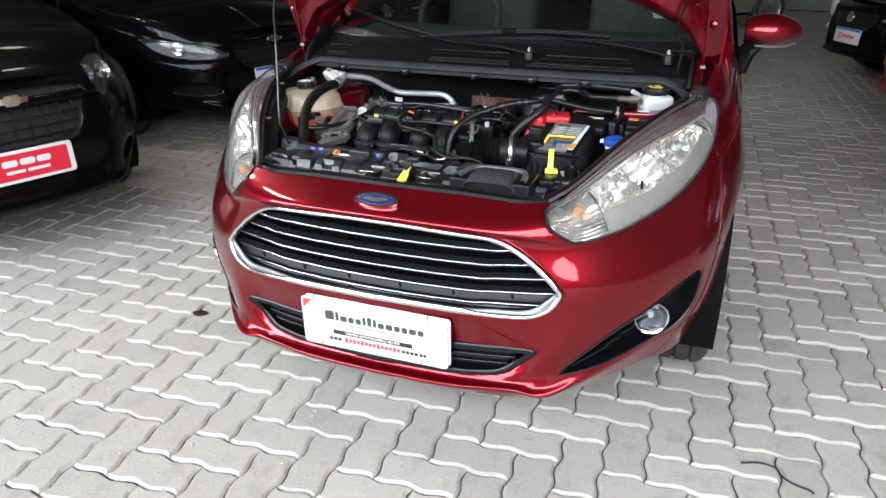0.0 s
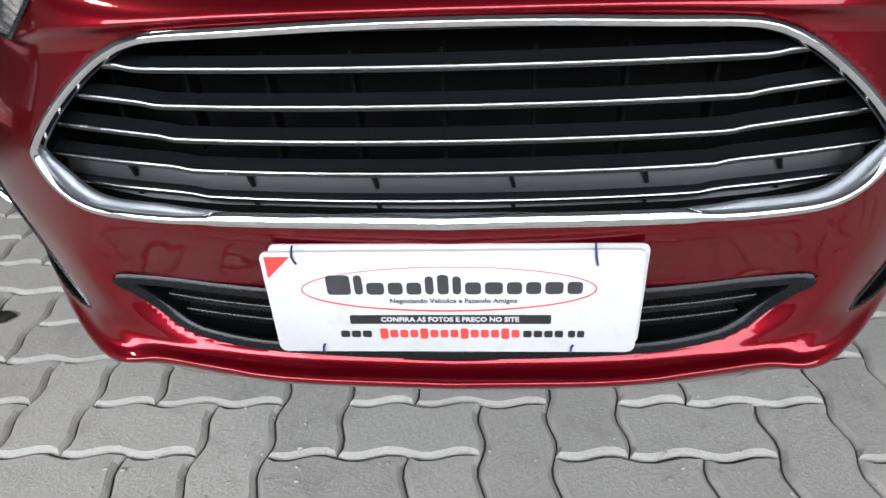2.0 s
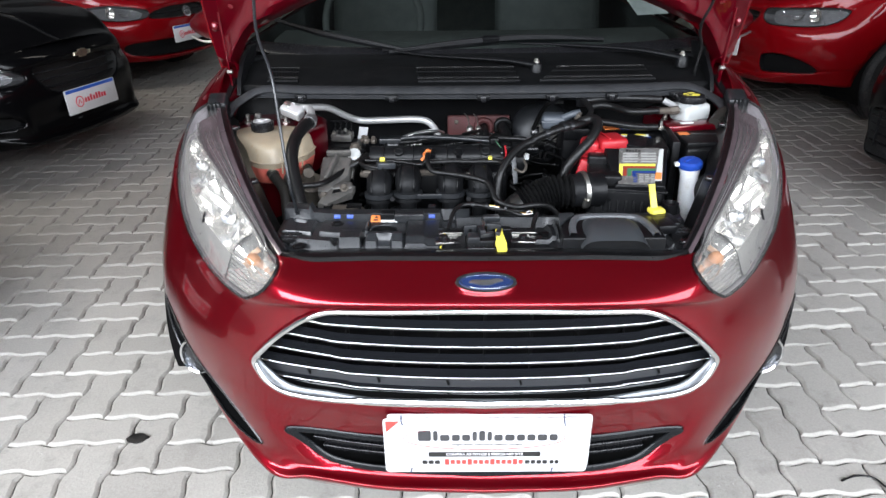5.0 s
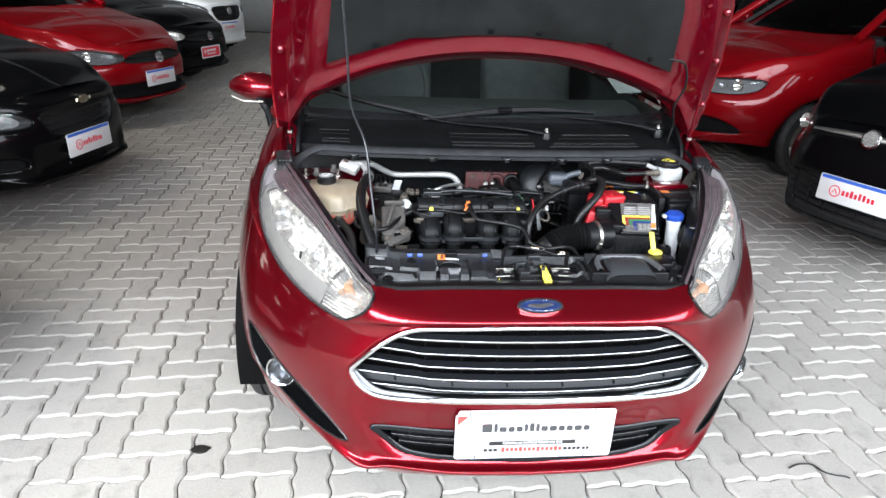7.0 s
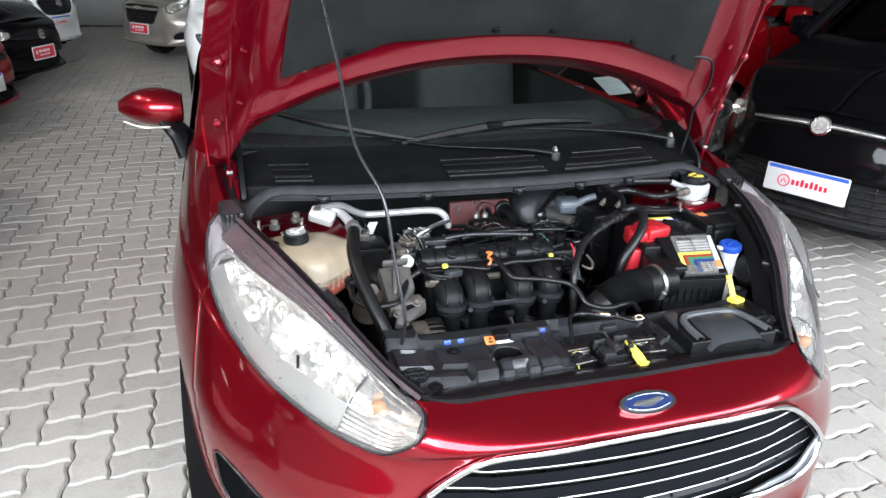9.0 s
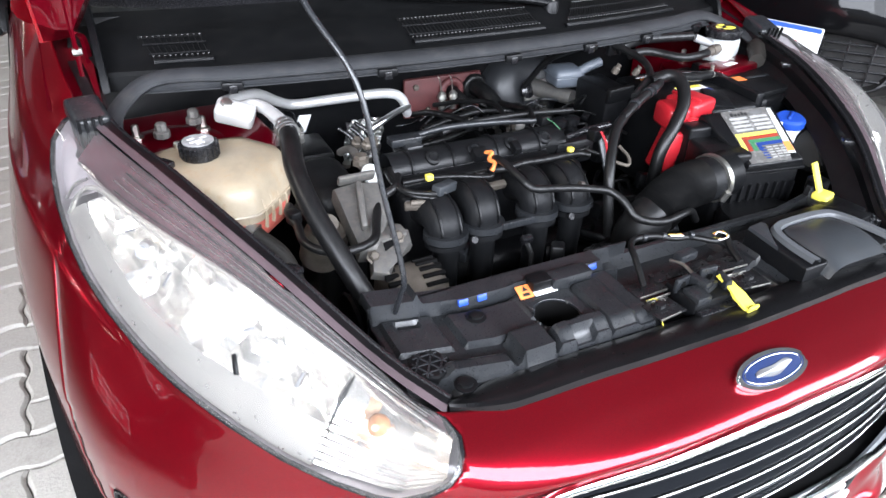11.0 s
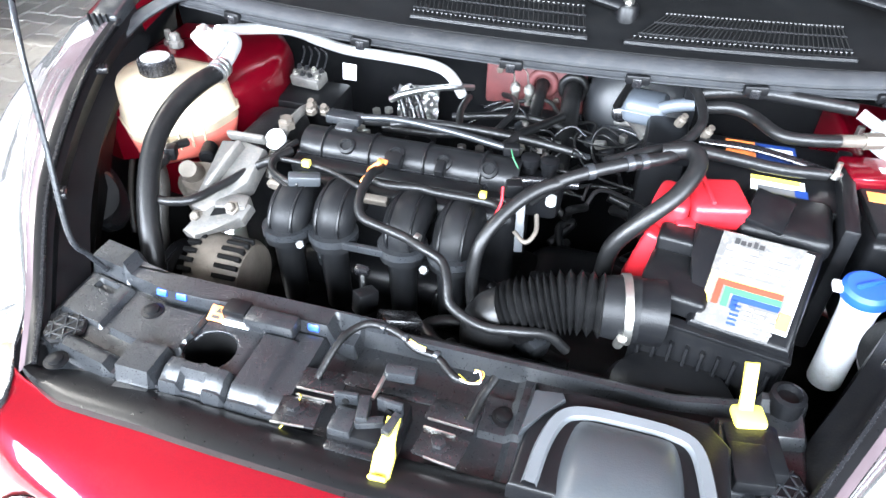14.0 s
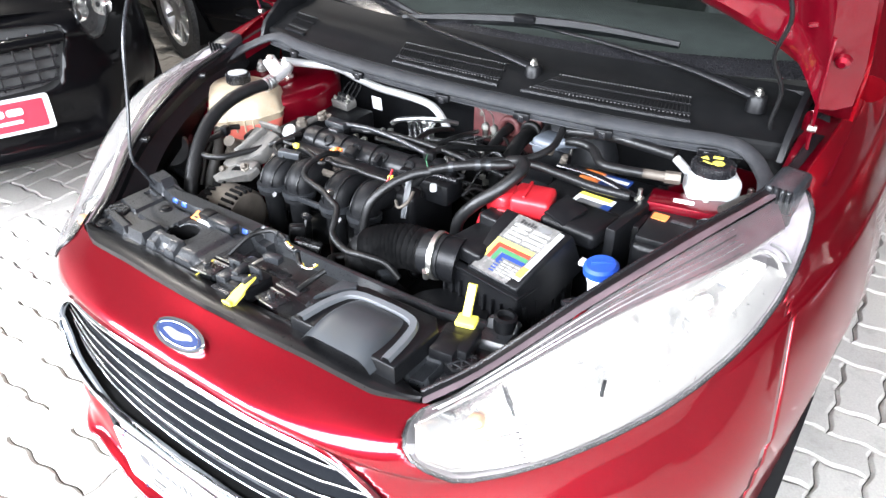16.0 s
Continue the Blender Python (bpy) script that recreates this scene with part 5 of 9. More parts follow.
for s in (1, -1):
    inner_wall(s)
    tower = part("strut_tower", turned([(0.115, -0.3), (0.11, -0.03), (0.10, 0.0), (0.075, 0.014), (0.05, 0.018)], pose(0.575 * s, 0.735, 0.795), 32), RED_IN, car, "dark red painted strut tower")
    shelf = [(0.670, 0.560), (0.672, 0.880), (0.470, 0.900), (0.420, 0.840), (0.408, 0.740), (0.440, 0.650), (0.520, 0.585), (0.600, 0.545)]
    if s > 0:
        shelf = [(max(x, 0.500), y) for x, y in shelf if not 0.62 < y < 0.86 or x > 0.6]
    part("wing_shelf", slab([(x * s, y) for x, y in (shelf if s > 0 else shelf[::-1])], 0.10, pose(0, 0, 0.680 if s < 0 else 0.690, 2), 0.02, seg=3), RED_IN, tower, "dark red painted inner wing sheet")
    for a in (30, 150, 270):
        part("tower_stud", turned([(0.011, 0), (0.011, 0.008), (0.006, 0.010), (0.006, 0.026), (0.004, 0.028)], pose(0.575 * s + 0.06 * math.cos(radians(a)), 0.735 + 0.06 * math.sin(radians(a)), 0.808), 6), STEEL, tower)
# Added dark sheet that closes the bay's bottom and hides the paving.
part("bay_bottom_sheet", slab([(-0.42, 0.06), (0.42, 0.06), (0.60, 0.35), (0.60, 1.05), (-0.60, 1.05), (-0.60, 0.35)], 0.02, pose(0, 0, 0.24)), SHADE_BLACK, car)
part("firewall", grid([arc_row(0.985, 0.30, 0.70, -0.05), arc_row(0.97, 0.62, 0.70, -0.05), arc_row(0.965, 0.84, 0.70, -0.06), arc_row(0.95, 0.90, 0.70, 0.0), arc_row(0.93, 0.952, 0.69, 0.06)]), PLASTIC, car, "dark bulkhead with sound lining")

# black rubber strip along the bonnet's front edge
edge_in = [Vector((p.x, p.y + 0.004, p.z)) for p in whole[-1] if abs(p.x) < 0.40]
ends = lambda x: 1 - 0.75 * min(max((abs(x) - 0.33) / 0.07, 0), 1)
strip_rows = [[p + Vector((0, dy * ends(p.x) + 0.03 * p.x * p.x, dz)) for p in edge_in] for dy, dz in ((-0.018, -0.004), (-0.016, 0.004), (-0.008, 0.0065), (0.006, 0.005), (0.018, 0.003), (0.030, -0.001), (0.042, -0.012), (0.048, -0.04))]
part("front_seal", grid(strip_rows), STRIP, car, "black rubber strip along the nose")


def bump(v, a, b, soft=0.004):
    """1 between a and b, with soft flanks."""
    soft *= 0.6
    return min(max((v - a) / soft + 0.5, 0), 1) * min(max((b - v) / soft + 0.5, 0), 1)


def plateau(x, y, x0, x1, y0, y1, soft=0.004):
    return bump(x, x0, x1, soft) * bump(y, y0, y1, soft)


def slam_height(x, y):
    h = 0.735
    h -= 0.020 * bump(y, 0.0, 0.118, 0.010)
    h += 0.020 * plateau(x, y, -0.365, -0.055, 0.238, 0.268, 0.003)
    h += 0.026 * plateau(x, y, -0.425, -0.362, 0.236, 0.275, 0.006)
    h += 0.010 * plateau(x, y, -0.335, -0.235, 0.165, 0.226, 0.005)
    h += 0.007 * plateau(x, y, -0.415, -0.352, 0.165, 0.232, 0.004) - 0.006 * plateau(x, y, -0.398, -0.372, 0.212, 0.224, 0.003)
    h += 0.020 * plateau(x, y, -0.288, -0.243, 0.070, 0.162, 0.006)
    h += 0.012 * plateau(x, y, -0.235, -0.160, 0.100, 0.150, 0.005) - 0.012 * plateau(x, y, -0.212, -0.183, 0.090, 0.135, 0.004)
    h += 0.012 * plateau(x, y, -0.375, -0.300, 0.095, 0.140, 0.012)
    h += 0.010 * plateau(x, y, -0.235, -0.070, 0.130, 0.236, 0.020)
    g = plateau(x, y, -0.157, -0.115, 0.100, 0.216, 0.010)
    h += 0.006 * g - 0.005 * (1 if 0.25 < g < 0.75 else 0)
    h -= 0.022 * plateau(x, y, -0.085, 0.140, 0.095, 0.262, 0.008)
    h -= 0.014 * plateau(x, y, 0.140, 0.440, 0.095, 0.262, 0.006)
    for rx in (0.155, 0.345, 0.378):
        h += 0.012 * plateau(x, y, rx - 0.003, rx + 0.003, 0.10, 0.25, 0.003)
    h += 0.016 * plateau(x, y, 0.340, 0.385, 0.165, 0.235, 0.006)
    h += 0.014 * plateau(x, y, 0.385, 0.435, 0.225, 0.31, 0.006)
    h += 0.010 * plateau(x, y, 0.105, 0.155, 0.175, 0.225, 0.006)
    return h


HOLE = Vector((-0.204, 0.176))
bm = bmesh.new()
vs = {}
NX, NY = 215, 58
for j in range(NY + 1):
    for i in range(NX + 1):
        x, y = -0.425 + 0.86 * i / NX, 0.085 + 0.19 * j / NY
        y += 0.20 * max(abs(x) - 0.30, 0)
        q = Vector((x, y))
        if abs((q - HOLE).length - 0.030) < 0.0032:
            q = HOLE + (q - HOLE).normalized() * 0.030
        vs[i, j] = bm.verts.new((q.x, q.y, slam_height(q.x, y - 0.20 * max(abs(x) - 0.30, 0))))
for j in range(NY):
    for i in range(NX):
        quad = [vs[i, j], vs[i + 1, j], vs[i + 1, j + 1], vs[i, j + 1]]
        c = sum((v.co for v in quad), Vector()) / 4
        if (c.xy - HOLE).length < 0.0295:
            continue
        bm.faces.new(quad)
slam = part("slam_panel", bm, GREY_PLASTIC, car, "grey-black moulded slam panel", angle=32)
thick(slam, 0.004)
part("slam_rear", box(0.40, 0.003, 0.06, pose(-0.225, 0.2665, 0.695), 0.0), GREY_PLASTIC, slam)
part("hole_sleeve", turned([(0.0305, 0.748), (0.029, 0.72), (0.022, 0.66)], pose(HOLE.x, HOLE.y, -0.003), 28, cap=False), SHADE_BLACK, slam)
for x in (-0.306, -0.279, -0.105):
    part("blue_clip", box(0.014, 0.006, 0.009, pose(x, 0.2375, 0.7455, -20), 0.0012), BLUE_CAP, slam, "small bright blue clip")
part("cover_block", box(0.062, 0.024, 0.020, pose(-0.152, 0.228, 0.743), 0.003), GREY_PLASTIC, slam)
part("cover_tab", box(0.030, 0.024, 0.016, pose(-0.198, 0.232, 0.748), 0.003), PLASTIC, slam)
part("warning_label", box(0.021, 0.020, 0.001, pose(-0.2225, 0.2255, 0.7500, 22), 0.0003), ORANGE, slam, "orange warning label")
part("label_mark", slab([(-0.004, -0.003), (0.004, -0.003), (0, 0.004)], 0.0006, pose(-0.2215, 0.2285, 0.7524, 22)), INK, slam)
part("label_mark", box(0.010, 0.004, 0.0006, pose(-0.2225, 0.2205, 0.7493, 22)), INK, slam)
part("label_paper", box(0.034, 0.009, 0.001, pose(-0.194, 0.219, 0.7478, 18), 0.0003), WHITE_PLASTIC, slam)


def fixing(x, y, z, r=0.009):
    return part("panel_fixing", turned([(r * 1.5, 0), (r * 1.5, 0.002), (r, 0.003), (r, 0.006), (r * 0.6, 0.0075)], pose(x, y, z), 18), PLASTIC, slam)


for x, y in ((-0.302, 0.211), (-0.365, 0.118), (-0.197, 0.112), (0.130, 0.200), (0.185, 0.105)):
    fixing(x, y, slam_height(x, y) - 0.001)
for k, gx, gy in ((1, 0.402, 0.188), (-1, -0.389, 0.163)):
    stop = part("lattice_stop", turned([(0.026, 0), (0.026, 0.016), (0.023, 0.018)], pose(gx, gy, 0.722), 8), PLASTIC, slam)
    for a in (0, 60, 120):
        for o in (-0.014, 0.0, 0.014):
            part("lattice_rib", box(0.046 - 1.1 * abs(o), 0.0022, 0.003, pose(gx, gy, 0.7385, 0, 0, a) @ pose(0, o, 0), 0.0006), GREY_PLASTIC, stop)
part("adjust_stop", turned([(0.018, 0), (0.018, 0.022), (0.013, 0.024), (0.011, 0.016), (0.004, 0.016)], pose(0.412, 0.290, 0.735), 20), PLASTIC, slam)

# air inlet box: outer arch, inner bulge
inlet = part("air_inlet_box", slab([(0.152, 0.10), (0.350, 0.10), (0.352, 0.200), (0.330, 0.226), (0.200, 0.222), (0.160, 0.214)], 0.030, pose(0, 0, 0.732, 0), 0.005, seg=3), PLASTIC, car, "black air inlet box with grey arch")
arch = [(0.172, 0.102), (0.177, 0.150), (0.188, 0.184), (0.208, 0.197), (0.250, 0.200), (0.296, 0.198), (0.318, 0.186), (0.328, 0.150), (0.333, 0.102)]
part("inlet_arch", ribbon(catmull([(x, y, 0.7615 + 0.03 * (0.20 - y)) for x, y in arch], 5), 0.015, 0.007, (0, -0.1, 1), False, bevel=0.16), PALE_ARCH, inlet, "lighter grey moulded arch")
part("inlet_shoulder", slab([(0.152, 0.150), (0.172, 0.186), (0.190, 0.206), (0.186, 0.214), (0.158, 0.210)], 0.006, pose(0, 0, 0.762), 0.002), ARCH, inlet, "grey moulded corner of the inlet box")
bulge = grid([[Vector((0.2525 + 0.066 * u * (1 - 0.10 * f * f), 0.085 + 0.103 * f, 0.744 + (0.036 - 0.004 * f) * (1 - u ** 6) * math.sin(math.pi * min(0.10 + 0.72 * f, 0.97)) ** 0.6)) for u in (i / 10 - 1 for i in range(21))] for f in (j / 12 for j in range(13))])
part("inlet_bulge", bulge, ARCH, inlet, "smooth grey-black inlet hood")
part("inlet_tunnel", turned([(0.075, -0.06), (0.076, 0.0), (0.068, 0.012), (0.03, 0.016)], pose(0.300, 0.292, 0.705, -6), 32), PLASTIC, inlet)
part("tunnel_mark", box(0.040, 0.006, 0.002, pose(0.312, 0.290, 0.7205, -6), 0.0008), SHADE_BLACK, inlet)
part("inlet_bracket", box(0.040, 0.050, 0.020, pose(0.372, 0.195, 0.735, 0, 0, 8), 0.005), PLASTIC, inlet)
part("inlet_bracket", box(0.055, 0.060, 0.026, pose(0.376, 0.215, 0.728, 0, 0, 10), 0.006), PLASTIC, inlet)

# latch and its steel brackets, yellow lever, second yellow cap
latch = part("bonnet_latch", box(0.075, 0.060, 0.030, pose(0.002, 0.140, 0.722), 0.006), PLASTIC, car, "black bonnet latch")
DARK_STEEL = mat("black_coated_steel", (0.010, 0.010, 0.011), 0.28, 0.2, 0.2, 30, 0.08, 200)
for x, y, w, d, a in ((-0.064, 0.172, 0.052, 0.030, 2), (0.082, 0.172, 0.054, 0.028, -2), (-0.072, 0.128, 0.046, 0.036, 4), (0.080, 0.130, 0.048, 0.036, -8), (0.008, 0.185, 0.10, 0.020, 0)):
    part("latch_bracket", box(w, d, 0.003, pose(x, y, 0.7435, -3, 0, a), 0.001), DARK_STEEL, latch)
for x, y, w, a in ((-0.064, 0.1565, 0.046, 2), (0.082, 0.1575, 0.048, -2), (-0.076, 0.1095, 0.036, 6), (0.084, 0.1120, 0.034, -6), (0.074, 0.1465, 0.034, -3), (-0.064, 0.1475, 0.040, 2)):
    part("bright_edge", box(w, 0.0016, 0.0032, pose(x, y, 0.7450, -3, 0, a), 0.0004), STEEL, latch)
for x, y in ((-0.078, 0.130), (0.078, 0.131)):
    part("latch_bolt", turned([(0.012, 0), (0.012, 0.0015), (0.0075, 0.0025), (0.0075, 0.008), (0.004, 0.0085)], pose(x, y, 0.7462), 6), DARK_STEEL, latch)
for x, y, sx, sy, sz, a in ((-0.026, 0.149, 0.026, 0.006, 0.022, 8), (0.021, 0.151, 0.028, 0.006, 0.024, -4), (-0.004, 0.140, 0.012, 0.030, 0.020, 12), (0.006, 0.130, 0.030, 0.010, 0.014, 20), (-0.020, 0.125, 0.024, 0.030, 0.012, 0), (0.030, 0.130, 0.010, 0.026, 0.020, -14)):
    part("latch_pawl", box(sx, sy, sz, pose(x, y, 0.746, 0, 0, a), 0.002), GREY_PLASTIC, latch)
for x in (-0.026, 0.021):
    part("pawl_eye", turned([(0.004, 0), (0.004, 0.0008)], pose(x, 0.1458, 0.758, 90), 12), SHADE_BLACK, latch)
part("latch_rod", tube([(0.0, 0.20, 0.756), (0.002, 0.178, 0.762), (0.0, 0.155, 0.760)], 0.0025, 6), STEEL, latch)
part("front_stay", box(0.070, 0.014, 0.012, pose(0.002, 0.104, 0.730), 0.003), GLOSS_BLACK, latch)
lever = slab([(-0.007, 0.0), (0.007, 0.0), (0.0065, -0.026), (0.011, -0.036), (0.010, -0.058), (0.006, -0.063), (-0.006, -0.063), (-0.010, -0.058), (-0.011, -0.036), (-0.0065, -0.026)], 0.004, pose(0.030, 0.138, 0.762, 20, 0, 4), 0.0015)
lv = part("latch_lever", lever, YELLOW, latch, "yellow bonnet release lever")
part("lever_lip", box(0.018, 0.004, 0.010, pose(0.033, 0.080, 0.742, 20, 0, 4), 0.0015), YELLOW, lv)
cap2 = part("yellow_stop", box(0.032, 0.026, 0.012, pose(0.370, 0.248, 0.750, 0, 0, 14), 0.004), YELLOW, car, "yellow plastic dipstick tab")
part("tab_stem", slab([(-0.008, 0), (0.008, 0), (0.0065, 0.02), (0.007, 0.055), (-0.007, 0.055), (-0.0065, 0.02)], 0.004, pose(0.366, 0.252, 0.756, 62, 0, 10), 0.0015), YELLOW, cap2)

# coolant tank
CORNERS = [(-0.648, 0.628), (-0.630, 0.682), (-0.560, 0.705), (-0.470, 0.700), (-0.418, 0.632), (-0.432, 0.572), (-0.496, 0.508), (-0.540, 0.512), (-0.635, 0.590)]


def tank_ring(z, grow):
    mid = Vector((-0.533, 0.608, 0))
    pts = [mid + (Vector((x, y, 0)) - mid) * grow for x, y in CORNERS]
    ring = []
    for a, b, c in zip(pts[-1:] + pts[:-1], pts, pts[1:] + pts[:1]):
        ra, rc = (a - b).normalized() * 0.014 * grow, (c - b).normalized() * 0.014 * grow
        for k in range(4):
            f = k / 3
            ring.append(b + ra * (1 - f) ** 2 + rc * f ** 2 + Vector((0, 0, z)))
    return ring


upper = [tank_ring(z, g) for z, g in ((0.766, 0.985), (0.767, 0.99), (0.778, 0.985), (0.781, 1.0), (0.785, 0.985), (0.802, 0.95), (0.815, 0.92), (0.824, 0.86), (0.828, 0.68), (0.830, 0.35), (0.831, 0.05))]
for ring in upper:
    for p in ring:
        p.z -= 0.10 * max(0.60 - p.y, 0) * (p.z - 0.735) / 0.09
tank = part("coolant_tank", grid(upper, closed=True), TANK, car, "yellowed translucent coolant tank with red fluid", angle=45)
part("coolant", grid([tank_ring(z, g) for z, g in ((0.716, 0.30), (0.718, 0.80), (0.728, 0.90), (0.765, 0.985), (0.766, 0.98))], closed=True), COOLANT, tank, "red coolant filled lower part", angle=45)
for (ax, ay), (bx, by), n in (((-0.635, 0.590), (-0.500, 0.500), 7), ((-0.490, 0.508), (-0.430, 0.570), 4)):
    a, b = Vector((ax, ay, 0)), Vector((bx, by, 0))
    inward = (Vector((-0.533, 0.608, 0)) - (a + b) / 2).normalized()
    for k in range(n):
        p = a.lerp(b, (k + 0.7) / (n + 0.4))
        part("tank_rib", tube([p + inward * 0.006 + Vector((0, 0, 0.748)), p + inward * 0.005 + Vector((0, 0, 0.772)), p + inward * 0.014 + Vector((0, 0, 0.797)), p + inward * 0.034 + Vector((0, 0, 0.812))], 0.0034, 6, flat=0.7), TANK, tank)
part("tank_seam", tube([(p.x, p.y, p.z - 0.054 * max(0.60 - p.y, 0)) for p in tank_ring(0.7815, 1.0)[::2]], 0.0022, 6, True, 2), TANK, tank, "moulded seam round the tank")
capo = part("tank_cap", turned([(0.022, -0.012), (0.022, 0.0), (0.0273, 0.001), (0.0278, 0.004), (0.0273, 0.022), (0.025, 0.025), (0.010, 0.0255)], pose(-0.550, 0.624, 0.829), 36), GLOSS_BLACK, tank, "black ribbed coolant cap")
part("cap_disc", turned([(0.0228, 0), (0.0228, 0.0012), (0.002, 0.0014)], pose(-0.550, 0.624, 0.8542), 30), CAP_GREY, capo, "worn grey cap face")
for i in range(20):
    a = 18 * i
    part("cap_rib", box(0.0026, 0.0026, 0.020, pose(-0.550 + 0.0280 * math.cos(radians(a)), 0.624 + 0.0280 * math.sin(radians(a)), 0.832, 0, 0, a), 0.0008), GLOSS_BLACK, capo)
for dx, dy, w in ((0.010, 0.008, 0.012), (-0.011, 0.007, 0.013), (-0.004, -0.006, 0.022), (0.002, -0.014, 0.014)):
    part("cap_print", box(w * 0.85, 0.0034, 0.0006, pose(-0.550 + dx * 0.85, 0.624 + dy * 0.85, 0.8557, 0, 0, 20), 0.0), WHITE_PLASTIC, capo)
part("tank_spigot", turned([(0.012, 0), (0.012, 0.03), (0.009, 0.034)], pose(-0.428, 0.55, 0.752, 90, 0, 20), 14), PLASTIC, tank)
part("tank_tag", box(0.034, 0.002, 0.030, pose(-0.612, 0.565, 0.735, -20, 0, -32), 0.0), TANK, tank)
part("tank_hose", tube([(-0.585, 0.545, 0.70), (-0.565, 0.50, 0.67), (-0.545, 0.46, 0.62)], 0.005, 8), OLIVE, tank)
for p in ((-0.590, 0.735, 0.822), (-0.535, 0.765, 0.826)):
    part("tower_bolt", turned([(0.013, 0), (0.013, 0.010), (0.009, 0.012), (0.009, 0.022), (0.006, 0.024)], pose(*p), 8), ALLOY, car)

# air-conditioning pipes
ac = part("air_con_pipe", tube([(-0.490, 0.722, 0.868), (-0.476, 0.780, 0.850), (-0.418, 0.832, 0.836), (-0.372, 0.872, 0.802), (-0.332, 0.900, 0.780), (-0.250, 0.888, 0.784), (-0.158, 0.862, 0.792), (-0.122, 0.862, 0.776), (-0.103, 0.875, 0.735)], 0.0098, 12, False, 6), PIPE, car, "bent silver aluminium air-conditioning pipe")
part("pipe_block", box(0.060, 0.034, 0.030, pose(-0.482, 0.690, 0.852, 28, 14, -24), 0.007, seg=3), PIPE, ac, "machined aluminium pipe block")
part("pipe_bolt", turned([(0.009, 0), (0.009, 0.008), (0.006, 0.009)], pose(-0.494, 0.684, 0.880, 28, 14), 6), STEEL, ac)
part("pipe_collar", tube([(-0.474, 0.690, 0.866), (-0.452, 0.700, 0.868), (-0.436, 0.684, 0.867), (-0.427, 0.650, 0.864), (-0.422, 0.618, 0.860), (-0.421, 0.596, 0.857)], [0.011, 0.010, 0.010, 0.011, 0.0115, 0.014], 12), PIPE, ac)
for f in (0.15, 0.5, 0.85):
    p = Vector((-0.4225, 0.622, 0.8605)).lerp(Vector((-0.421, 0.594, 0.8568)), f)
    part("crimp_ring", tube([p, p + Vector((0.0002, -0.004, -0.0005))], 0.0168, 14), SATIN, ac)
part("pipe_tag", box(0.026, 0.002, 0.044, pose(-0.331, 0.884, 0.728, 24, 8, 14), 0.0), WHITE_PLASTIC, ac, "white paper tag")
part("thin_pipe", tube([(-0.215, 0.80, 0.745), (-0.19, 0.80, 0.760), (-0.15, 0.83, 0.762), (-0.11, 0.86, 0.757), (-0.09, 0.90, 0.74)], 0.006, 10), SATIN, ac)
part("low_pressure_hose", tube([(-0.421, 0.604, 0.858), (-0.430, 0.556, 0.856), (-0.440, 0.500, 0.842), (-0.438, 0.437, 0.812), (-0.417, 0.372, 0.757), (-0.392, 0.325, 0.69), (-0.385, 0.30, 0.60)], [0.014, 0.015, 0.015, 0.015, 0.015, 0.015, 0.015], 14), RUBBER, car, "thick black foam-covered hose")
part("heater_hose", tube([(-0.515, 0.525, 0.752), (-0.500, 0.505, 0.742), (-0.475, 0.475, 0.72), (-0.465, 0.44, 0.68), (-0.46, 0.41, 0.60)], 0.0125, 14), OLIVE, car, "old brown rubber hose")
part("hose_clamp", tube([(-0.512, 0.520, 0.752), (-0.504, 0.511, 0.747)], 0.0148, 16), STEEL, car)
part("tensioner_pulley", turned([(0.020, 0), (0.060, 0.002), (0.062, 0.012), (0.056, 0.020), (0.030, 0.024), (0.010, 0.026)], pose(-0.575, 0.44, 0.70, 0, 70, 25), 30), GREY_PLASTIC, car, "dark round pulley cover")

# engine: timing side, valve cover, injector rail
timing = part("timing_cover", box(0.090, 0.160, 0.30, pose(-0.358, 0.620, 0.470), 0.034, seg=4), MATT, car, "black plastic timing cover")
part("timing_edge", tube([(-0.312, 0.69, 0.765), (-0.308, 0.65, 0.787), (-0.309, 0.60, 0.787), (-0.312, 0.55, 0.77), (-0.316, 0.53, 0.73)], 0.007, 8, False, 5), ALLOY, timing)
valve = part("valve_cover", box(0.350, 0.150, 0.20, pose(-0.100, 0.575, 0.560), 0.016, seg=3), PLASTIC, car, "black smooth plastic valve cover")
rail = [[Vector((-0.270 + 0.335 * i / 24, 0.582 + 0.032 * math.cos(a), 0.770 + 0.028 * math.sin(a))) for a in (math.pi * j / 10 for j in range(-1, 12))] for i in range(25)]
part("coil_rail", grid(rail), RAIL, valve, "smooth black rounded coil rail")
part("front_rail", box(0.292, 0.026, 0.030, pose(-0.128, 0.538, 0.744, 8), 0.006, seg=3), RAIL, valve)
part("rail_step", box(0.300, 0.006, 0.012, pose(-0.126, 0.553, 0.762), 0.002), GLOSS_BLACK, valve)
for x in (-0.235, -0.160, -0.075, 0.010):
    part("rail_band", tube([(x, 0.582 + 0.0335 * math.cos(a), 0.770 + 0.0295 * math.sin(a)) for a in (math.pi * j / 10 for j in range(11))], 0.0022, 6, False, 2), PLASTIC, valve)
for x in (-0.196, -0.118, -0.046, 0.022):
    part("coil_boss", turned([(0.013, 0), (0.013, 0.006), (0.009, 0.008), (0.007, 0.005)], pose(x, 0.562, 0.788, 35), 16), MATT, valve)
for x, w in ((-0.117, 0.026), (-0.046, 0.014)):
    part("coil_plug", box(w, 0.022, 0.016, pose(x, 0.548, 0.782, 25), 0.003), PLASTIC, valve)
part("coil_top", box(0.056, 0.026, 0.014, pose(-0.222, 0.618, 0.796), 0.003), GREY_PLASTIC, valve)
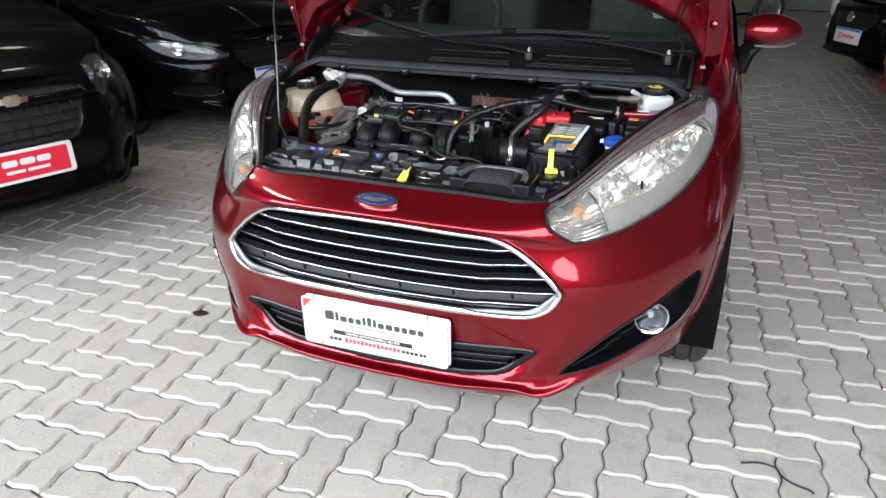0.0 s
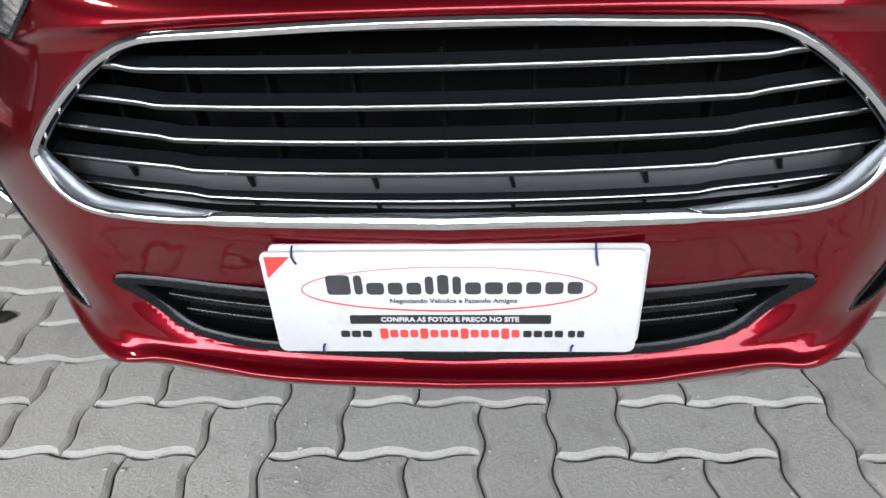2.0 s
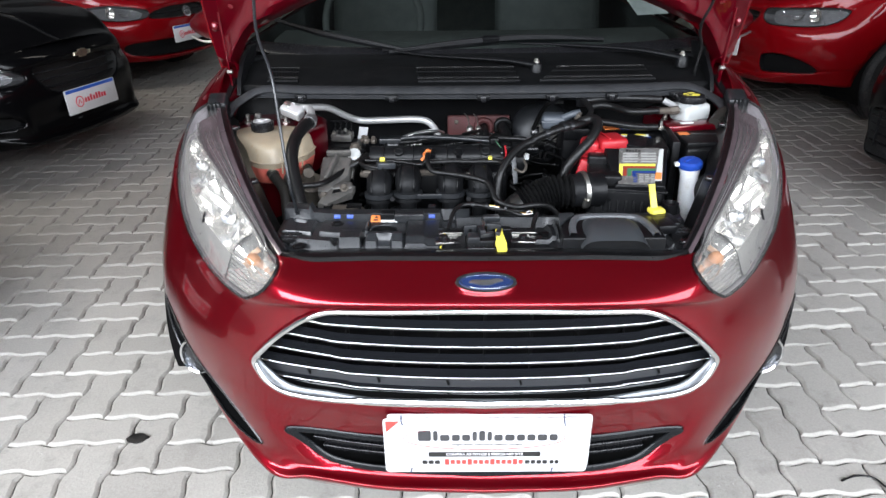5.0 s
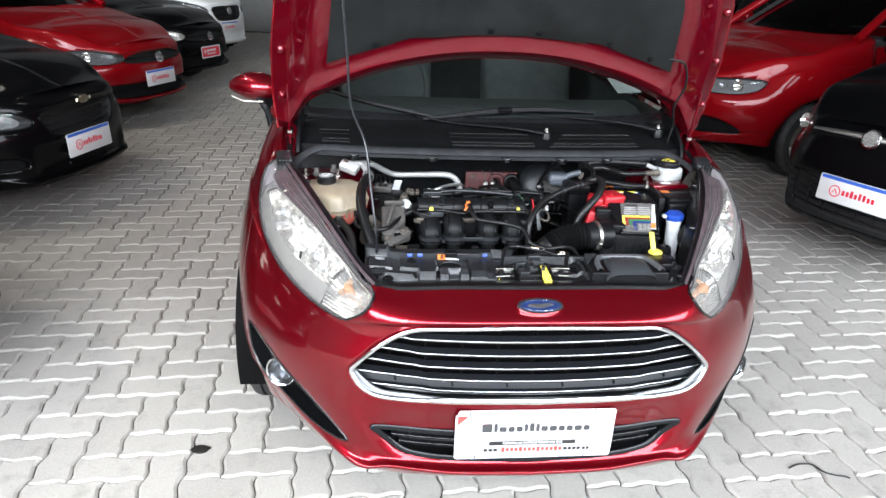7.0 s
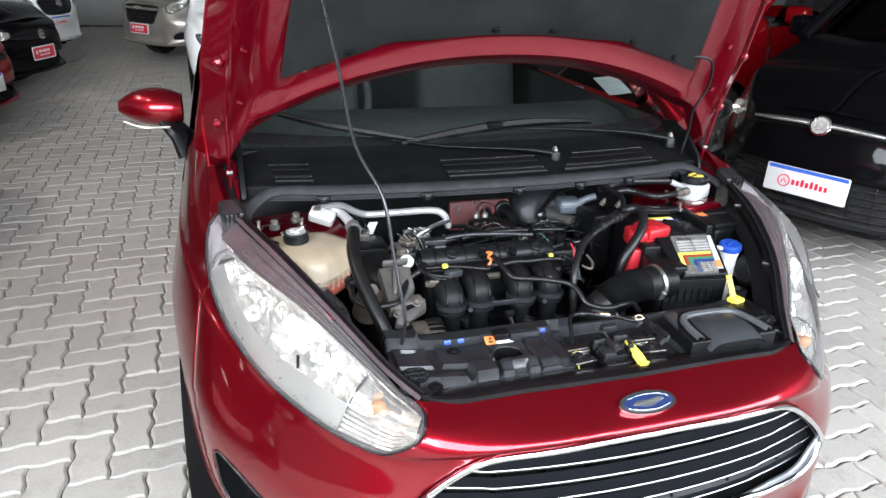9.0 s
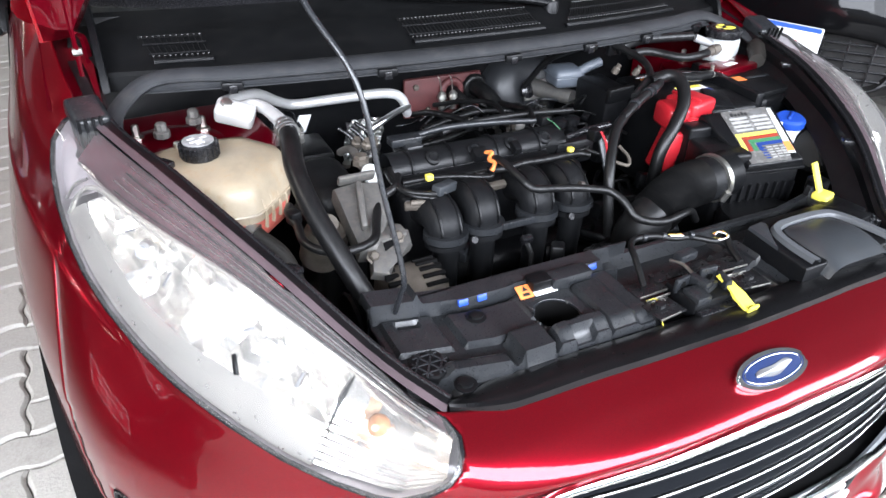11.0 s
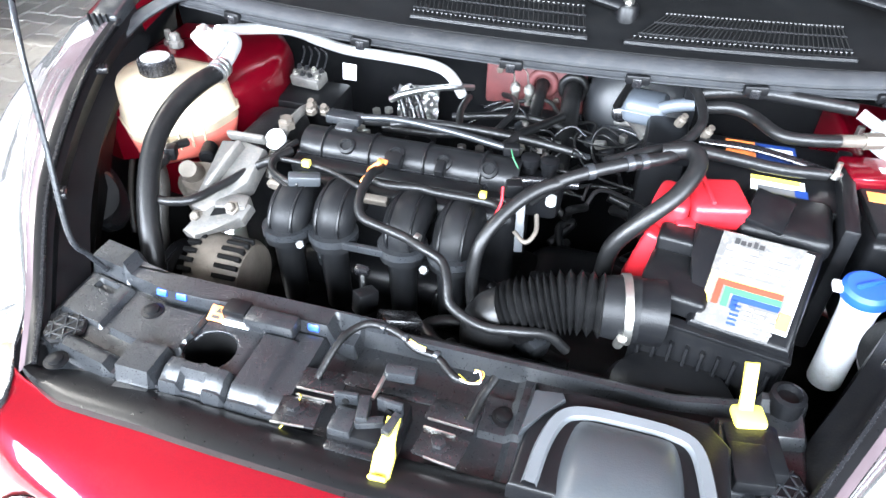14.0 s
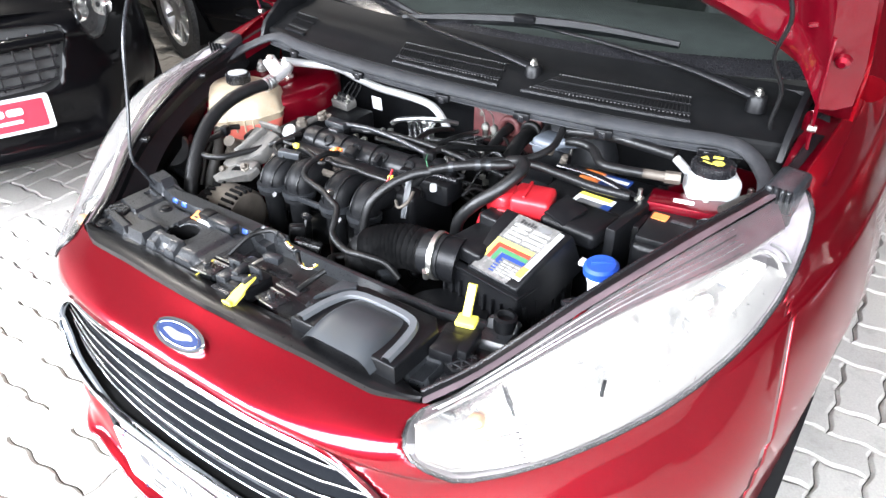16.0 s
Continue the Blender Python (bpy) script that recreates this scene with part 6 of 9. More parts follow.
part("coil_neck", box(0.030, 0.024, 0.016, pose(-0.214, 0.602, 0.785), 0.004), GREY_PLASTIC, valve)
for x in (0.075, 0.103):
    part("end_post", turned([(0.011, 0), (0.011, 0.045), (0.014, 0.047), (0.014, 0.058), (0.009, 0.061)], pose(x, 0.592, 0.745), 18), PLASTIC, valve)
part("breather_box", box(0.085, 0.060, 0.05, pose(0.085, 0.575, 0.730), 0.012), PLASTIC, valve)
part("end_bar", tube([(0.06, 0.545, 0.79), (0.10, 0.54, 0.80), (0.15, 0.545, 0.80)], 0.006, 8), GLOSS_BLACK, valve)
part("green_plug", box(0.024, 0.018, 0.016, pose(0.045, 0.600, 0.797, 0, 0, 10), 0.003), PLASTIC, valve)
part("green_wire", tube([(0.046, 0.592, 0.810), (0.052, 0.578, 0.806), (0.062, 0.57, 0.795)], 0.0009, 5), GREEN_INK, valve)
part("oil_filler", turned([(0.014, 0), (0.0165, 0.002), (0.0165, 0.007), (0.012, 0.010)], pose(-0.308, 0.553, 0.784, 42), 22), PALE_WHITE, car, "pale round cap")
part("mount_nut", turned([(0.014, 0), (0.014, 0.010), (0.010, 0.012), (0.010, 0.018)], pose(-0.310, 0.592, 0.785), 6), DULL, car)
for p in ((-0.285, 0.632, 0.795), (-0.268, 0.645, 0.790), (-0.295, 0.655, 0.79)):
    part("mount_bolt", turned([(0.009, 0), (0.009, 0.008), (0.006, 0.010), (0.006, 0.016)], pose(*p, 20), 6), DULL, car)
bracket = part("engine_bracket", slab([(-0.040, -0.062), (-0.016, -0.068), (0.030, -0.010), (0.034, 0.052), (0.0, 0.060), (-0.038, 0.056)], 0.030, pose(-0.342, 0.482, 0.742, 24, 0, 2), 0.006), ALLOY, car, "cast aluminium engine bracket")
part("bracket_web", box(0.010, 0.085, 0.020, pose(-0.352, 0.480, 0.768, 24, 0, -14), 0.004), ALLOY, bracket)
part("bracket_web", box(0.060, 0.008, 0.018, pose(-0.342, 0.530, 0.790, 24, 0, 2), 0.003), ALLOY, bracket)
part("bracket_foot", box(0.050, 0.030, 0.030, pose(-0.325, 0.440, 0.722, 10, 0, 10), 0.008), ALLOY, bracket)
arm = part("alternator_arm", slab([(-0.052, -0.026), (-0.030, -0.040), (-0.012, -0.020), (0.030, -0.006), (0.040, 0.020), (0.020, 0.030), (-0.030, 0.014)], 0.018, pose(-0.330, 0.418, 0.722, 24, 0, 12), 0.005), ALLOY, car, "cast aluminium alternator arm")
# Dark plate painted as the arm's shaded hollow.
part("arm_hollow", slab([(-0.014, -0.007), (0.016, 0.000), (0.022, 0.012), (-0.010, 0.006)], 0.002, pose(-0.332, 0.415, 0.7395, 24, 0, 12)), SHADE_BLACK, arm)
for x, y, z in ((-0.364, 0.403, 0.733), (-0.318, 0.424, 0.744)):
    part("arm_bolt", turned([(0.011, 0), (0.011, 0.003), (0.0075, 0.004), (0.0075, 0.010), (0.0055, 0.012)], pose(x, y, z, 40), 6), DULL, arm)
alt = part("alternator", turned([(0.030, 0), (0.050, 0.006), (0.056, 0.018), (0.056, 0.080), (0.050, 0.090), (0.026, 0.096)], pose(-0.362, 0.376, 0.662, 0, 90, 0), 36), DULL, car, "ribbed weathered aluminium alternator")
# Near-black bars on the drum stand for its shaded slots.
for k in range(6):
    for x, w in ((-0.350, 0.020), (-0.290, 0.034)):
        part("alternator_slot", box(w, 0.0065, 0.008, Matrix.Translation((x, 0.376, 0.662)) @ pose(0, 0, 0, 14 * k - 20) @ pose(0, 0, 0.0515), 0.001), SHADE_BLACK, alt)
part("water_pump", turned([(0.032, 0), (0.034, 0.05), (0.026, 0.062)], pose(-0.415, 0.500, 0.690, 20, 10, 0), 24), DULL, car, "weathered aluminium pump housing")
part("pump_neck", turned([(0.016, 0), (0.018, 0.02), (0.013, 0.034), (0.013, 0.05)], pose(-0.420, 0.492, 0.735, 40, 20, 0), 18), DULL, car)
part("belt_pulley", turned([(0.055, 0), (0.058, 0.004), (0.052, 0.010), (0.058, 0.016), (0.050, 0.024)], pose(-0.41, 0.38, 0.63, 0, 90, 0), 30), PLASTIC, car)

# intake manifold: four fat arched runners in two pairs
manifold = part("intake_manifold", box(0.33, 0.08, 0.09, pose(-0.10, 0.50, 0.55), 0.03, seg=3), PLASTIC, car, "black plastic intake manifold with four runners")
for n, x in enumerate((-0.236, -0.168, -0.066, 0.005)):
    low = (0.008, 0.0, 0.0, 0.002)[n]
    y = (0.430, 0.436, 0.438, 0.440)[n]
    run = part("runner", tube([(x, y + 0.085, 0.725), (x, y + 0.058, 0.750 - low), (x, y + 0.024, 0.758 - low), (x, y + 0.004, 0.748 - low), (x, y + 0.002, 0.725)], [0.026, 0.030, 0.0315, 0.030, 0.0275], 20, False, 6), MATT, manifold)
    for k in (-0.016, 0.016):
        part("runner_rib", tube([(x + k, y + 0.060, 0.777 - low), (x + k, y + 0.026, 0.786 - low), (x + k, y - 0.006, 0.774 - low), (x + k, y - 0.023, 0.750 - low), (x + k, y - 0.021, 0.735)], 0.0024, 6, False, 5), PLASTIC, run)
    part("runner_flange", tube([(x, y - 0.002, 0.733), (x, y - 0.003, 0.722)], 0.0350, 24, False, smooth=False), GREY_PLASTIC, run)
    part("runner_band", tube([(x, y - 0.003, 0.718), (x, y - 0.004, 0.710)], 0.0320, 24, False, smooth=False), RAIL, run)
    part("runner_tube", tube([(x, y - 0.004, 0.720), (x, y - 0.006, 0.68), (x, y - 0.004, 0.60)], [0.0215, 0.020, 0.019], 18), RAIL, run)
part("manifold_bar", box(0.080, 0.008, 0.012, pose(-0.114, 0.412, 0.722), 0.002), GREY_PLASTIC, manifold)
for x in (-0.202, -0.024):
    part("manifold_bolt", turned([(0.006, 0), (0.006, 0.008)], pose(x, 0.402, 0.722, 50), 6), DARK_STEEL, manifold)
plugm = part("manifold_plug", box(0.020, 0.012, 0.014, pose(-0.110, 0.395, 0.700, 20), 0.003), GLOSS_BLACK, manifold)
part("plug_lead", tube([(-0.110, 0.392, 0.702), (-0.106, 0.38, 0.68), (-0.112, 0.37, 0.64)], 0.0045, 6), RUBBER, plugm)
part("head_strip", box(0.070, 0.012, 0.012, pose(-0.250, 0.468, 0.756, 20, 0, -16), 0.003), DULL, manifold)
part("head_strip", box(0.055, 0.012, 0.012, pose(-0.130, 0.482, 0.757, 20), 0.003), DULL, manifold)

# air filter box, ribbed duct, clamp
BOXM = pose(0.342, 0.418, 0.603, 0, 0, -10)
airbox = part("air_filter_box", box(0.166, 0.158, 0.166, BOXM, 0.010, seg=3, taper=0.985), PLASTIC, car, "black plastic air filter box")
# the lid slopes down to the front
LIDM = frame_to((0.085, -0.0195, 0.0055), (0.013, 0.1125, 0.048), (0.3610, 0.3980, 0.8045))
part("filter_lid", slab([(-0.048, -0.067), (0.060, -0.067), (0.067, 0.066), (-0.076, 0.066), (-0.068, 0.020)], 0.085, LIDM @ pose(0, 0, -0.085), 0.007, seg=3), PLASTIC, airbox)
part("lid_neck", box(0.078, 0.084, 0.056, pose(0.288, 0.406, 0.738, 0, 0, -10), 0.007, seg=3), PLASTIC, airbox)
part("lid_flange", box(0.172, 0.164, 0.006, BOXM @ pose(0, 0, 0.160), 0.002), PLASTIC, airbox)
part("lid_block", box(0.056, 0.036, 0.100, pose(0.288, 0.464, 0.712, 0, 0, -8), 0.006, seg=3), PLASTIC, airbox)
for i in range(9):
    part("box_rib", box(0.0045, 0.010, 0.120, BOXM @ pose(-0.070 + 0.0175 * i, -0.080, 0.020), 0.0015), PLASTIC, airbox)
for i in range(5):
    part("box_rib", box(0.010, 0.0045, 0.120, BOXM @ pose(0.083, -0.060 + 0.026 * i, 0.020), 0.0015), PLASTIC, airbox)
LM = LIDM @ pose(0.002, 0.0, 0.0004)
sheet = part("paper_label", box(0.084, 0.108, 0.0005, LM @ pose(0.011, 0.006, -0.0002, 0, 0, -3), 0.0), PALE_WHITE, airbox, "white paper label beneath the foil label")
part("label_patch", box(0.014, 0.022, 0.0004, LM @ pose(0.043, -0.034, 0.0004, 0, 0, -3), 0.0), ORANGE, sheet)
label = part("filter_label", slab([(-0.043, -0.062), (0.034, -0.064), (0.040, -0.010), (0.047, 0.061), (-0.044, 0.061)], 0.0008, LM), LABEL_PAPER, airbox, "silver foil label with coloured bands")
for i, (mt, y, w) in enumerate(((YELLOW, 0.002, 0.079), (ORANGE_INK, -0.006, 0.070), (GREEN_INK, -0.014, 0.060), (BLUE_INK, -0.022, 0.050))):
    part("label_band", box(w, 0.0072, 0.0005, LM @ pose(0.037 - w / 2, y, 0.0009), 0.0), mt, label)
    part("label_band", box(0.0072, 0.034 - 0.0075 * i, 0.0005, LM @ pose(0.037 - w + 0.0036, y - 0.020 + 0.004 * i, 0.0009), 0.0), mt, label)
for r in range(4):
    for c in range(2):
        part("label_bar", box(0.034, 0.0052, 0.0005, LM @ pose(-0.018 + 0.040 * c, 0.0135 + 0.0092 * r, 0.0009), 0.0), LABEL_GREY, label)
for i, (w, h) in enumerate(((0.0055, 0.0085), (0.0055, 0.0060), (0.0040, 0.0060), (0.0045, 0.0085), (0.0055, 0.0060))):
    part("label_title", box(w, h, 0.0005, LM @ pose(-0.026 + 0.0068 * i, 0.050 + h / 2 - 0.003, 0.0009), 0.0), INK, label)
part("label_title", slab(oval(0.0140, 0.0050, 24), 0.0005, LM @ pose(0.022, 0.0515, 0.0009)), GREYINK, label, "plain grey oval mark")
for r in range(5):
    for c in range(4):
        part("label_cell", box(0.0095, 0.0026, 0.0005, LM @ pose(-0.006 + 0.0125 * c, -0.031 - 0.0058 * r, 0.0009), 0.0), BLUE_INK if c == 0 else LABEL_GREY, label)
path = catmull([(0.214, 0.365, 0.7585), (0.172, 0.362, 0.756), (0.145, 0.356, 0.750), (0.120, 0.349, 0.742), (0.100, 0.345, 0.731)], 7)
duct = part("air_duct", tube(path, 0.0350, 22, False, smooth=False, ribs=0.0050), RUBBER, car, "ribbed black rubber air duct", angle=80)
part("duct_elbow", tube([(0.106, 0.346, 0.734), (0.088, 0.346, 0.718), (0.078, 0.352, 0.690), (0.075, 0.365, 0.64)], [0.036, 0.038, 0.038, 0.035], 22), RUBBER, duct)
part("duct_sleeve", tube([(0.250, 0.368, 0.760), (0.228, 0.366, 0.759), (0.206, 0.364, 0.758)], [0.040, 0.039, 0.036], 24), MATT, duct)
part("duct_clamp", tube([(0.240, 0.366, 0.760), (0.231, 0.3645, 0.7595)], 0.0425, 26), STEEL, duct, "bright steel hose clamp")
part("clamp_screw", tube([(0.234, 0.330, 0.735), (0.237, 0.324, 0.752)], 0.006, 8), STEEL, duct)
part("box_spout", tube([(0.236, 0.366, 0.760), (0.275, 0.374, 0.757)], [0.038, 0.041], 22), PLASTIC, airbox)

# battery corner
battery = part("battery", box(0.200, 0.165, 0.19, pose(0.405, 0.645, 0.622), 0.008, seg=2), PLASTIC, car, "black car battery with blue label")
part("battery_label", box(0.085, 0.045, 0.001, pose(0.392, 0.690, 0.8125), 0.0), BLUE_INK, battery, "blue battery label")
part("label_flash", box(0.040, 0.045, 0.0012, pose(0.360, 0.690, 0.8125), 0.0), ORANGE, battery)
part("label_bar", box(0.06, 0.010, 0.0016, pose(0.400, 0.696, 0.8125), 0.0), WHITE_PLASTIC, battery)
part("hold_down", tube([(0.300, 0.665, 0.83), (0.38, 0.655, 0.834), (0.475, 0.632, 0.828)], 0.0075, 8, flat=0.5), GLOSS_BLACK, battery)
part("hold_bolt", turned([(0.009, 0), (0.009, 0.006), (0.004, 0.007), (0.004, 0.022)], pose(0.474, 0.631, 0.824), 8), STEEL, battery)
cover = part("terminal_cover", box(0.070, 0.070, 0.038, pose(0.322, 0.528, 0.799, 0, 0, 14), 0.009, seg=3), RED_COVER, car, "red plastic battery terminal cover")
part("cover_lobe", box(0.046, 0.060, 0.044, pose(0.272, 0.518, 0.789, 0, 0, -12), 0.010, seg=3), RED_COVER, cover)
part("cover_ridge", box(0.006, 0.062, 0.006, pose(0.310, 0.528, 0.835, 0, 0, 14), 0.002), RED_COVER, cover)
part("cover_skirt", box(0.030, 0.060, 0.085, pose(0.246, 0.500, 0.712, 0, 12, -16), 0.006, seg=3, taper=0.86), RED_COVER, cover)
part("cover_flap", box(0.030, 0.022, 0.040, pose(0.290, 0.488, 0.775, 0, 0, 10), 0.006), RED_COVER, cover)
part("battery_shroud", box(0.110, 0.095, 0.034, pose(0.410, 0.535, 0.785, 0, 0, -6), 0.012, seg=3), PLASTIC, car)
part("shroud_flap", box(0.050, 0.060, 0.010, pose(0.386, 0.525, 0.818, 12, 8, -16), 0.004), PLASTIC, car)
part("battery_tray", box(0.062, 0.105, 0.16, pose(0.258, 0.705, 0.655), 0.010), PLASTIC, car, "black upright battery tray")
part("tray_lip", box(0.070, 0.012, 0.030, pose(0.262, 0.655, 0.790, 0, 0, 8), 0.004), PLASTIC, car)
part("battery_label", box(0.068, 0.040, 0.001, pose(0.404, 0.602, 0.8125, 0, 0, -3), 0.0), WHITE_PLASTIC, battery, "white battery label")
part("label_flash", box(0.062, 0.012, 0.0012, pose(0.402, 0.616, 0.8127, 0, 0, -3), 0.0), YELLOW, battery)
part("label_bar", box(0.060, 0.020, 0.0012, pose(0.408, 0.588, 0.8127, 0, 0, -3), 0.0), GREYINK, battery)
part("label_bar", box(0.016, 0.020, 0.0014, pose(0.432, 0.588, 0.8129, 0, 0, -3), 0.0), BLUE_INK, battery)
part("battery_wall", box(0.020, 0.20, 0.20, pose(0.486, 0.600, 0.630, 0, 0, -5), 0.005), PLASTIC, car)
fuse = part("fuse_box", box(0.130, 0.160, 0.15, pose(0.567, 0.598, 0.660, 0, 0, 4), 0.012, seg=3), PLASTIC, car, "black fuse box with orange label")
part("fuse_lid", box(0.122, 0.142, 0.012, pose(0.567, 0.598, 0.808, 0, 0, 4), 0.004), MATT, fuse)
part("fuse_label", box(0.026, 0.022, 0.0010, pose(0.524, 0.602, 0.8200), 0.0), ORANGE, fuse)
for i in range(5):
    part("fuse_mark", box(0.012, 0.008, 0.001, pose(0.550 + 0.014 * i, 0.600, 0.8200), 0.0), ARCH, fuse)
washer = part("washer_filler", turned([(0.021, -0.16), (0.021, -0.02), (0.024, -0.005), (0.024, 0.0)], pose(0.495, 0.438, 0.788, 6, -4), 24), WHITE_PLASTIC, car, "white washer filler neck with blue cap")
part("washer_cap", turned([(0.0275, 0.0), (0.0285, 0.003), (0.0275, 0.012), (0.023, 0.016), (0.010, 0.0165)], pose(0.495, 0.438, 0.789, 6, -4), 28), BLUE_CAP, washer, "blue screen-wash cap")
part("cap_grip", box(0.034, 0.006, 0.005, pose(0.495, 0.438, 0.804, 6, -4, 30), 0.002), BLUE_CAP, washer)
part("cap_tab", box(0.012, 0.016, 0.008, pose(0.464, 0.438, 0.791), 0.002), WHITE_PLASTIC, washer)
part("lamp_bulb_cover", turned([(0.045, 0), (0.046, 0.016), (0.038, 0.026), (0.01, 0.028)], pose(0.545, 0.395, 0.745, 0, -62, 18), 28), RUBBER, car, "round black lamp service cover")
part("lamp_bulb_cover", turned([(0.045, 0), (0.046, 0.016), (0.038, 0.026), (0.01, 0.028)], pose(-0.545, 0.395, 0.735, 0, 62, -18), 28), RUBBER, car, "round black lamp service cover")

# brake servo, master cylinder, reservoir and lines
servo = part("brake_servo", turned([(0.095, -0.09), (0.100, -0.05), (0.094, -0.02), (0.078, 0.000), (0.050, 0.010), (0.030, 0.012)], pose(0.212, 0.905, 0.738, 72, 0, 0), 40), SERVO, car, "dark satin steel brake servo")
part("servo_port", turned([(0.016, 0), (0.016, 0.010), (0.010, 0.014)], pose(0.184, 0.872, 0.748, 72), 18), GLOSS_BLACK, servo)
part("master_cylinder", tube([(0.205, 0.880, 0.752), (0.225, 0.82, 0.755), (0.240, 0.775, 0.758)], [0.020, 0.017, 0.016], 14), ALLOY, servo)
part("cylinder_flange", box(0.060, 0.008, 0.044, pose(0.205, 0.862, 0.728, -18), 0.004), ALLOY, servo)
PALE = mat("pale_blue_plastic", (0.060, 0.069, 0.082), 0.45, 0, 0.1, 20)
resb = part("fluid_reservoir", box(0.066, 0.062, 0.040, pose(0.222, 0.790, 0.785, 0, 0, -8), 0.012, seg=3), PALE, servo, "pale blue-grey fluid reservoir")
part("reservoir_band", box(0.070, 0.066, 0.004, pose(0.222, 0.790, 0.806, 0, 0, -8), 0.002), PALE, resb)
part("white_tag", box(0.046, 0.010, 0.004, pose(0.228, 0.822, 0.846), 0.001), CAP_GREY, servo)
part("reservoir_pipe", tube([(0.240, 0.770, 0.815), (0.265, 0.765, 0.828), (0.290, 0.765, 0.834)], 0.010, 10), PALE, servo)
resv = part("brake_fluid_reservoir", box(0.088, 0.066, 0.046, pose(0.570, 0.712, 0.826, 0, 0, 28), 0.012, seg=3), PALE_WHITE, car, "white brake fluid reservoir with black cap")
part("reservoir_neck", turned([(0.032, 0), (0.030, 0.014)], pose(0.567, 0.708, 0.866), 24), PALE_WHITE, resv)
part("reservoir_spigot", tube([(0.535, 0.70, 0.862), (0.515, 0.712, 0.870), (0.500, 0.720, 0.876)], 0.008, 12), CAP_GREY, resv)
rcap = part("reservoir_cap", turned([(0.036, 0), (0.037, 0.004), (0.035, 0.016), (0.031, 0.019), (0.01, 0.0195)], pose(0.567, 0.708, 0.876), 32), GLOSS_BLACK, resv, "black cap with yellow print")
for i in range(14):
    a = 360 / 14 * i
    part("cap_rib", box(0.003, 0.003, 0.013, pose(0.567 + 0.0362 * math.cos(radians(a)), 0.708 + 0.0362 * math.sin(radians(a)), 0.878, 0, 0, a), 0.0008), GLOSS_BLACK, rcap)
part("cap_print", slab(oval(0.010, 0.010, 20), 0.0006, pose(0.576, 0.700, 0.8955)), YELLOW, rcap)
part("cap_print", box(0.016, 0.010, 0.0006, pose(0.569, 0.722, 0.8955, 0, 0, 10), 0.0), YELLOW, rcap)
part("cap_print", slab([(-0.007, -0.005), (0.007, -0.005), (0, 0.007)], 0.0006, pose(0.551, 0.712, 0.8955)), YELLOW, rcap)
part("cap_print", box(0.018, 0.003, 0.0006, pose(0.560, 0.694, 0.8955, 0, 0, -20), 0.0), YELLOW, rcap)
part("red_shelf", box(0.150, 0.060, 0.020, pose(0.560, 0.660, 0.814, 0, 0, 10), 0.006), RED_IN, car, "red painted shelf under the reservoir")
part("shelf_label", box(0.034, 0.012, 0.001, pose(0.545, 0.650, 0.8342, 0, 0, 10), 0.0), WHITE_PLASTIC, car)
part("union_sleeve", tube([(0.612, 0.640, 0.836), (0.640, 0.668, 0.846), (0.655, 0.690, 0.85)], [0.016, 0.021, 0.018], 14), OLIVE, car)
part("hose_union", tube([(0.462, 0.650, 0.866), (0.50, 0.668, 0.862)], 0.0085, 12), DULL, car)
part("union_nut", tube([(0.50, 0.668, 0.862), (0.525, 0.676, 0.862)], 0.011, 6), DULL, car)
# hoses and cables over the engine
def hose(pts, r, label="", material=RUBBER, name="hose"):
    return part(name, tube(pts, r, 10, False, 6), material, car, label)


hose([(-0.452, 0.470, 0.770), (-0.455, 0.430, 0.768), (-0.440, 0.403, 0.765), (-0.405, 0.387, 0.765), (-0.365, 0.398, 0.766), (-0.343, 0.442, 0.766), (-0.318, 0.492, 0.770), (-0.290, 0.500, 0.784), (-0.272, 0.53, 0.786)], 0.0065, "thin black hose looping over the engine")
hose([(-0.452, 0.470, 0.770), (-0.456, 0.50, 0.776), (-0.448, 0.525, 0.772)], 0.0065)
part("hose_clip", box(0.018, 0.020, 0.022, pose(-0.452, 0.488, 0.764, 0, 0, 20), 0.004), PLASTIC, car)
hose([(-0.120, 0.505, 0.800), (-0.121, 0.468, 0.812), (-0.118, 0.418, 0.806), (-0.106, 0.397, 0.795), (-0.078, 0.388, 0.793), (-0.042, 0.379, 0.791), (-0.017, 0.367, 0.790), (0.012, 0.357, 0.784), (0.025, 0.338, 0.774), (0.033, 0.319, 0.757), (0.051, 0.310, 0.748), (0.084, 0.302, 0.744), (0.122, 0.304, 0.748), (0.154, 0.318, 0.738), (0.178, 0.325, 0.712)], 0.0062, "black breather hose across the runners")
part("hose_band", tube([(-0.030, 0.3812, 0.7898), (-0.024, 0.3800, 0.7888)], 0.0088, 12, False, smooth=False), STEEL, car)
hose([(0.096, 0.483, 0.806), (0.112, 0.482, 0.825), (0.131, 0.488, 0.840), (0.170, 0.506, 0.852), (0.214, 0.526, 0.860), (0.250, 0.545, 0.862), (0.285, 0.575, 0.862), (0.330, 0.590, 0.852), (0.40, 0.605, 0.838), (0.46, 0.62, 0.832)], 0.0085, "thick black wiring conduit")
for x, y, z in ((0.160, 0.502, 0.850), (0.205, 0.522, 0.859), (0.222, 0.530, 0.860)):
    part("conduit_clip", tube([(x, y, z), (x + 0.008, y + 0.004, z + 0.001)], 0.0105, 12, False, smooth=False), GREY_PLASTIC, car)
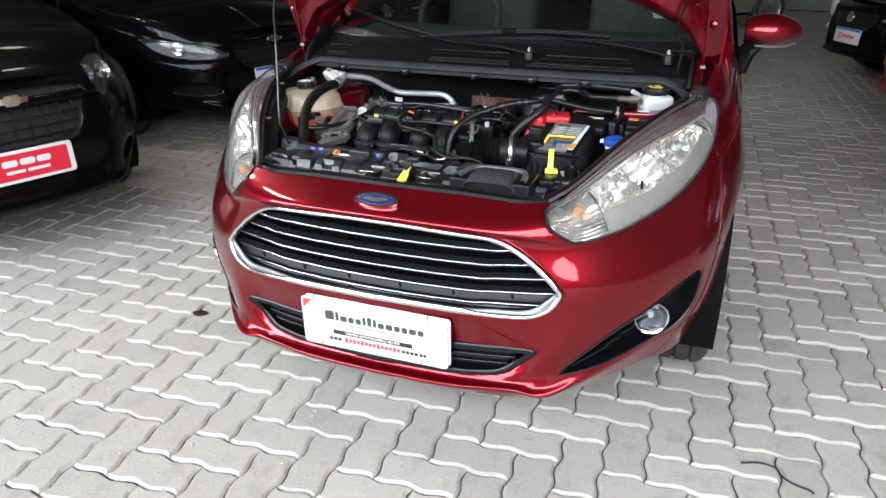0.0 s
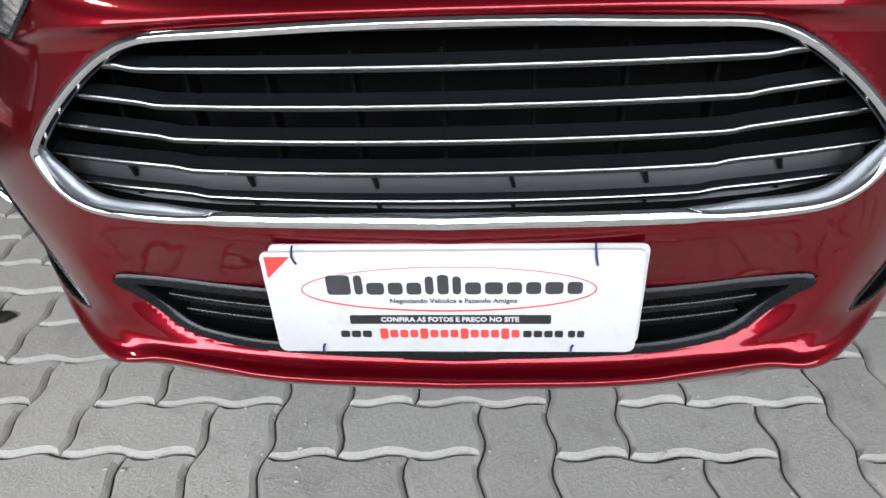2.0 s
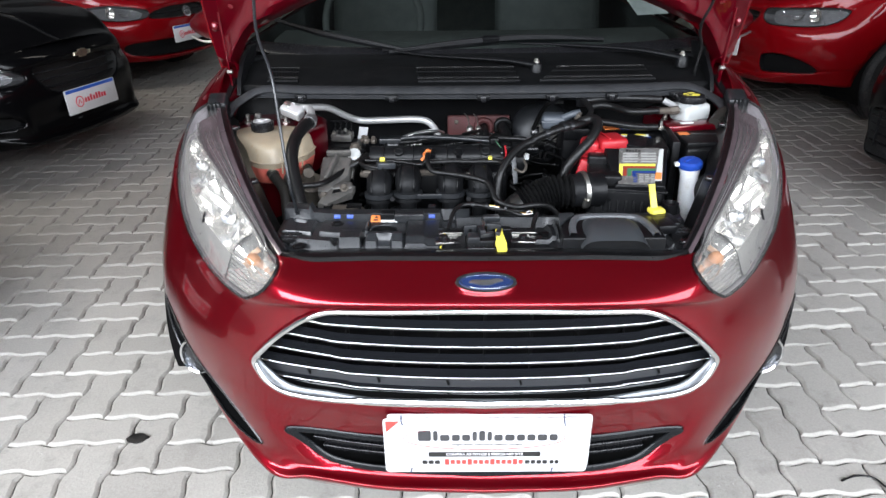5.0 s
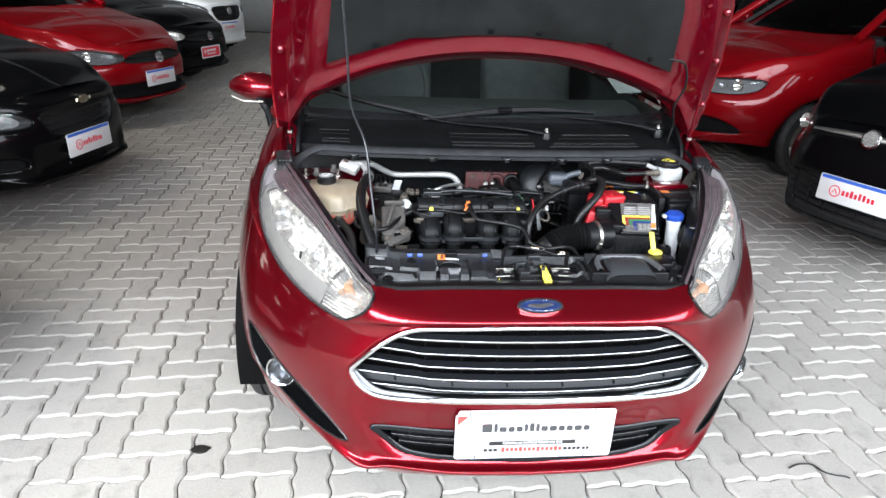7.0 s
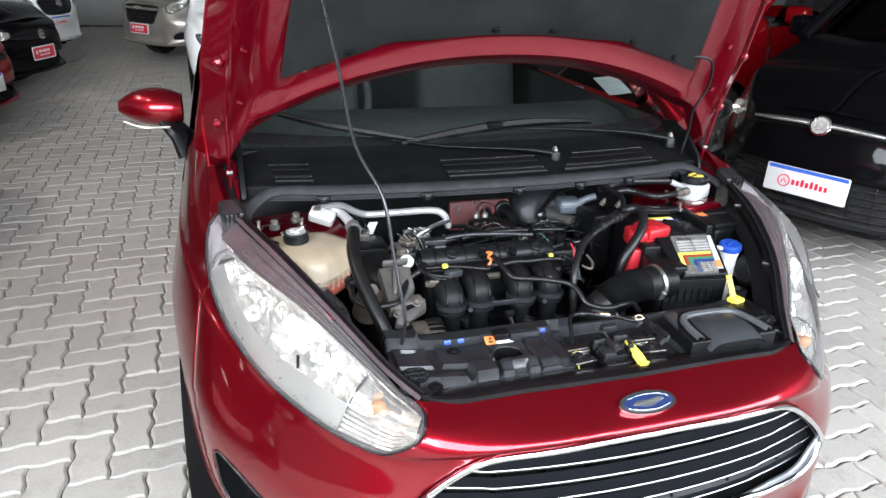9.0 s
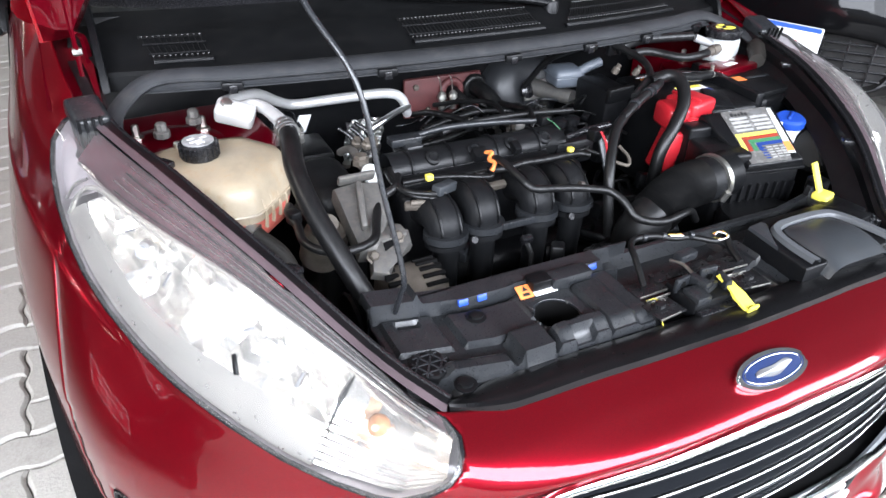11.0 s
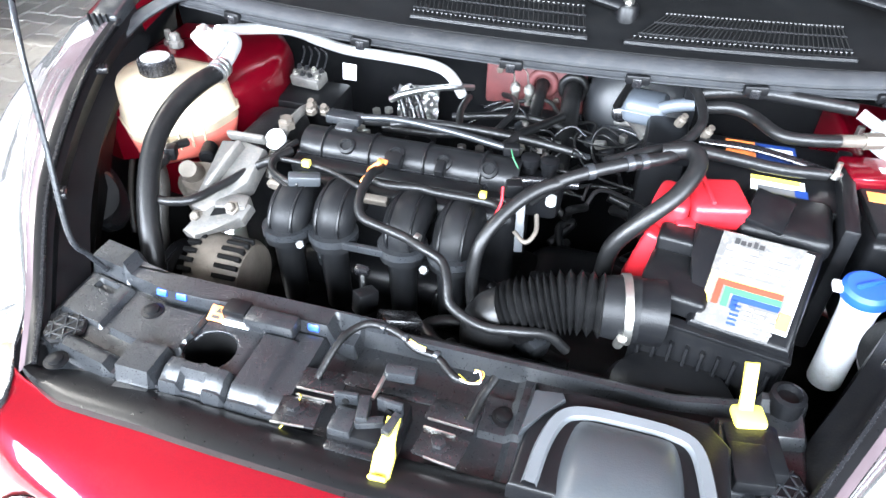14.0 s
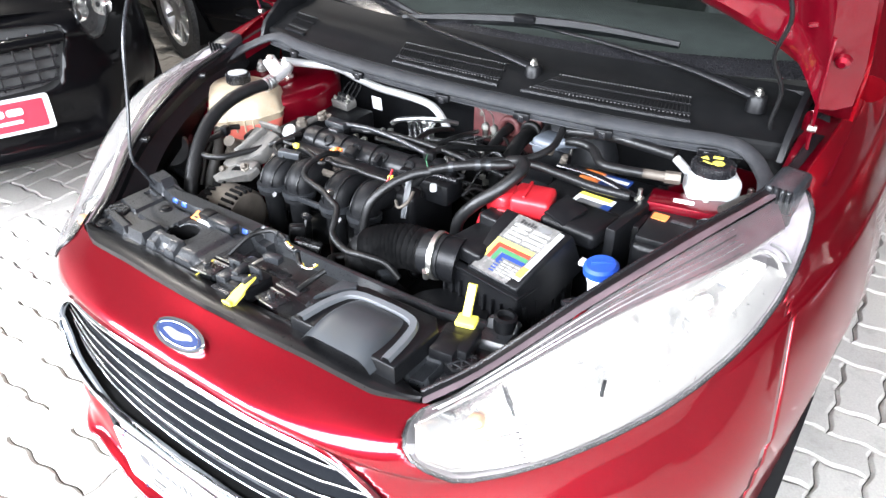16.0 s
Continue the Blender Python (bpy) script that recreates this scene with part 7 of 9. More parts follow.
hose([(0.250, 0.562, 0.862), (0.282, 0.556, 0.872), (0.291, 0.530, 0.866), (0.272, 0.496, 0.842), (0.238, 0.473, 0.812), (0.208, 0.464, 0.770), (0.202, 0.462, 0.71)], 0.0115, "thick black rubber hose")
hose([(0.175, 0.868, 0.760), (0.195, 0.82, 0.83), (0.220, 0.765, 0.868), (0.240, 0.748, 0.880), (0.268, 0.737, 0.882), (0.284, 0.700, 0.882), (0.294, 0.640, 0.872), (0.270, 0.590, 0.862), (0.230, 0.560, 0.860), (0.180, 0.525, 0.856)], 0.0068, "black vacuum hose looping from the servo")
hose([(0.285, 0.712, 0.872), (0.30, 0.713, 0.880), (0.366, 0.734, 0.880), (0.43, 0.730, 0.880), (0.495, 0.726, 0.878)], 0.0095, "black brake vacuum pipe")
hose([(0.300, 0.690, 0.868), (0.330, 0.690, 0.872), (0.359, 0.681, 0.870), (0.393, 0.640, 0.868), (0.430, 0.638, 0.868), (0.467, 0.648, 0.867)], 0.0085)
hose([(0.315, 0.745, 0.885), (0.36, 0.765, 0.885), (0.42, 0.785, 0.882), (0.47, 0.80, 0.88)], 0.004, "", COPPER)
clipb = part("pipe_clip", box(0.026, 0.012, 0.046, pose(0.282, 0.722, 0.862), 0.003), PLASTIC, car, "black plastic pipe clip")
for z in (0.872, 0.888):
    part("clip_window", box(0.008, 0.002, 0.008, pose(0.282, 0.7150, z), 0.0), SHADE_BLACK, clipb)
for p in ((0.268, 0.690, 0.836), (0.305, 0.672, 0.833)):
    part("valve_plug", turned([(0.007, 0), (0.007, 0.012), (0.005, 0.014), (0.005, 0.020)], pose(*p, 15, 20), 10), DULL, car)
hose([(-0.235, 0.618, 0.80), (-0.194, 0.622, 0.806), (-0.132, 0.628, 0.808), (-0.043, 0.620, 0.806), (0.033, 0.608, 0.802)], 0.0055, "grey cable along the valve cover", GREY_PLASTIC)
hose([(-0.15, 0.625, 0.80), (-0.10, 0.640, 0.803), (-0.04, 0.644, 0.803), (0.03, 0.642, 0.802), (0.075, 0.640, 0.80), (0.13, 0.629, 0.80)], 0.0055)
hose([(-0.20, 0.640, 0.79), (-0.12, 0.655, 0.792), (0.0, 0.665, 0.79), (0.08, 0.655, 0.79)], 0.0075)
hose([(-0.275, 0.505, 0.786), (-0.224, 0.503, 0.786), (-0.184, 0.492, 0.786), (-0.141, 0.472, 0.786), (-0.130, 0.478, 0.788)], 0.0042)
hose([(-0.130, 0.492, 0.787), (-0.104, 0.486, 0.787), (-0.06, 0.492, 0.787), (-0.033, 0.489, 0.787), (0.039, 0.488, 0.787), (0.06, 0.475, 0.787)], 0.0055)
hose([(-0.150, 0.500, 0.778), (-0.07, 0.500, 0.780), (0.02, 0.502, 0.78), (0.07, 0.495, 0.79)], 0.004)
hose([(-0.275, 0.555, 0.787), (-0.282, 0.52, 0.788), (-0.280, 0.482, 0.785), (-0.249, 0.460, 0.784), (-0.225, 0.456, 0.783)], 0.0045)
hose([(-0.285, 0.55, 0.787), (-0.289, 0.50, 0.786), (-0.270, 0.470, 0.780), (-0.240, 0.452, 0.778)], 0.0035)
hose([(0.030, 0.612, 0.80), (0.05, 0.66, 0.80), (0.07, 0.74, 0.775), (0.09, 0.82, 0.75)], 0.007)
hose([(0.0, 0.65, 0.79), (0.02, 0.74, 0.79), (0.0, 0.84, 0.76), (-0.03, 0.90, 0.735)], 0.005)
hose([(-0.05, 0.66, 0.78), (-0.07, 0.74, 0.775), (-0.08, 0.82, 0.755), (-0.09, 0.88, 0.73)], 0.006)
hose([(-0.10, 0.80, 0.73), (0.02, 0.81, 0.745), (0.10, 0.80, 0.74)], 0.006)
hose([(-0.20, 0.72, 0.735), (-0.10, 0.715, 0.742), (0.0, 0.735, 0.75), (0.10, 0.74, 0.745)], 0.0065)
hose([(-0.05, 0.72, 0.755), (0.02, 0.70, 0.765), (0.09, 0.70, 0.76), (0.15, 0.72, 0.74)], 0.005, "", GREY_PLASTIC)
hose([(0.131, 0.488, 0.838), (0.104, 0.470, 0.832), (0.078, 0.445, 0.818), (0.058, 0.420, 0.798), (0.046, 0.402, 0.772), (0.044, 0.390, 0.73), (0.05, 0.385, 0.68)], 0.0088, "black upright hose")
harness = part("wire_harness", tube([(-0.070, 0.170, 0.750), (-0.060, 0.205, 0.770), (-0.050, 0.228, 0.774), (-0.033, 0.241, 0.775), (-0.002, 0.237, 0.775), (0.025, 0.222, 0.773), (0.049, 0.218, 0.772), (0.073, 0.200, 0.770), (0.085, 0.198, 0.768)], 0.0044, 8, False, 6), RUBBER, car, "taped wiring harness with coloured strands")
for dx, mt in ((0.002, YELLOW), (-0.002, WHITE_PLASTIC), (0.0005, RED_COVER)):
    part("strand", tube([(0.078, 0.200 + dx, 0.772), (0.090 + dx, 0.194, 0.772), (0.102, 0.199 + dx, 0.773), (0.100 + dx, 0.212, 0.772), (0.092, 0.214 + dx, 0.768)], 0.0010, 5, False, 6), mt, harness)
    part("strand", tube([(0.016, 0.226 + dx, 0.7785), (0.026, 0.2215 + dx, 0.7785), (0.036, 0.2205 + dx, 0.777)], 0.0010, 5, False, 4), mt, harness)
for x, y in ((-0.02, 0.240), (0.008, 0.232), (0.047, 0.2185)):
    part("tape_band", tube([(x, y, 0.7755), (x + 0.005, y - 0.0015, 0.7752)], 0.0055, 8, False, smooth=False), GREY_PLASTIC, harness)
part("harness_plug", box(0.034, 0.016, 0.014, pose(0.018, 0.192, 0.757, 0, 0, 6), 0.003), GREY_PLASTIC, harness)
part("harness_tail", tube([(0.115, 0.215, 0.765), (0.105, 0.19, 0.755), (0.10, 0.165, 0.748)], 0.005, 8), RUBBER, harness)
part("loose_wire", tube([(-0.082, 0.150, 0.745), (-0.075, 0.140, 0.752), (-0.080, 0.125, 0.742), (-0.086, 0.110, 0.735)], 0.0009, 5), YELLOW, harness)
part("orange_tie", tube([(-0.136, 0.470, 0.796), (-0.128, 0.476, 0.806), (-0.130, 0.490, 0.806), (-0.120, 0.500, 0.812), (-0.124, 0.512, 0.808), (-0.114, 0.512, 0.806)], 0.0034, 8), ORANGE, car, "orange cable tie")
part("yellow_plug", box(0.012, 0.010, 0.010, pose(-0.232, 0.498, 0.786), 0.002), YELLOW, car)
part("yellow_plug", box(0.010, 0.010, 0.009, pose(0.030, 0.492, 0.790), 0.002), YELLOW, car)
part("grey_plug", box(0.045, 0.018, 0.016, pose(-0.222, 0.466, 0.778, 0, 8, 28), 0.003), ARCH, car)
part("steel_clip", tube([(-0.275, 0.470, 0.768), (-0.25, 0.462, 0.770), (-0.225, 0.455, 0.768)], 0.005, 8), DULL, car)
conn = part("connector_bracket", box(0.012, 0.004, 0.085, pose(0.090, 0.452, 0.742, -25, 0, 12), 0.0015), ARCH, car, "grey bracket with cable plugs")
part("bracket_stud", turned([(0.007, 0), (0.007, 0.012), (0.004, 0.014)], pose(0.119, 0.510, 0.786), 8), PALE_WHITE, conn)
part("steel_link", tube([(0.085, 0.438, 0.785), (0.102, 0.425, 0.782), (0.112, 0.440, 0.79), (0.108, 0.462, 0.80)], 0.003, 8), DULL, conn)
part("plug", box(0.022, 0.018, 0.020, pose(0.072, 0.486, 0.808, 0, 0, 15), 0.003), PLASTIC, conn)
part("red_wire", tube([(0.062, 0.460, 0.835), (0.064, 0.445, 0.820), (0.058, 0.430, 0.805)], 0.002, 6), RED_COVER, conn)

# parts against the bulkhead
vb = part("solenoid_block", box(0.060, 0.036, 0.022, pose(-0.375, 0.806, 0.750, 10, 0, -8), 0.004), ALLOY, car, "silver valve block with dark studs")
for i in range(4):
    for j in range(2):
        part("valve_stud", turned([(0.0050, 0), (0.0050, 0.006), (0.0028, 0.007), (0.0028, 0.010)], pose(-0.398 + 0.0155 * i, 0.798 + 0.018 * j - 0.002 * i, 0.768 + 0.003 * j, 10), 8), DARK_STEEL if (i + j) % 3 else STEEL, vb)
    part("valve_lead", tube([(-0.398 + 0.0155 * i, 0.818, 0.772), (-0.400 + 0.0150 * i, 0.845, 0.790), (-0.420 + 0.012 * i, 0.880, 0.785)], 0.0018, 6, False, 4), DARK_STEEL, vb)
part("valve_base", box(0.12, 0.10, 0.07, pose(-0.365, 0.790, 0.675), 0.010), PLASTIC, vb)
rows = []
for j in range(29):
    row = []
    for i in range(25):
        u, v = i / 24 - 0.5, j / 28 - 0.5
        p = Vector((-0.196 + 0.082 * u + 0.010 * v, 0.906 - 0.010 * v - 0.05 * u * u, 0.682 + 0.096 * v))
        k = noise.noise(Vector((9 * u, 12 * v, 0))) * 0.010 + abs(math.sin(22 * v + 5 * u)) * 0.003 + noise.noise(Vector((30 * u, 34 * v, 3))) * 0.003
        row.append(p + Vector((0, -k, 0)))
    rows.append(row)
part("heat_foil", grid(rows), FOIL, car, "crumpled silver heat-shield foil", angle=20)
for k in range(3):
    part("sensor_lead", tube([(-0.246 + 0.017 * k, 0.90, 0.716 + 0.004 * k), (-0.226 + 0.017 * k, 0.885, 0.700 + 0.004 * k), (-0.212 + 0.018 * k, 0.870, 0.672)], [0.004, 0.0055, 0.0065], 10), GLOSS_BLACK, car)
for x, y in ((-0.010, 0.913), (0.016, 0.911)):
    part("pressure_port", turned([(0.007, 0), (0.007, 0.022), (0.010, 0.024), (0.009, 0.034), (0.003, 0.040)], pose(x, y - 0.01, 0.722), 12), STEEL, car, "small bright pressure port")
for x in (0.034, 0.092):
    ring_at = [(x + 0.022 * math.cos(a), 0.945, 0.745 + 0.022 * math.sin(a)) for a in (2 * math.pi * i / 16 for i in range(16))]
    part("heater_spigot", tube(ring_at, 0.008, 8, True, 2), RUBBER if x > 0.06 else DULL_RED, car)
hose([(0.092, 0.945, 0.745), (0.095, 0.89, 0.745), (0.10, 0.82, 0.72), (0.10, 0.74, 0.68)], 0.017, "thick heater hose")
hose([(0.034, 0.945, 0.745), (0.036, 0.88, 0.735), (0.04, 0.80, 0.69)], 0.012)
part("red_crossmember", box(0.19, 0.014, 0.090, pose(0.018, 0.958, 0.688), 0.006), DULL_RED, car, "dull red bulkhead plate")
for x, z in ((-0.050, 0.760), (-0.020, 0.705), (0.062, 0.712)):
    part("plate_bolt", turned([(0.007, 0), (0.007, 0.005), (0.004, 0.006)], pose(x, 0.951, z, 90), 6), DULL, car)

# the lower layer of the engine, mostly near-black for its shade: gearbox, brackets, pipes
part("engine_block", box(0.42, 0.24, 0.30, pose(-0.10, 0.53, 0.30), 0.03), SHADE_BLACK, car)
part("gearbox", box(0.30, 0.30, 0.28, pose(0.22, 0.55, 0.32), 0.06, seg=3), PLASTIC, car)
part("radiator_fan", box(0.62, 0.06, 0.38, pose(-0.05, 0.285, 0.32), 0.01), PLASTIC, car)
part("radiator_core", box(0.70, 0.03, 0.40, pose(-0.02, 0.15, 0.29), 0.004), SHADE_BLACK, car)
low_rng = random.Random(11)
for i in range(24):
    x, y = low_rng.uniform(-0.34, 0.30), low_rng.choice((low_rng.uniform(0.66, 0.9), low_rng.uniform(0.28, 0.50), low_rng.uniform(0.60, 0.80)))
    z = low_rng.uniform(0.58, 0.680)
    pts = [(x, y, z)]
    for k in range(4):
        pts.append((pts[-1][0] + low_rng.uniform(-0.05, 0.06), pts[-1][1] + low_rng.uniform(-0.04, 0.04), min(max(pts[-1][2] + low_rng.uniform(-0.025, 0.02), 0.55), 0.735)))
    hose(pts, low_rng.choice((0.004, 0.005, 0.007, 0.009)), "", low_rng.choice((RUBBER, PLASTIC)))
for i in range(26):
    x, y = low_rng.uniform(-0.32, 0.28), low_rng.choice((low_rng.uniform(0.66, 0.88), low_rng.uniform(0.30, 0.36), low_rng.uniform(0.44, 0.5)))
    z = low_rng.uniform(0.56, 0.69)
    part("small_bracket", box(low_rng.uniform(0.02, 0.06), low_rng.uniform(0.015, 0.04), low_rng.uniform(0.015, 0.04), pose(x, y, z, low_rng.uniform(-20, 20), low_rng.uniform(-20, 20), low_rng.uniform(-40, 40)), 0.004), low_rng.choice((PLASTIC, PLASTIC, GREY_PLASTIC, GLOSS_BLACK)), car)
for i in range(14):
    x, y = low_rng.uniform(-0.30, 0.12), low_rng.uniform(0.66, 0.86)
    part("small_bolt", turned([(0.008, 0), (0.008, 0.008), (0.004, 0.009)], pose(x, y, low_rng.uniform(0.69, 0.73), low_rng.uniform(-20, 20)), 6), STEEL, car)

# fine wires and clips behind and beside the engine
wire_rng = random.Random(23)
for i in range(18):
    x, y = wire_rng.uniform(-0.10, 0.22), wire_rng.uniform(0.66, 0.90)
    z = 0.775 - 0.28 * (y - 0.66) + wire_rng.uniform(-0.02, 0.012)
    a, r = wire_rng.uniform(0, 6.28), wire_rng.uniform(0.02, 0.05)
    pts = [(x + r * k * math.cos(a + 0.5 * k), y + r * 0.6 * k * math.sin(a + 0.4 * k), z + 0.018 * math.sin(1.4 * k) - 0.006 * k) for k in range(5)]
    hose(pts, wire_rng.choice((0.002, 0.0026, 0.0034)), "", wire_rng.choice((RUBBER, RUBBER, GLOSS_BLACK, GREY_PLASTIC)), "wire")
for i in range(5):
    x, y = wire_rng.uniform(0.06, 0.20), wire_rng.uniform(0.46, 0.66)
    z = 0.765 + wire_rng.uniform(-0.03, 0.02)
    pts = [(x + wire_rng.uniform(-0.03, 0.03) * k, y + 0.02 * k, z - 0.010 * k * k + 0.02 * k) for k in range(4)]
    hose(pts, wire_rng.choice((0.0022, 0.003)), "", RUBBER, "wire")
for i in range(12):
    x, y = wire_rng.uniform(-0.10, 0.20), wire_rng.uniform(0.64, 0.88)
    part("wire_plug", box(wire_rng.uniform(0.010, 0.024), wire_rng.uniform(0.008, 0.014), wire_rng.uniform(0.008, 0.016), pose(x, y, 0.765 - 0.26 * (y - 0.64), wire_rng.uniform(-20, 20), wire_rng.uniform(-20, 20), wire_rng.uniform(-60, 60)), 0.002), wire_rng.choice((PLASTIC, GREY_PLASTIC, GLOSS_BLACK, DULL, ALLOY)), car)
for x, y in ((-0.012, 0.903), (0.014, 0.901)):
    part("port_wire", tube([(x, y, 0.760), (x - 0.004, y - 0.002, 0.785), (x - 0.014, y - 0.010, 0.80)], 0.0016, 5), STEEL, car)

# ---- the other parked cars ----
MESH_BLACK = mat("black_grille_mesh", (0.012, 0.012, 0.012), 0.55, 0, 0.2, 30, 0.3, 200)
PLATE_RED = mat("red_plate", (0.55, 0.015, 0.035), 0.4, 0, 0.06, 30)
PLATE_BLUE = mat("blue_strip", (0.03, 0.10, 0.45), 0.4, 0, 0.06, 30)
GOLD = mat("gold_badge", (0.70, 0.63, 0.48), 0.3, 1.0, 0.1, 60)
SHADE_GLASS = glass("dark_window_glass", (0.10, 0.11, 0.11), 0.02)
PARKED_LENS = glass("parked_lamp_lens", (0.93, 0.94, 0.94), 0.02, 1.45, 0.015)
DARK_LAMP = mat("dark_lamp_housing", (0.05, 0.05, 0.053), 0.3, 0.4, 0.2, 40)
SMOKE = mat("smoked_reflector", (0.35, 0.35, 0.36), 0.25, 0.8, 0.15, 40)


def advert(parent, m, style):
    """A number-plate-sized advertising board: white with a red mark, or red with pale bars."""
    if style == "red":
        b = part("advertising_plate", slab(rounded(0.375, 0.130, 0.012), 0.006, m, 0.001), PAPER, parent, "white-edged red advertising plate")
        part("plate_field", slab(rounded(0.345, 0.104, 0.006), 0.001, m @ pose(-0.006, 0, 0.006)), PLATE_RED, b)
        for x, y, w, h in ((-0.128, 0.008, 0.030, 0.040), (-0.066, 0.016, 0.060, 0.026), (0.002, 0.016, 0.060, 0.026), (0.066, 0.016, 0.056, 0.026), (-0.05, -0.020, 0.075, 0.013), (0.04, -0.020, 0.09, 0.013)):
            part("plate_bar", slab(rounded(w, h, min(w, h) * 0.4, 3), 0.001, m @ pose(x, y, 0.007)), PAPER, b)
    else:
        b = part("advertising_plate", slab(rounded(0.40, 0.135, 0.008), 0.006, m, 0.001), PAPER, parent, "white advertising plate with red mark")
        part("plate_band", slab(rounded(0.385, 0.018, 0.003, 2), 0.001, m @ pose(0, 0.056, 0.006)), PLATE_BLUE, b)
        rim = [m @ Vector((-0.105 + 0.028 * math.cos(a), -0.008 + 0.028 * math.sin(a), 0.0065)) for a in (2 * math.pi * i / 24 for i in range(24))]
        part("plate_ring", tube(rim, 0.003, 6, True, 2), PLATE_RED, b)
        part("plate_mark", tube([m @ Vector((-0.118, -0.02, 0.0065)), m @ Vector((-0.105, 0.004, 0.0065)), m @ Vector((-0.092, -0.02, 0.0065))], 0.003, 6, smooth=False), PLATE_RED, b)
        for i, h in enumerate((0.026, 0.026, 0.036, 0.026, 0.036, 0.034, 0.026, 0.026)):
            part("plate_bar", slab(rounded(0.015, h, 0.004, 2), 0.001, m @ pose(-0.058 + 0.0225 * i, -0.021 + h / 2, 0.006)), PLATE_RED, b)
    return b


STYLES = {
    "bowtie": {"lamp": [(0.405, 0.70), (0.43, 0.625), (0.50, 0.625), (0.575, 0.69), (0.61, 0.765), (0.57, 0.80), (0.47, 0.765)], "grille": [(0, 0.715), (0.2, 0.715), (0.33, 0.70), (0.34, 0.66), (0.31, 0.60), (0.27, 0.51), (0.18, 0.485), (0, 0.48)], "fog": [(0.50, 0.32), (0.62, 0.34), (0.66, 0.39), (0.58, 0.41), (0.50, 0.38)]},
    "wedge": {"lamp": [(0.36, 0.60), (0.40, 0.565), (0.56, 0.575), (0.68, 0.62), (0.75, 0.71), (0.70, 0.725), (0.56, 0.685), (0.44, 0.65)], "grille": [(0, 0.655), (0.2, 0.655), (0.32, 0.64), (0.30, 0.56), (0.22, 0.50), (0, 0.49)], "fog": [(0.42, 0.36), (0.58, 0.35), (0.68, 0.385), (0.62, 0.42), (0.46, 0.41)]},
    "band": {"lamp": [(0.37, 0.625), (0.40, 0.575), (0.55, 0.565), (0.69, 0.60), (0.74, 0.68), (0.64, 0.70), (0.50, 0.675)], "grille": [(0, 0.66), (0.2, 0.658), (0.355, 0.63), (0.385, 0.585), (0.2, 0.565), (0, 0.56)], "fog": [(0.0, 0.40), (0.3, 0.40), (0.55, 0.395), (0.60, 0.35), (0.52, 0.29), (0.25, 0.275), (0.0, 0.275)]},
    "oval": {"lamp": [(0.52, 0.67), (0.515, 0.61), (0.555, 0.575), (0.615, 0.59), (0.665, 0.67), (0.665, 0.745), (0.615, 0.765), (0.555, 0.735)], "grille": [(0, 0.47), (0.3, 0.475), (0.50, 0.46), (0.56, 0.42), (0.53, 0.33), (0.45, 0.275), (0.2, 0.265), (0, 0.265)], "fog": [(0.585, 0.33), (0.66, 0.35), (0.68, 0.41), (0.62, 0.42)]},
    "square": {"lamp": [(0.34, 0.66), (0.35, 0.585), (0.50, 0.575), (0.66, 0.60), (0.72, 0.68), (0.68, 0.705), (0.50, 0.685)], "grille": [(0, 0.66), (0.2, 0.66), (0.30, 0.65), (0.28, 0.60), (0.2, 0.575), (0, 0.57)], "fog": [(0.36, 0.40), (0.50, 0.42), (0.64, 0.37), (0.66, 0.32), (0.52, 0.31), (0.38, 0.31)]},
}


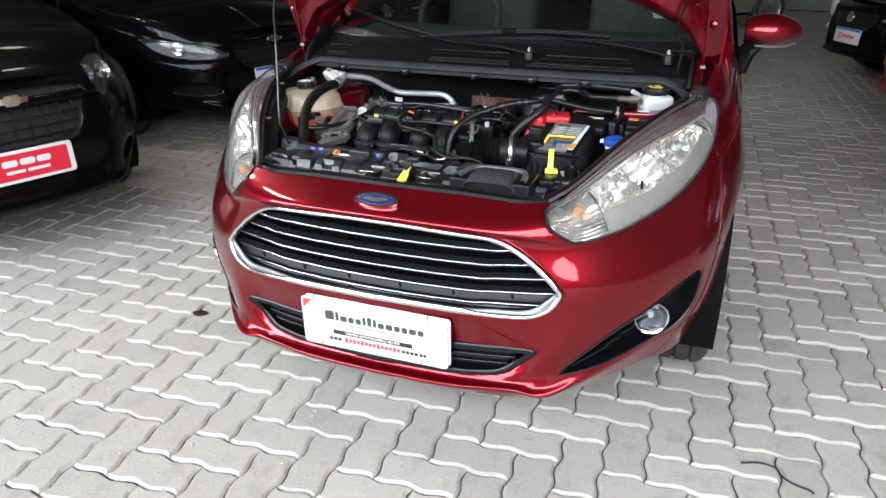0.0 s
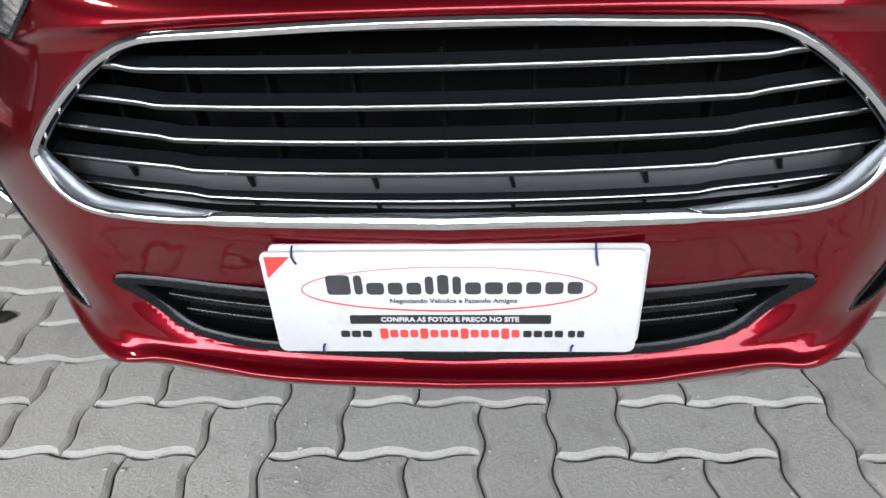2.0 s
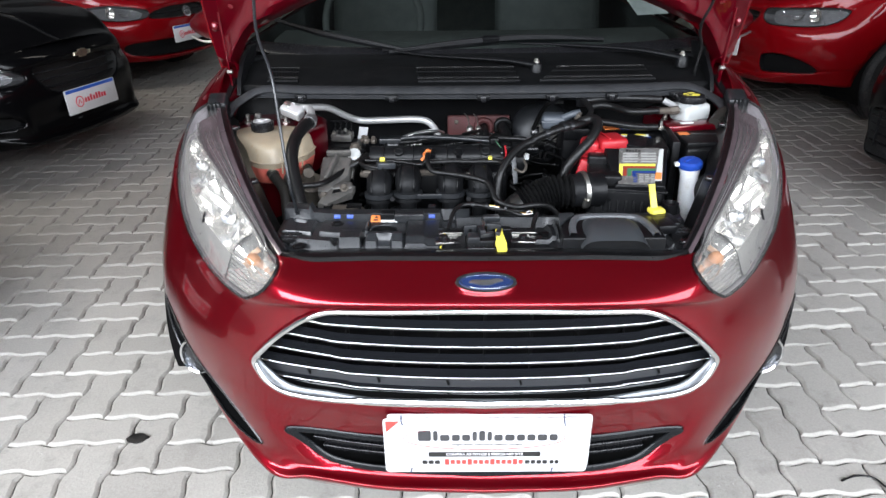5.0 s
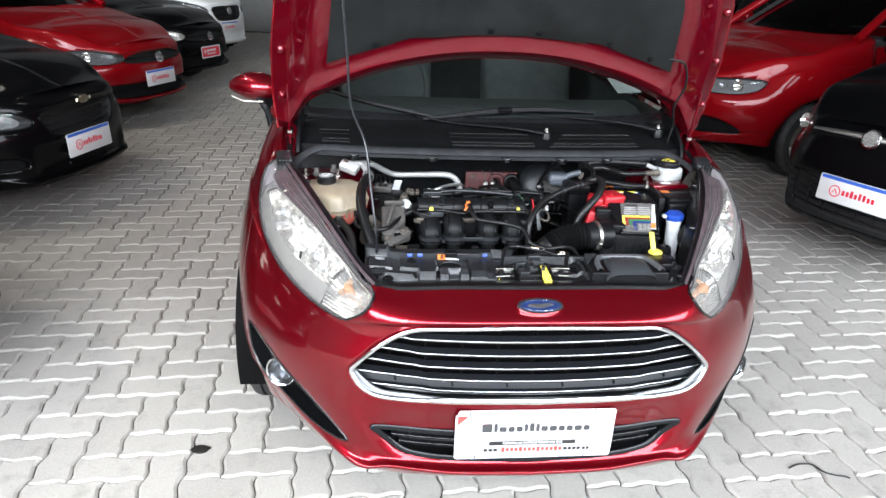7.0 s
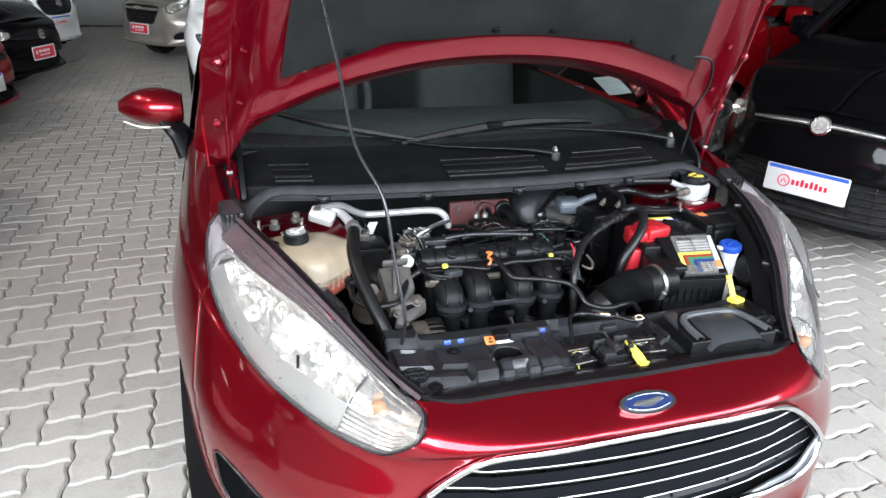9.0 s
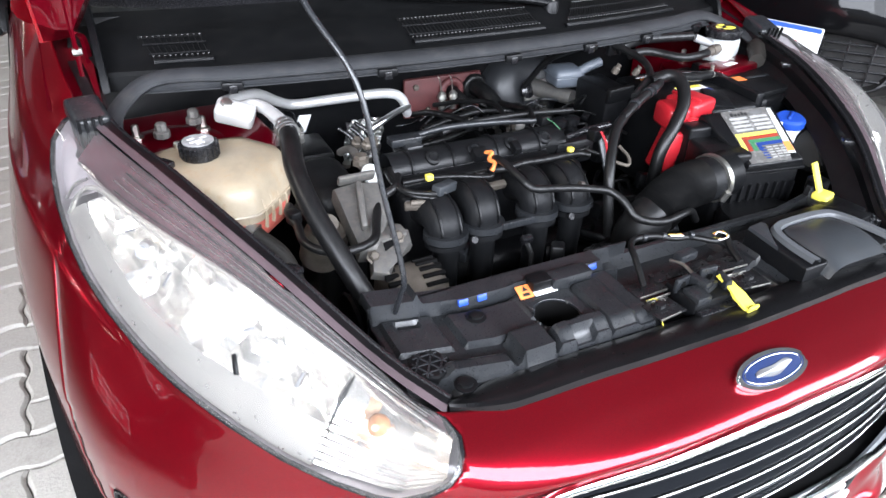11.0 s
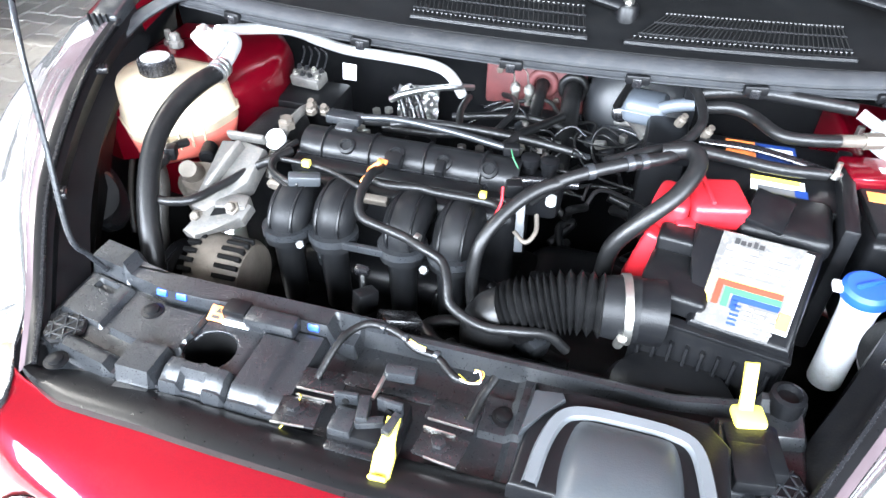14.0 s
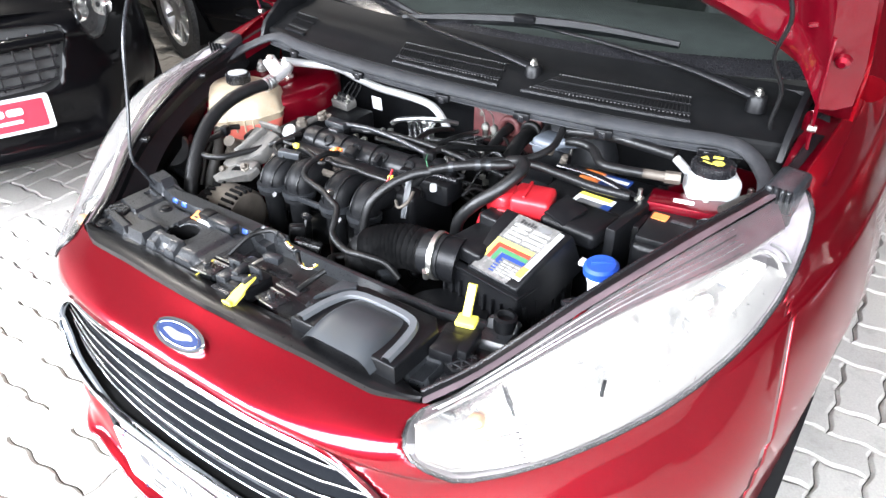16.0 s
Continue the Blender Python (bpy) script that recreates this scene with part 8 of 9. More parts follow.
def parked_car(label, lacquer, style, at, rz, plate_style="white", sx=1.0, sz=1.0, lamp_mat=REFLECTOR, badge="gold", deep=0.0):
    """A parked car, nose first: painted front with true lamp and grille openings, glass, roof, sides and wheels."""
    global shell
    thing_ob = thing("parked_car", label, "car", "cars parked along the aisle")
    sc = lambda p: Vector((p[0] * sx, p[1], p[2] * sz))
    front = [[sc(p) for p in l] for l in levels()]
    top = front[-1]
    crown = []
    for f, up in ((0.66, 0.022), (0.33, 0.034), (0.0, 0.038)):
        crown.append([Vector((p.x * f, p.y - 0.03 * (1 - f) * (1 if p.y < 0.2 else 0), p.z + up * min(p.y * 3 + 0.2, 1))) for p in top])
    rows = loft(front + crown, 8, 6)
    full = [[Vector((-p.x, p.y, p.z)) for p in r[:0:-1]] + r for r in rows]
    bm = grid(full)
    bmesh.ops.recalc_face_normals(bm, faces=bm.faces[:])
    shell = BVHTree.FromBMesh(bm)
    st = STYLES[style]
    mirror = lambda o: [(-x, z) for x, z in o]
    way3 = lambda o: [(x * sx, 0, z * sz) for x, z in o]
    closed = st["grille"] + [(-x, z) for x, z in st["grille"][::-1] if x]
    piece, rim = cut(bm, [tuple(p) for p in catmull(way3(closed), 3, True)], (0, -1, 0.1))
    piece.free()
    grille = part("grille", sunk(None, rim, (0, -1, 0), 0.06, 0.97), MESH_BLACK, thing_ob)
    zs = [p.z for p in rim]
    lo, hi = min(zs), max(zs)
    n = max(int((hi - lo) / 0.035), 2)
    for i in range(1, n):
        z = lo + (hi - lo) * i / n
        xs = [p.x for p in rim if abs(p.z - z) < 0.02]
        if not xs:
            continue
        w = max(xs) * 0.96
        ys = [onto((w * u, 0, z), (0, -1, 0)).y + 0.022 for u in (-1, -0.5, 0, 0.5, 1)]
        part("grille_bar", tube([(w * u, y, z) for u, y in zip((-1, -0.5, 0, 0.5, 1), ys)], 0.006, 6, False, 3), GLOSS_BLACK, grille)
    for i in range(-4, 5):
        if style in ("bowtie", "oval"):
            x = i * max(p.x for p in rim) * 0.2
            part("grille_upright", box(0.007, 0.012, (hi - lo) * 0.8, pose(x, onto((x, 0, (lo + hi) / 2), (0, -1, 0)).y + 0.024, lo + (hi - lo) * 0.1), 0.002), GLOSS_BLACK, grille)
    if style == "bowtie":
        part("grille_beam", tube([(x * sx, onto((x * sx, 0, 0.665 * sz), (0, -1, 0)).y - 0.002, 0.665 * sz) for x in (-0.33, -0.16, 0, 0.16, 0.33)], 0.026, 8, False, 4, flat=0.7), lacquer, grille)
    if style == "oval":
        part("nose_strip", tube([(x * sx, onto((x * sx, 0, (0.70 - 0.1 * x * x) * sz), (0, -1, 0)).y - 0.003, (0.70 - 0.1 * x * x) * sz) for x in (-0.40, -0.25, -0.08, 0.08, 0.25, 0.40)], [0.008, 0.015, 0.018, 0.018, 0.015, 0.008], 8, False, 4, flat=0.8), SATIN, thing_ob)
    for s in (1, -1):
        out = way3(st["lamp"] if s > 0 else mirror(st["lamp"]))
        d = (0.30 * s, -1, 0.22)
        out = [tuple(p) for p in catmull([(x, (abs(x) / 0.75) ** 2 * 0.35, z) for x, _, z in out], 3, True)]
        piece, lrim = cut(bm, out, d)
        lamp = part("headlight", sunk(None, lrim, d, 0.05, 0.86), lamp_mat, thing_ob)
        for v in piece.verts:
            v.co += Vector(d).normalized() * 0.003
        lens = part("lamp_lens", piece, PARKED_LENS, lamp)
        lens.visible_shadow = False
        mid = sum(lrim, Vector()) / len(lrim)
        turn = Vector(d).to_track_quat("Z", "Y").to_matrix().to_4x4()
        for off in (-0.05, 0.05):
            part("lamp_bowl", turned([(0.010, -0.045), (0.03, -0.035), (0.042, -0.015)], Matrix.Translation(mid + Vector((off * s, abs(off) * 0.5 * (1 if off > 0 else -1), 0.01))) @ turn, 20, cap=False), REFLECTOR, lamp)
        part("lamp_rim", tube(lrim[::2], 0.004, 6, True, 2), GLOSS_BLACK, lamp)
        if not (style == "band" and s < 0):
            fo = st["fog"] + ([(-x, z) for x, z in st["fog"][::-1] if x] if style == "band" else [])
            fo = way3(fo if s > 0 else mirror(fo))
            fd = (0, -1, 0.05) if style == "band" else (0.4 * s, -1, 0.05)
            piece, frim = cut(bm, [tuple(p) for p in catmull([(x, (abs(x) / 0.75) ** 2 * 0.3, z) for x, _, z in fo], 3, True)], fd)
            piece.free()
            part("bumper_recess", sunk(None, frim, fd, 0.035, 0.95), PLASTIC, thing_ob)
        arch = [(0.85 * sx * s, 0.80 + 0.345 * math.cos(a), 0.30 + 0.345 * math.sin(a)) for a in (2 * math.pi * i / 32 for i in range(32))]
        cut(bm, [(x, y, max(z, 0.17)) for x, y, z in arch], (s, -0.12, 0))
    thick(part("front_body", bm, lacquer, thing_ob, angle=60))
    # badge and plate
    if not badge:
        pass
    elif badge == "gold":
        bz = 0.68 * sz
        by = onto((0, 0, bz), (0, -1, 0)).y - 0.006
        part("badge", slab([(-0.066, -0.010), (-0.026, -0.010), (-0.026, -0.021), (0.022, -0.021), (0.022, -0.010), (0.060, -0.010), (0.066, 0.010), (0.026, 0.010), (0.026, 0.021), (-0.022, 0.021), (-0.022, 0.010), (-0.060, 0.010)], 0.012, frame_to((1, 0, 0), (0, 0.2, 1), (0, by - 0.012, bz)), 0.003), GOLD, thing_ob, "plain gold cross-shaped badge")
    else:
        bz = (0.695 if style == "oval" else 0.605) * sz
        m = frame_to((1, 0, 0), (0, 0.35, 1), (0, onto((0, 0, bz), (0, -1, 0)).y - 0.010, bz))
        part("badge", slab(oval(0.050, 0.050, 32), 0.012, m, 0.003), CHROME, thing_ob, "round chrome badge")
        part("badge_face", slab(oval(0.040, 0.040, 32), 0.003, m @ pose(0, 0, 0.012)), SMOKE, thing_ob)
    pz = 0.43 * sz
    py = min(onto((x, 0, pz), (0, -1, 0)).y for x in (-0.18, 0, 0.18))
    if plate_style:
        advert(thing_ob, frame_to((1, 0, 0), (0, 0.06, 1), (0, py - 0.012, pz)), plate_style)
    # cabin, glass, sides, tail
    part("windscreen", grid([[sc((0.70 * u, 1.02 + 0.2 * u * u, 0.985)) for u in (-1, -0.5, 0, 0.5, 1)], [sc((0.64 * u, 1.45 + 0.16 * u * u, 1.22)) for u in (-1, -0.5, 0, 0.5, 1)], [sc((0.58 * u, 1.82 + 0.12 * u * u, 1.40)) for u in (-1, -0.5, 0, 0.5, 1)]]), SHADE_GLASS, thing_ob)
    part("roof", grid(loft([[sc((0.60 * u, y - 0.05 + 0.1 * u * u, z - 0.03 * u * u)) for u in (-1, -0.5, 0, 0.5, 1)] for y, z in ((1.80, 1.405), (2.4, 1.475), (3.2, 1.43), (3.5, 1.36))], 3, 3)), lacquer, thing_ob)
    part("dashboard", box(1.30 * sx, 0.5, 0.08, pose(0, 1.45, 0.90 * sz), 0.03), DASH, thing_ob)
    part("cabin_floor", box(1.4 * sx, 2.6, 0.05, pose(0, 2.4, 0.45), 0.01), DASH, thing_ob)
    for s in (1, -1):
        rows2 = [[Vector((p.x * s * sx, p.y, p.z * sz)) for p in r] for r in loft(side_levels, 4, 3)]
        part("body_side", grid(rows2), lacquer, thing_ob)
        part("side_window", grid([[sc((0.77 * s, y, 0.97)) for y in (1.3, 1.9, 2.6, 3.3)], [sc((0.61 * s, y, 1.39)) for y in (1.85, 2.1, 2.6, 3.1)]]), SHADE_GLASS, thing_ob)
        part("pillar", tube([sc(p) for p in ((0.745 * s, 1.08, 0.97), (0.69 * s, 1.4, 1.17), (0.62 * s, 1.82, 1.395), (0.60 * s, 2.5, 1.45), (0.62 * s, 3.3, 1.37), (0.70 * s, 3.8, 1.0))], 0.035, 8), lacquer, thing_ob)
        part("centre_pillar", tube([sc((0.775 * s, 2.35, 0.95)), sc((0.615 * s, 2.35, 1.42))], 0.03, 6), lacquer, thing_ob)
        part("door_mirror", box(0.19, 0.11, 0.13, pose(0.90 * sx * s, 1.40, 0.955 * sz), 0.04, seg=3), lacquer, thing_ob)
        part("wheel_liner", grid([[Vector((x * s * sx, 0.80 + 0.34 * math.cos(a), 0.30 + 0.34 * math.sin(a))) for a in (math.pi * i / 14 for i in range(-2, 17))] for x in (0.82, 0.45)]), SHADE_BLACK, thing_ob)
        for y in (0.80, 3.29):
            w = copy_thing(wheel, pose(0.73 * sx * s, y, 0.298, 0, 0, 0 if s > 0 else 180))
            w.parent = thing_ob
    part("tail", grid([[sc((0.6 * u, 3.93 - 0.08 * u * u, 0.3)) for u in (-1, 0, 1)], [sc((0.6 * u, 3.95 - 0.08 * u * u, 0.97)) for u in (-1, 0, 1)], [sc((0.58 * u, 3.45, 1.38)) for u in (-1, 0, 1)]]), lacquer, thing_ob)
    part("underbody", box(1.25 * sx, 3.0, 0.05, pose(0, 2.0, 0.20), 0.01), SHADE_BLACK, thing_ob)
    part("bay_floor", box(1.0 * sx, 0.75, 0.02, pose(0, 0.55, 0.24), 0.01), SHADE_BLACK, thing_ob)
    thing_ob.matrix_world = pose(at[0], at[1], 0, 0, 0, rz)
    return thing_ob


parked_car("black sedan with gold badge and red dealer plate", BLACK_PAINT, "bowtie", (-1.90, 0.57), 72, "red", 0.90, 1.03, DARK_LAMP)
parked_car("glossy black hatchback with gold badge and white plate", BLACK_PAINT, "wedge", (-2.18, 2.84), 76, "white", 0.98, 0.97, DARK_LAMP)
parked_car("bright red hatchback with dark lower bumper", BRIGHT_RED, "band", (-2.44, 5.25), 70, "white", 0.98, 1.0, DARK_LAMP, "round")
parked_car("glossy black hatchback with red plate", BLACK_PAINT, "band", (-2.42, 7.20), 70, "red", 0.98, 1.0, REFLECTOR, "round")
parked_car("white sport utility car", WHITE_PAINT, "wedge", (-2.60, 9.30), 68, "white", 1.06, 1.25, SMOKE, "round")
parked_car("beige-grey sedan with red dealer plate", GREY_PAINT, "bowtie", (-1.62, 9.35), -50, "red", 1.02, 1.05)
parked_car("white hatchback parked behind the red one", WHITE_PAINT, "wedge", (-0.15, 5.6), 0, "white", 1.0, 1.02, SMOKE, "round")
parked_car("black compact car with chrome nose strip and white plate", BLACK_PAINT, "oval", (2.07, 1.75), -67, "white", 0.88, 1.07, SMOKE, "round")
parked_car("red hatchback with clear headlights", BRIGHT_RED, "square", (1.98, 4.20), -77, "white", 1.0, 1.09, DARK_LAMP, "round")
parked_car("black hatchback with white plate deep in the hall", BLACK_PAINT, "wedge", (1.95, 6.5), -66, "white", 1.0, 1.0, SMOKE, "round")
parked_car("white hatchback deep in the hall", WHITE_PAINT, "square", (2.2, 8.6), -66, "white", 1.0, 1.0, SMOKE, "round")

# ---- paving: wavy-edged concrete blocks in a herringbone, every block with its own edges ----
UNIT, TURN_DEG, AMP = 0.1117, 1.1, 0.0062
PX, PY = 0.923, 0.412


def stone_material(name, island):
    m, nt, b = nodes_of(name)
    L = nt.links.new
    tc = nt.nodes.new("ShaderNodeTexCoord")
    geo = nt.nodes.new("ShaderNodeNewGeometry")
    rnd = geo.outputs["Random Per Island"] if island else nt.nodes.new("ShaderNodeObjectInfo").outputs["Random"]
    pos = geo.outputs["Position"]
    big = node(nt, "ShaderNodeTexNoise", Scale=1.6, Detail=6.0, Roughness=0.65)
    grain = node(nt, "ShaderNodeTexNoise", Scale=170.0, Detail=5.0, Roughness=0.7)
    blot = node(nt, "ShaderNodeTexNoise", Scale=11.0, Detail=8.0, Roughness=0.7)
    for n in (big, grain, blot):
        L(pos, n.inputs["Vector"])
    base = nt.nodes.new("ShaderNodeValToRGB")
    base.color_ramp.elements[0].color = (0.338, 0.321, 0.294, 1)
    base.color_ramp.elements[1].color = (0.452, 0.431, 0.395, 1)
    mixv = nt.nodes.new("ShaderNodeMath")
    mixv.operation = "MULTIPLY_ADD"
    mixv.inputs[1].default_value = 0.55
    L(rnd, mixv.inputs[0])
    half = nt.nodes.new("ShaderNodeMath")
    half.operation = "MULTIPLY"
    half.inputs[1].default_value = 0.45
    L(big.outputs["Fac"], half.inputs[0])
    L(half.outputs[0], mixv.inputs[2])
    L(mixv.outputs[0], base.inputs["Fac"])
    stain = nt.nodes.new("ShaderNodeMapRange")
    stain.inputs["From Min"].default_value, stain.inputs["From Max"].default_value, stain.inputs["To Max"].default_value = 0.53, 0.76, 0.6
    L(blot.outputs["Fac"], stain.inputs["Value"])
    mx = nt.nodes.new("ShaderNodeMixRGB")
    mx.inputs["Color2"].default_value = (0.20, 0.19, 0.17, 1)
    L(stain.outputs["Result"], mx.inputs["Fac"])
    L(base.outputs["Color"], mx.inputs["Color1"])
    sp = nt.nodes.new("ShaderNodeMapRange")
    sp.inputs["To Min"].default_value, sp.inputs["To Max"].default_value = 0.66, 1.34
    L(grain.outputs["Fac"], sp.inputs["Value"])
    mul = nt.nodes.new("ShaderNodeMixRGB")
    mul.blend_type = "MULTIPLY"
    mul.inputs["Fac"].default_value = 1
    L(mx.outputs["Color"], mul.inputs["Color1"])
    L(sp.outputs["Result"], mul.inputs["Color2"])
    cells = node(nt, "ShaderNodeTexVoronoi", Scale=26.0, Randomness=1.0)
    L(pos, cells.inputs["Vector"])
    pit = nt.nodes.new("ShaderNodeMapRange")
    pit.inputs["From Min"].default_value, pit.inputs["From Max"].default_value = 0.03, 0.10
    pit.inputs["To Min"].default_value, pit.inputs["To Max"].default_value = 0.45, 1.0
    warp = node(nt, "ShaderNodeTexNoise", Scale=90.0, Detail=3.0)
    L(pos, warp.inputs["Vector"])
    few = nt.nodes.new("ShaderNodeMath")
    few.operation = "MULTIPLY_ADD"
    few.inputs[1].default_value = 0.12
    L(warp.outputs["Fac"], few.inputs[0])
    L(cells.outputs["Distance"], few.inputs[2])
    L(few.outputs[0], pit.inputs["Value"])
    pits = nt.nodes.new("ShaderNodeMixRGB")
    pits.blend_type = "MULTIPLY"
    pits.inputs["Fac"].default_value = 1
    L(mul.outputs["Color"], pits.inputs["Color1"])
    L(pit.outputs["Result"], pits.inputs["Color2"])
    L(pits.outputs["Color"], b.inputs["Base Color"])
    b.inputs["Roughness"].default_value = 0.62
    bp = nt.nodes.new("ShaderNodeBump")
    bp.inputs["Strength"].default_value, bp.inputs["Distance"].default_value = 0.65, 0.003
    add = nt.nodes.new("ShaderNodeMath")
    L(grain.outputs["Fac"], add.inputs[0])
    L(blot.outputs["Fac"], add.inputs[1])
    L(add.outputs[0], bp.inputs["Height"])
    L(bp.outputs["Normal"], b.inputs["Normal"])
    return m


def wavy_outline(nx, ny, seg):
    """The outline of a block nx by ny units, with S-shaped edges that interlock."""
    out = []
    for i in range(nx * seg):
        t = i / seg
        out.append((t * UNIT, -AMP * math.sin(2 * math.pi * t)))
    for i in range(ny * seg):
        t = i / seg
        out.append((nx * UNIT + AMP * math.sin(2 * math.pi * t), t * UNIT))
    for i in range(nx * seg):
        t = nx - i / seg
        out.append((t * UNIT, ny * UNIT - AMP * math.sin(2 * math.pi * t)))
    for i in range(ny * seg):
        t = ny - i / seg
        out.append((AMP * math.sin(2 * math.pi * t), t * UNIT))
    return out


def block(nx, ny, seg, rings=((0.0014, -0.016), (0.0018, -0.0085), (0.0052, -0.0036), (0.0098, 0.0))):
    """Verts and faces of one block: top at z 0 with a worn, rounded arris."""
    line = wavy_outline(nx, ny, seg)
    k = len(line)
    c = Vector((nx * UNIT / 2, ny * UNIT / 2))
    verts, faces = [], []
    for inset, z in rings:
        for i in range(k):
            p, q, r = Vector(line[i - 1]), Vector(line[i]), Vector(line[(i + 1) % k])
            t = (r - p).normalized()
            n = Vector((-t.y, t.x))
            verts.append((q.x + n.x * inset, q.y + n.y * inset, z))
    for a in range(len(rings) - 1):
        for i in range(k):
            j = (i + 1) % k
            faces.append((a * k + i, a * k + j, (a + 1) * k + j, (a + 1) * k + i))
    faces.append(tuple(range((len(rings) - 1) * k, len(rings) * k)))
    return verts, faces


pavement = part("pavement", grid([[(-14, -7, -0.0115), (14, -7, -0.0115)], [(-14, 15, -0.0115), (14, 15, -0.0115)]]), mat("joint_sand", (0.07, 0.066, 0.06), 0.95, 0, 0.12, 30, 0.5, 300))
tagged(pavement, "grey wavy concrete pavers laid in a herringbone", kind="structure")
STONE, STONE_FAR = stone_material("concrete_paver", False), stone_material("concrete_paver_joined", True)
shapes = {}
for key, nx, ny in (("h", 2, 1), ("v", 1, 2)):
    vs, fs = block(nx, ny, 6)
    me = bpy.data.meshes.new("paver")
    me.from_pydata(vs, [], fs)
    me.materials.append(STONE)
    me.shade_smooth()
    me.set_sharp_from_angle(angle=radians(16))
    shapes[key] = me
low = {"h": block(2, 1, 4), "v": block(1, 2, 4)}
plain = ((0.0016, -0.014), (0.0020, -0.0080), (0.0092, 0.0))
far = {"h": block(2, 1, 4, plain), "v": block(1, 2, 4, plain)}
spin = pose(0, 0, 0, 0, 0, TURN_DEG)
rng = random.Random(7)
joined_v, joined_f, near, count = [], [], [], 0


def lay(m, shape):
    """Adds one block to the joined paving."""
    global count
    vs, fs = shape
    a = np.array(vs)
    joined_v.append(a @ np.array(m.to_3x3()).T + np.array(m.translation))
    joined_f.extend([tuple(count + q for q in f) for f in fs])
    count += len(vs)


for j in range(-62, 130):
    for i in range(-100, 88):
        k = (i - j) % 4
        if k not in (0, 3):
            continue
        key = "h" if k == 0 else "v"
        at = spin @ Vector((PX + (i + 1) * UNIT, PY + j * UNIT, 0))
        if not (-9.3 < at.x < 9.1 and -6.0 < at.y < 14.2):
            continue
        m = Matrix.Translation(at + Vector((0, 0, rng.uniform(-0.0022, 0.0012)))) @ spin @ pose(0, 0, 0, rng.uniform(-0.5, 0.5), rng.uniform(-0.5, 0.5), rng.uniform(-0.4, 0.4))
        close = (-1.35 < at.x < 1.30 and -0.40 < at.y < 0.30) or (0.80 < abs(at.x) < 1.45 and 0.30 <= at.y < 1.6)
        if close:
            near.append((key, m))
        elif abs(at.x) < 2.8 and -0.9 < at.y < 3.5:
            lay(m, low[key])
        else:
            lay(m, far[key])
near.sort(key=lambda r: (r[1].translation - Vector((0, -0.1, 0))).length)
for key, m in near[:300]:
    ob = new("paver", shapes[key])
    ob.matrix_world = m
    ob.parent = pavement
for key, m in near[300:]:
    lay(m, low[key])
me = bpy.data.meshes.new("paver_field")
me.from_pydata(np.concatenate(joined_v).tolist(), [], joined_f)
me.materials.append(STONE_FAR)
me.shade_smooth()
me.set_sharp_from_angle(angle=radians(16))
field = new("paver_field", me)
field.parent = pavement
tagged(field, "grey wavy concrete pavers", kind="stuff")

# crumbs of mortar and grit that lie loose on the pavers
grit_rng = random.Random(31)
grit = bmesh.new()
for i in range(420):
    x, y = grit_rng.uniform(-1.5, 1.6), grit_rng.choice((grit_rng.uniform(-0.75, 0.10), grit_rng.uniform(-0.45, -0.02)))
    r = grit_rng.choice((0.0012, 0.0016, 0.0022, 0.0034))
    made = bmesh.ops.create_icosphere(grit, subdivisions=1, radius=r)["verts"]
    for v in made:
        v.co = Vector((v.co.x * 1.5, v.co.y, v.co.z * 0.7)) * grit_rng.uniform(0.7, 1.2) + Vector((x, y, 0.0015 + r * 0.4))
tagged(part("grit", grit, STONE), "loose crumbs of mortar and grit", kind="stuff")

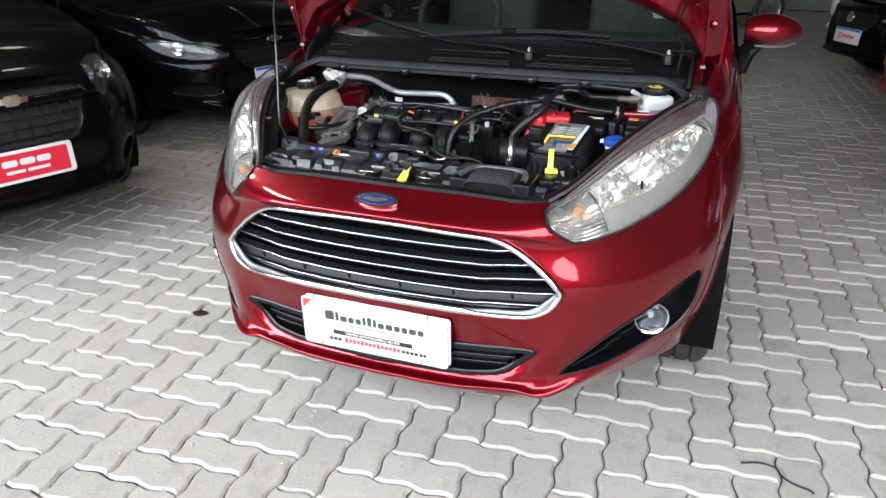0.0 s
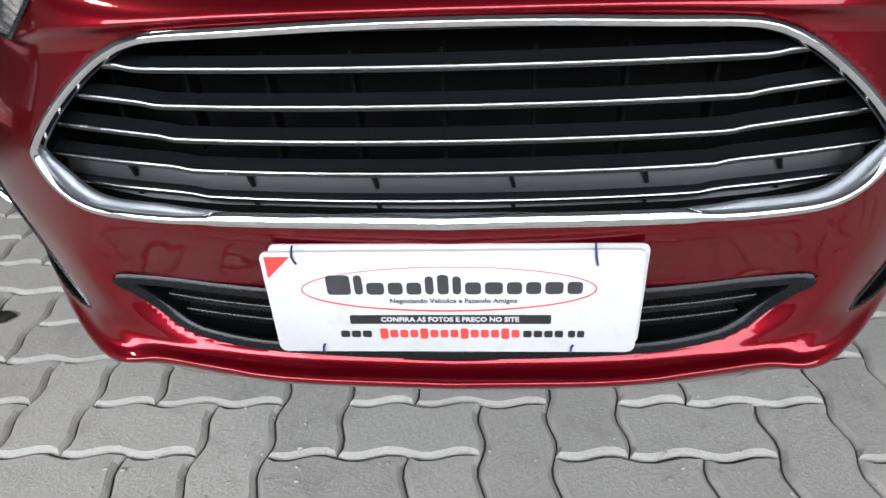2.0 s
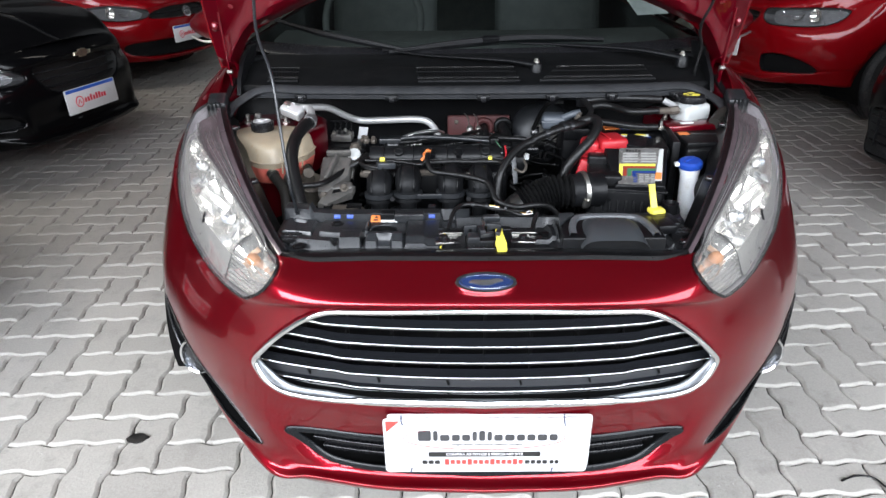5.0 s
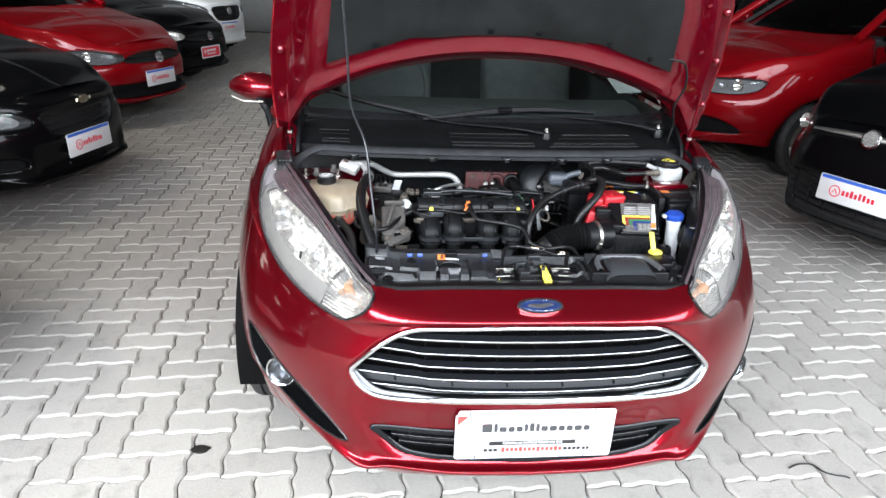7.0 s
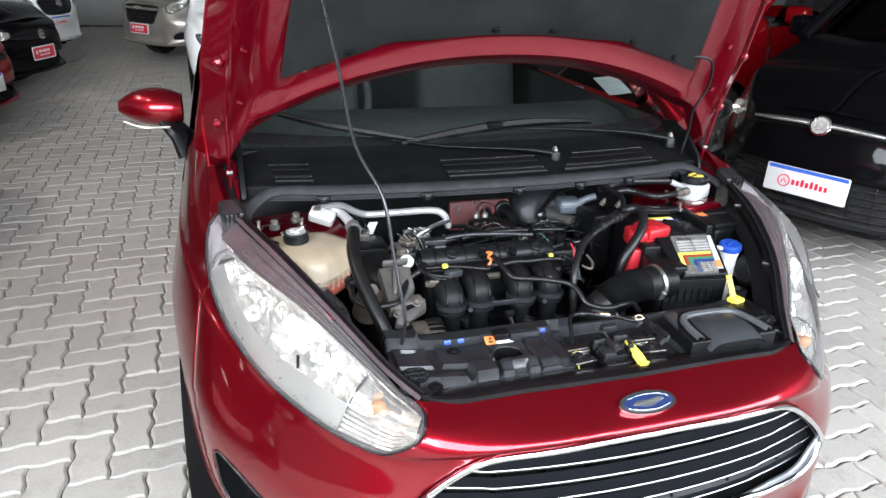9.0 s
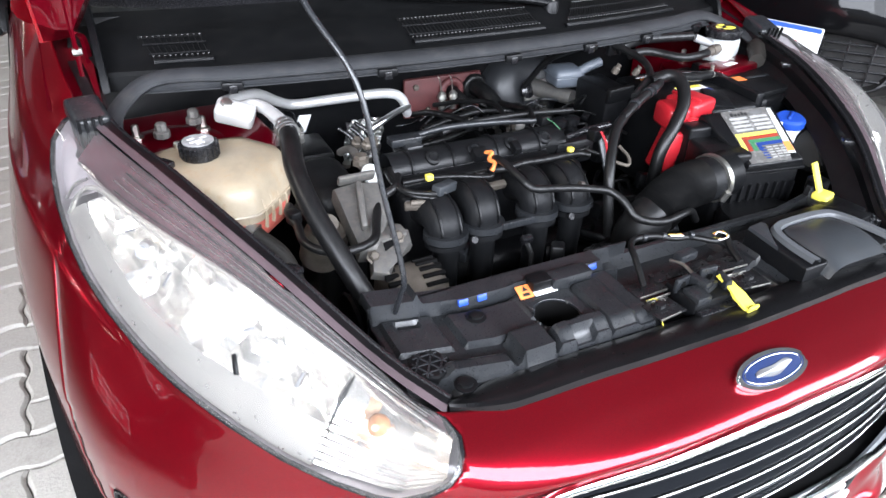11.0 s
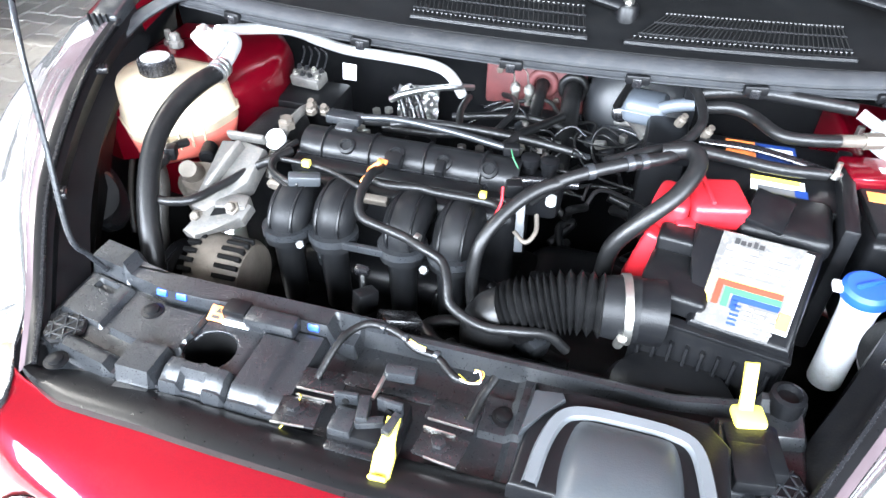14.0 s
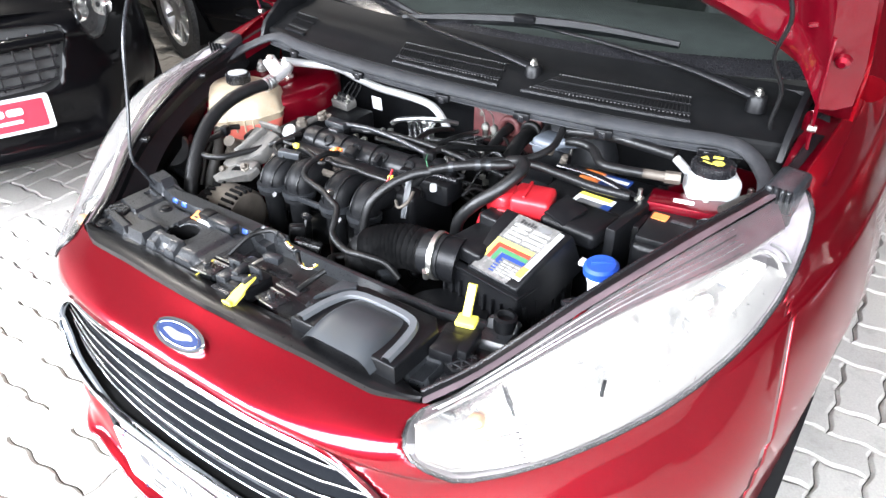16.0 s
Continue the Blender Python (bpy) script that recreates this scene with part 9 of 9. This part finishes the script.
# an oil spot and a bit of cable on the ground
OIL = mat("dried_oil", (0.012, 0.011, 0.010), 0.5, 0, 0.3, 60, 0.3, 200)
spot = [(0.030 * (1 + 0.35 * noise.noise(Vector((math.cos(a) * 1.3, math.sin(a) * 1.3, 2.0)))) * math.cos(a), 0.020 * (1 + 0.35 * noise.noise(Vector((math.cos(a) * 1.3, math.sin(a) * 1.3, 5.0)))) * math.sin(a)) for a in (2 * math.pi * i / 28 for i in range(28))]
tagged(part("oil_blot", slab(spot, 0.0022, pose(-0.956, 0.409, 0.0008), 0.001), OIL), "small black oil blot on the paving", "oil blot")
tagged(part("cable_scrap", tube([(0.935, 0.245, 0.005), (0.98, 0.262, 0.005), (1.02, 0.255, 0.006), (1.035, 0.225, 0.005), (1.065, 0.205, 0.005), (1.095, 0.198, 0.005), (1.105, 0.188, 0.005)], 0.0026, 6, False, 5), RUBBER), "short scrap of thin black cable on the paving", "cable")

# loose crumbs of stone and sand lying on the paving
CRUMB = mat("loose_stone", (0.36, 0.345, 0.32), 0.9, 0, 0.35, 40, 0.3, 300)
crumb_rng = random.Random(31)
crumb_v, crumb_f = [], []
for i in range(900):
    x, y = crumb_rng.uniform(-1.6, 1.6), crumb_rng.uniform(-0.75, 0.35) if i % 3 else crumb_rng.gauss(-0.15, 0.12)
    r = crumb_rng.choice((0.0010, 0.0014, 0.0020, 0.0032))
    k = len(crumb_v)
    a0 = crumb_rng.uniform(0, 6.28)
    for j in range(4):
        a = a0 + 1.57 * j
        rr = r * crumb_rng.uniform(0.6, 1.2)
        crumb_v.append((x + rr * math.cos(a), y + rr * math.sin(a), r * crumb_rng.uniform(0.1, 0.5)))
    crumb_v.append((x, y, r * crumb_rng.uniform(0.7, 1.1)))
    crumb_v.append((x, y, -0.004))
    for j in range(4):
        crumb_f += [(k + j, k + (j + 1) % 4, k + 4), (k + (j + 1) % 4, k + j, k + 5)]
me = bpy.data.meshes.new("stone_crumbs")
me.from_pydata(crumb_v, [], crumb_f)
me.materials.append(CRUMB)
tagged(new("stone_crumbs", me), "loose grey crumbs of stone on the paving", "debris", kind="stuff")
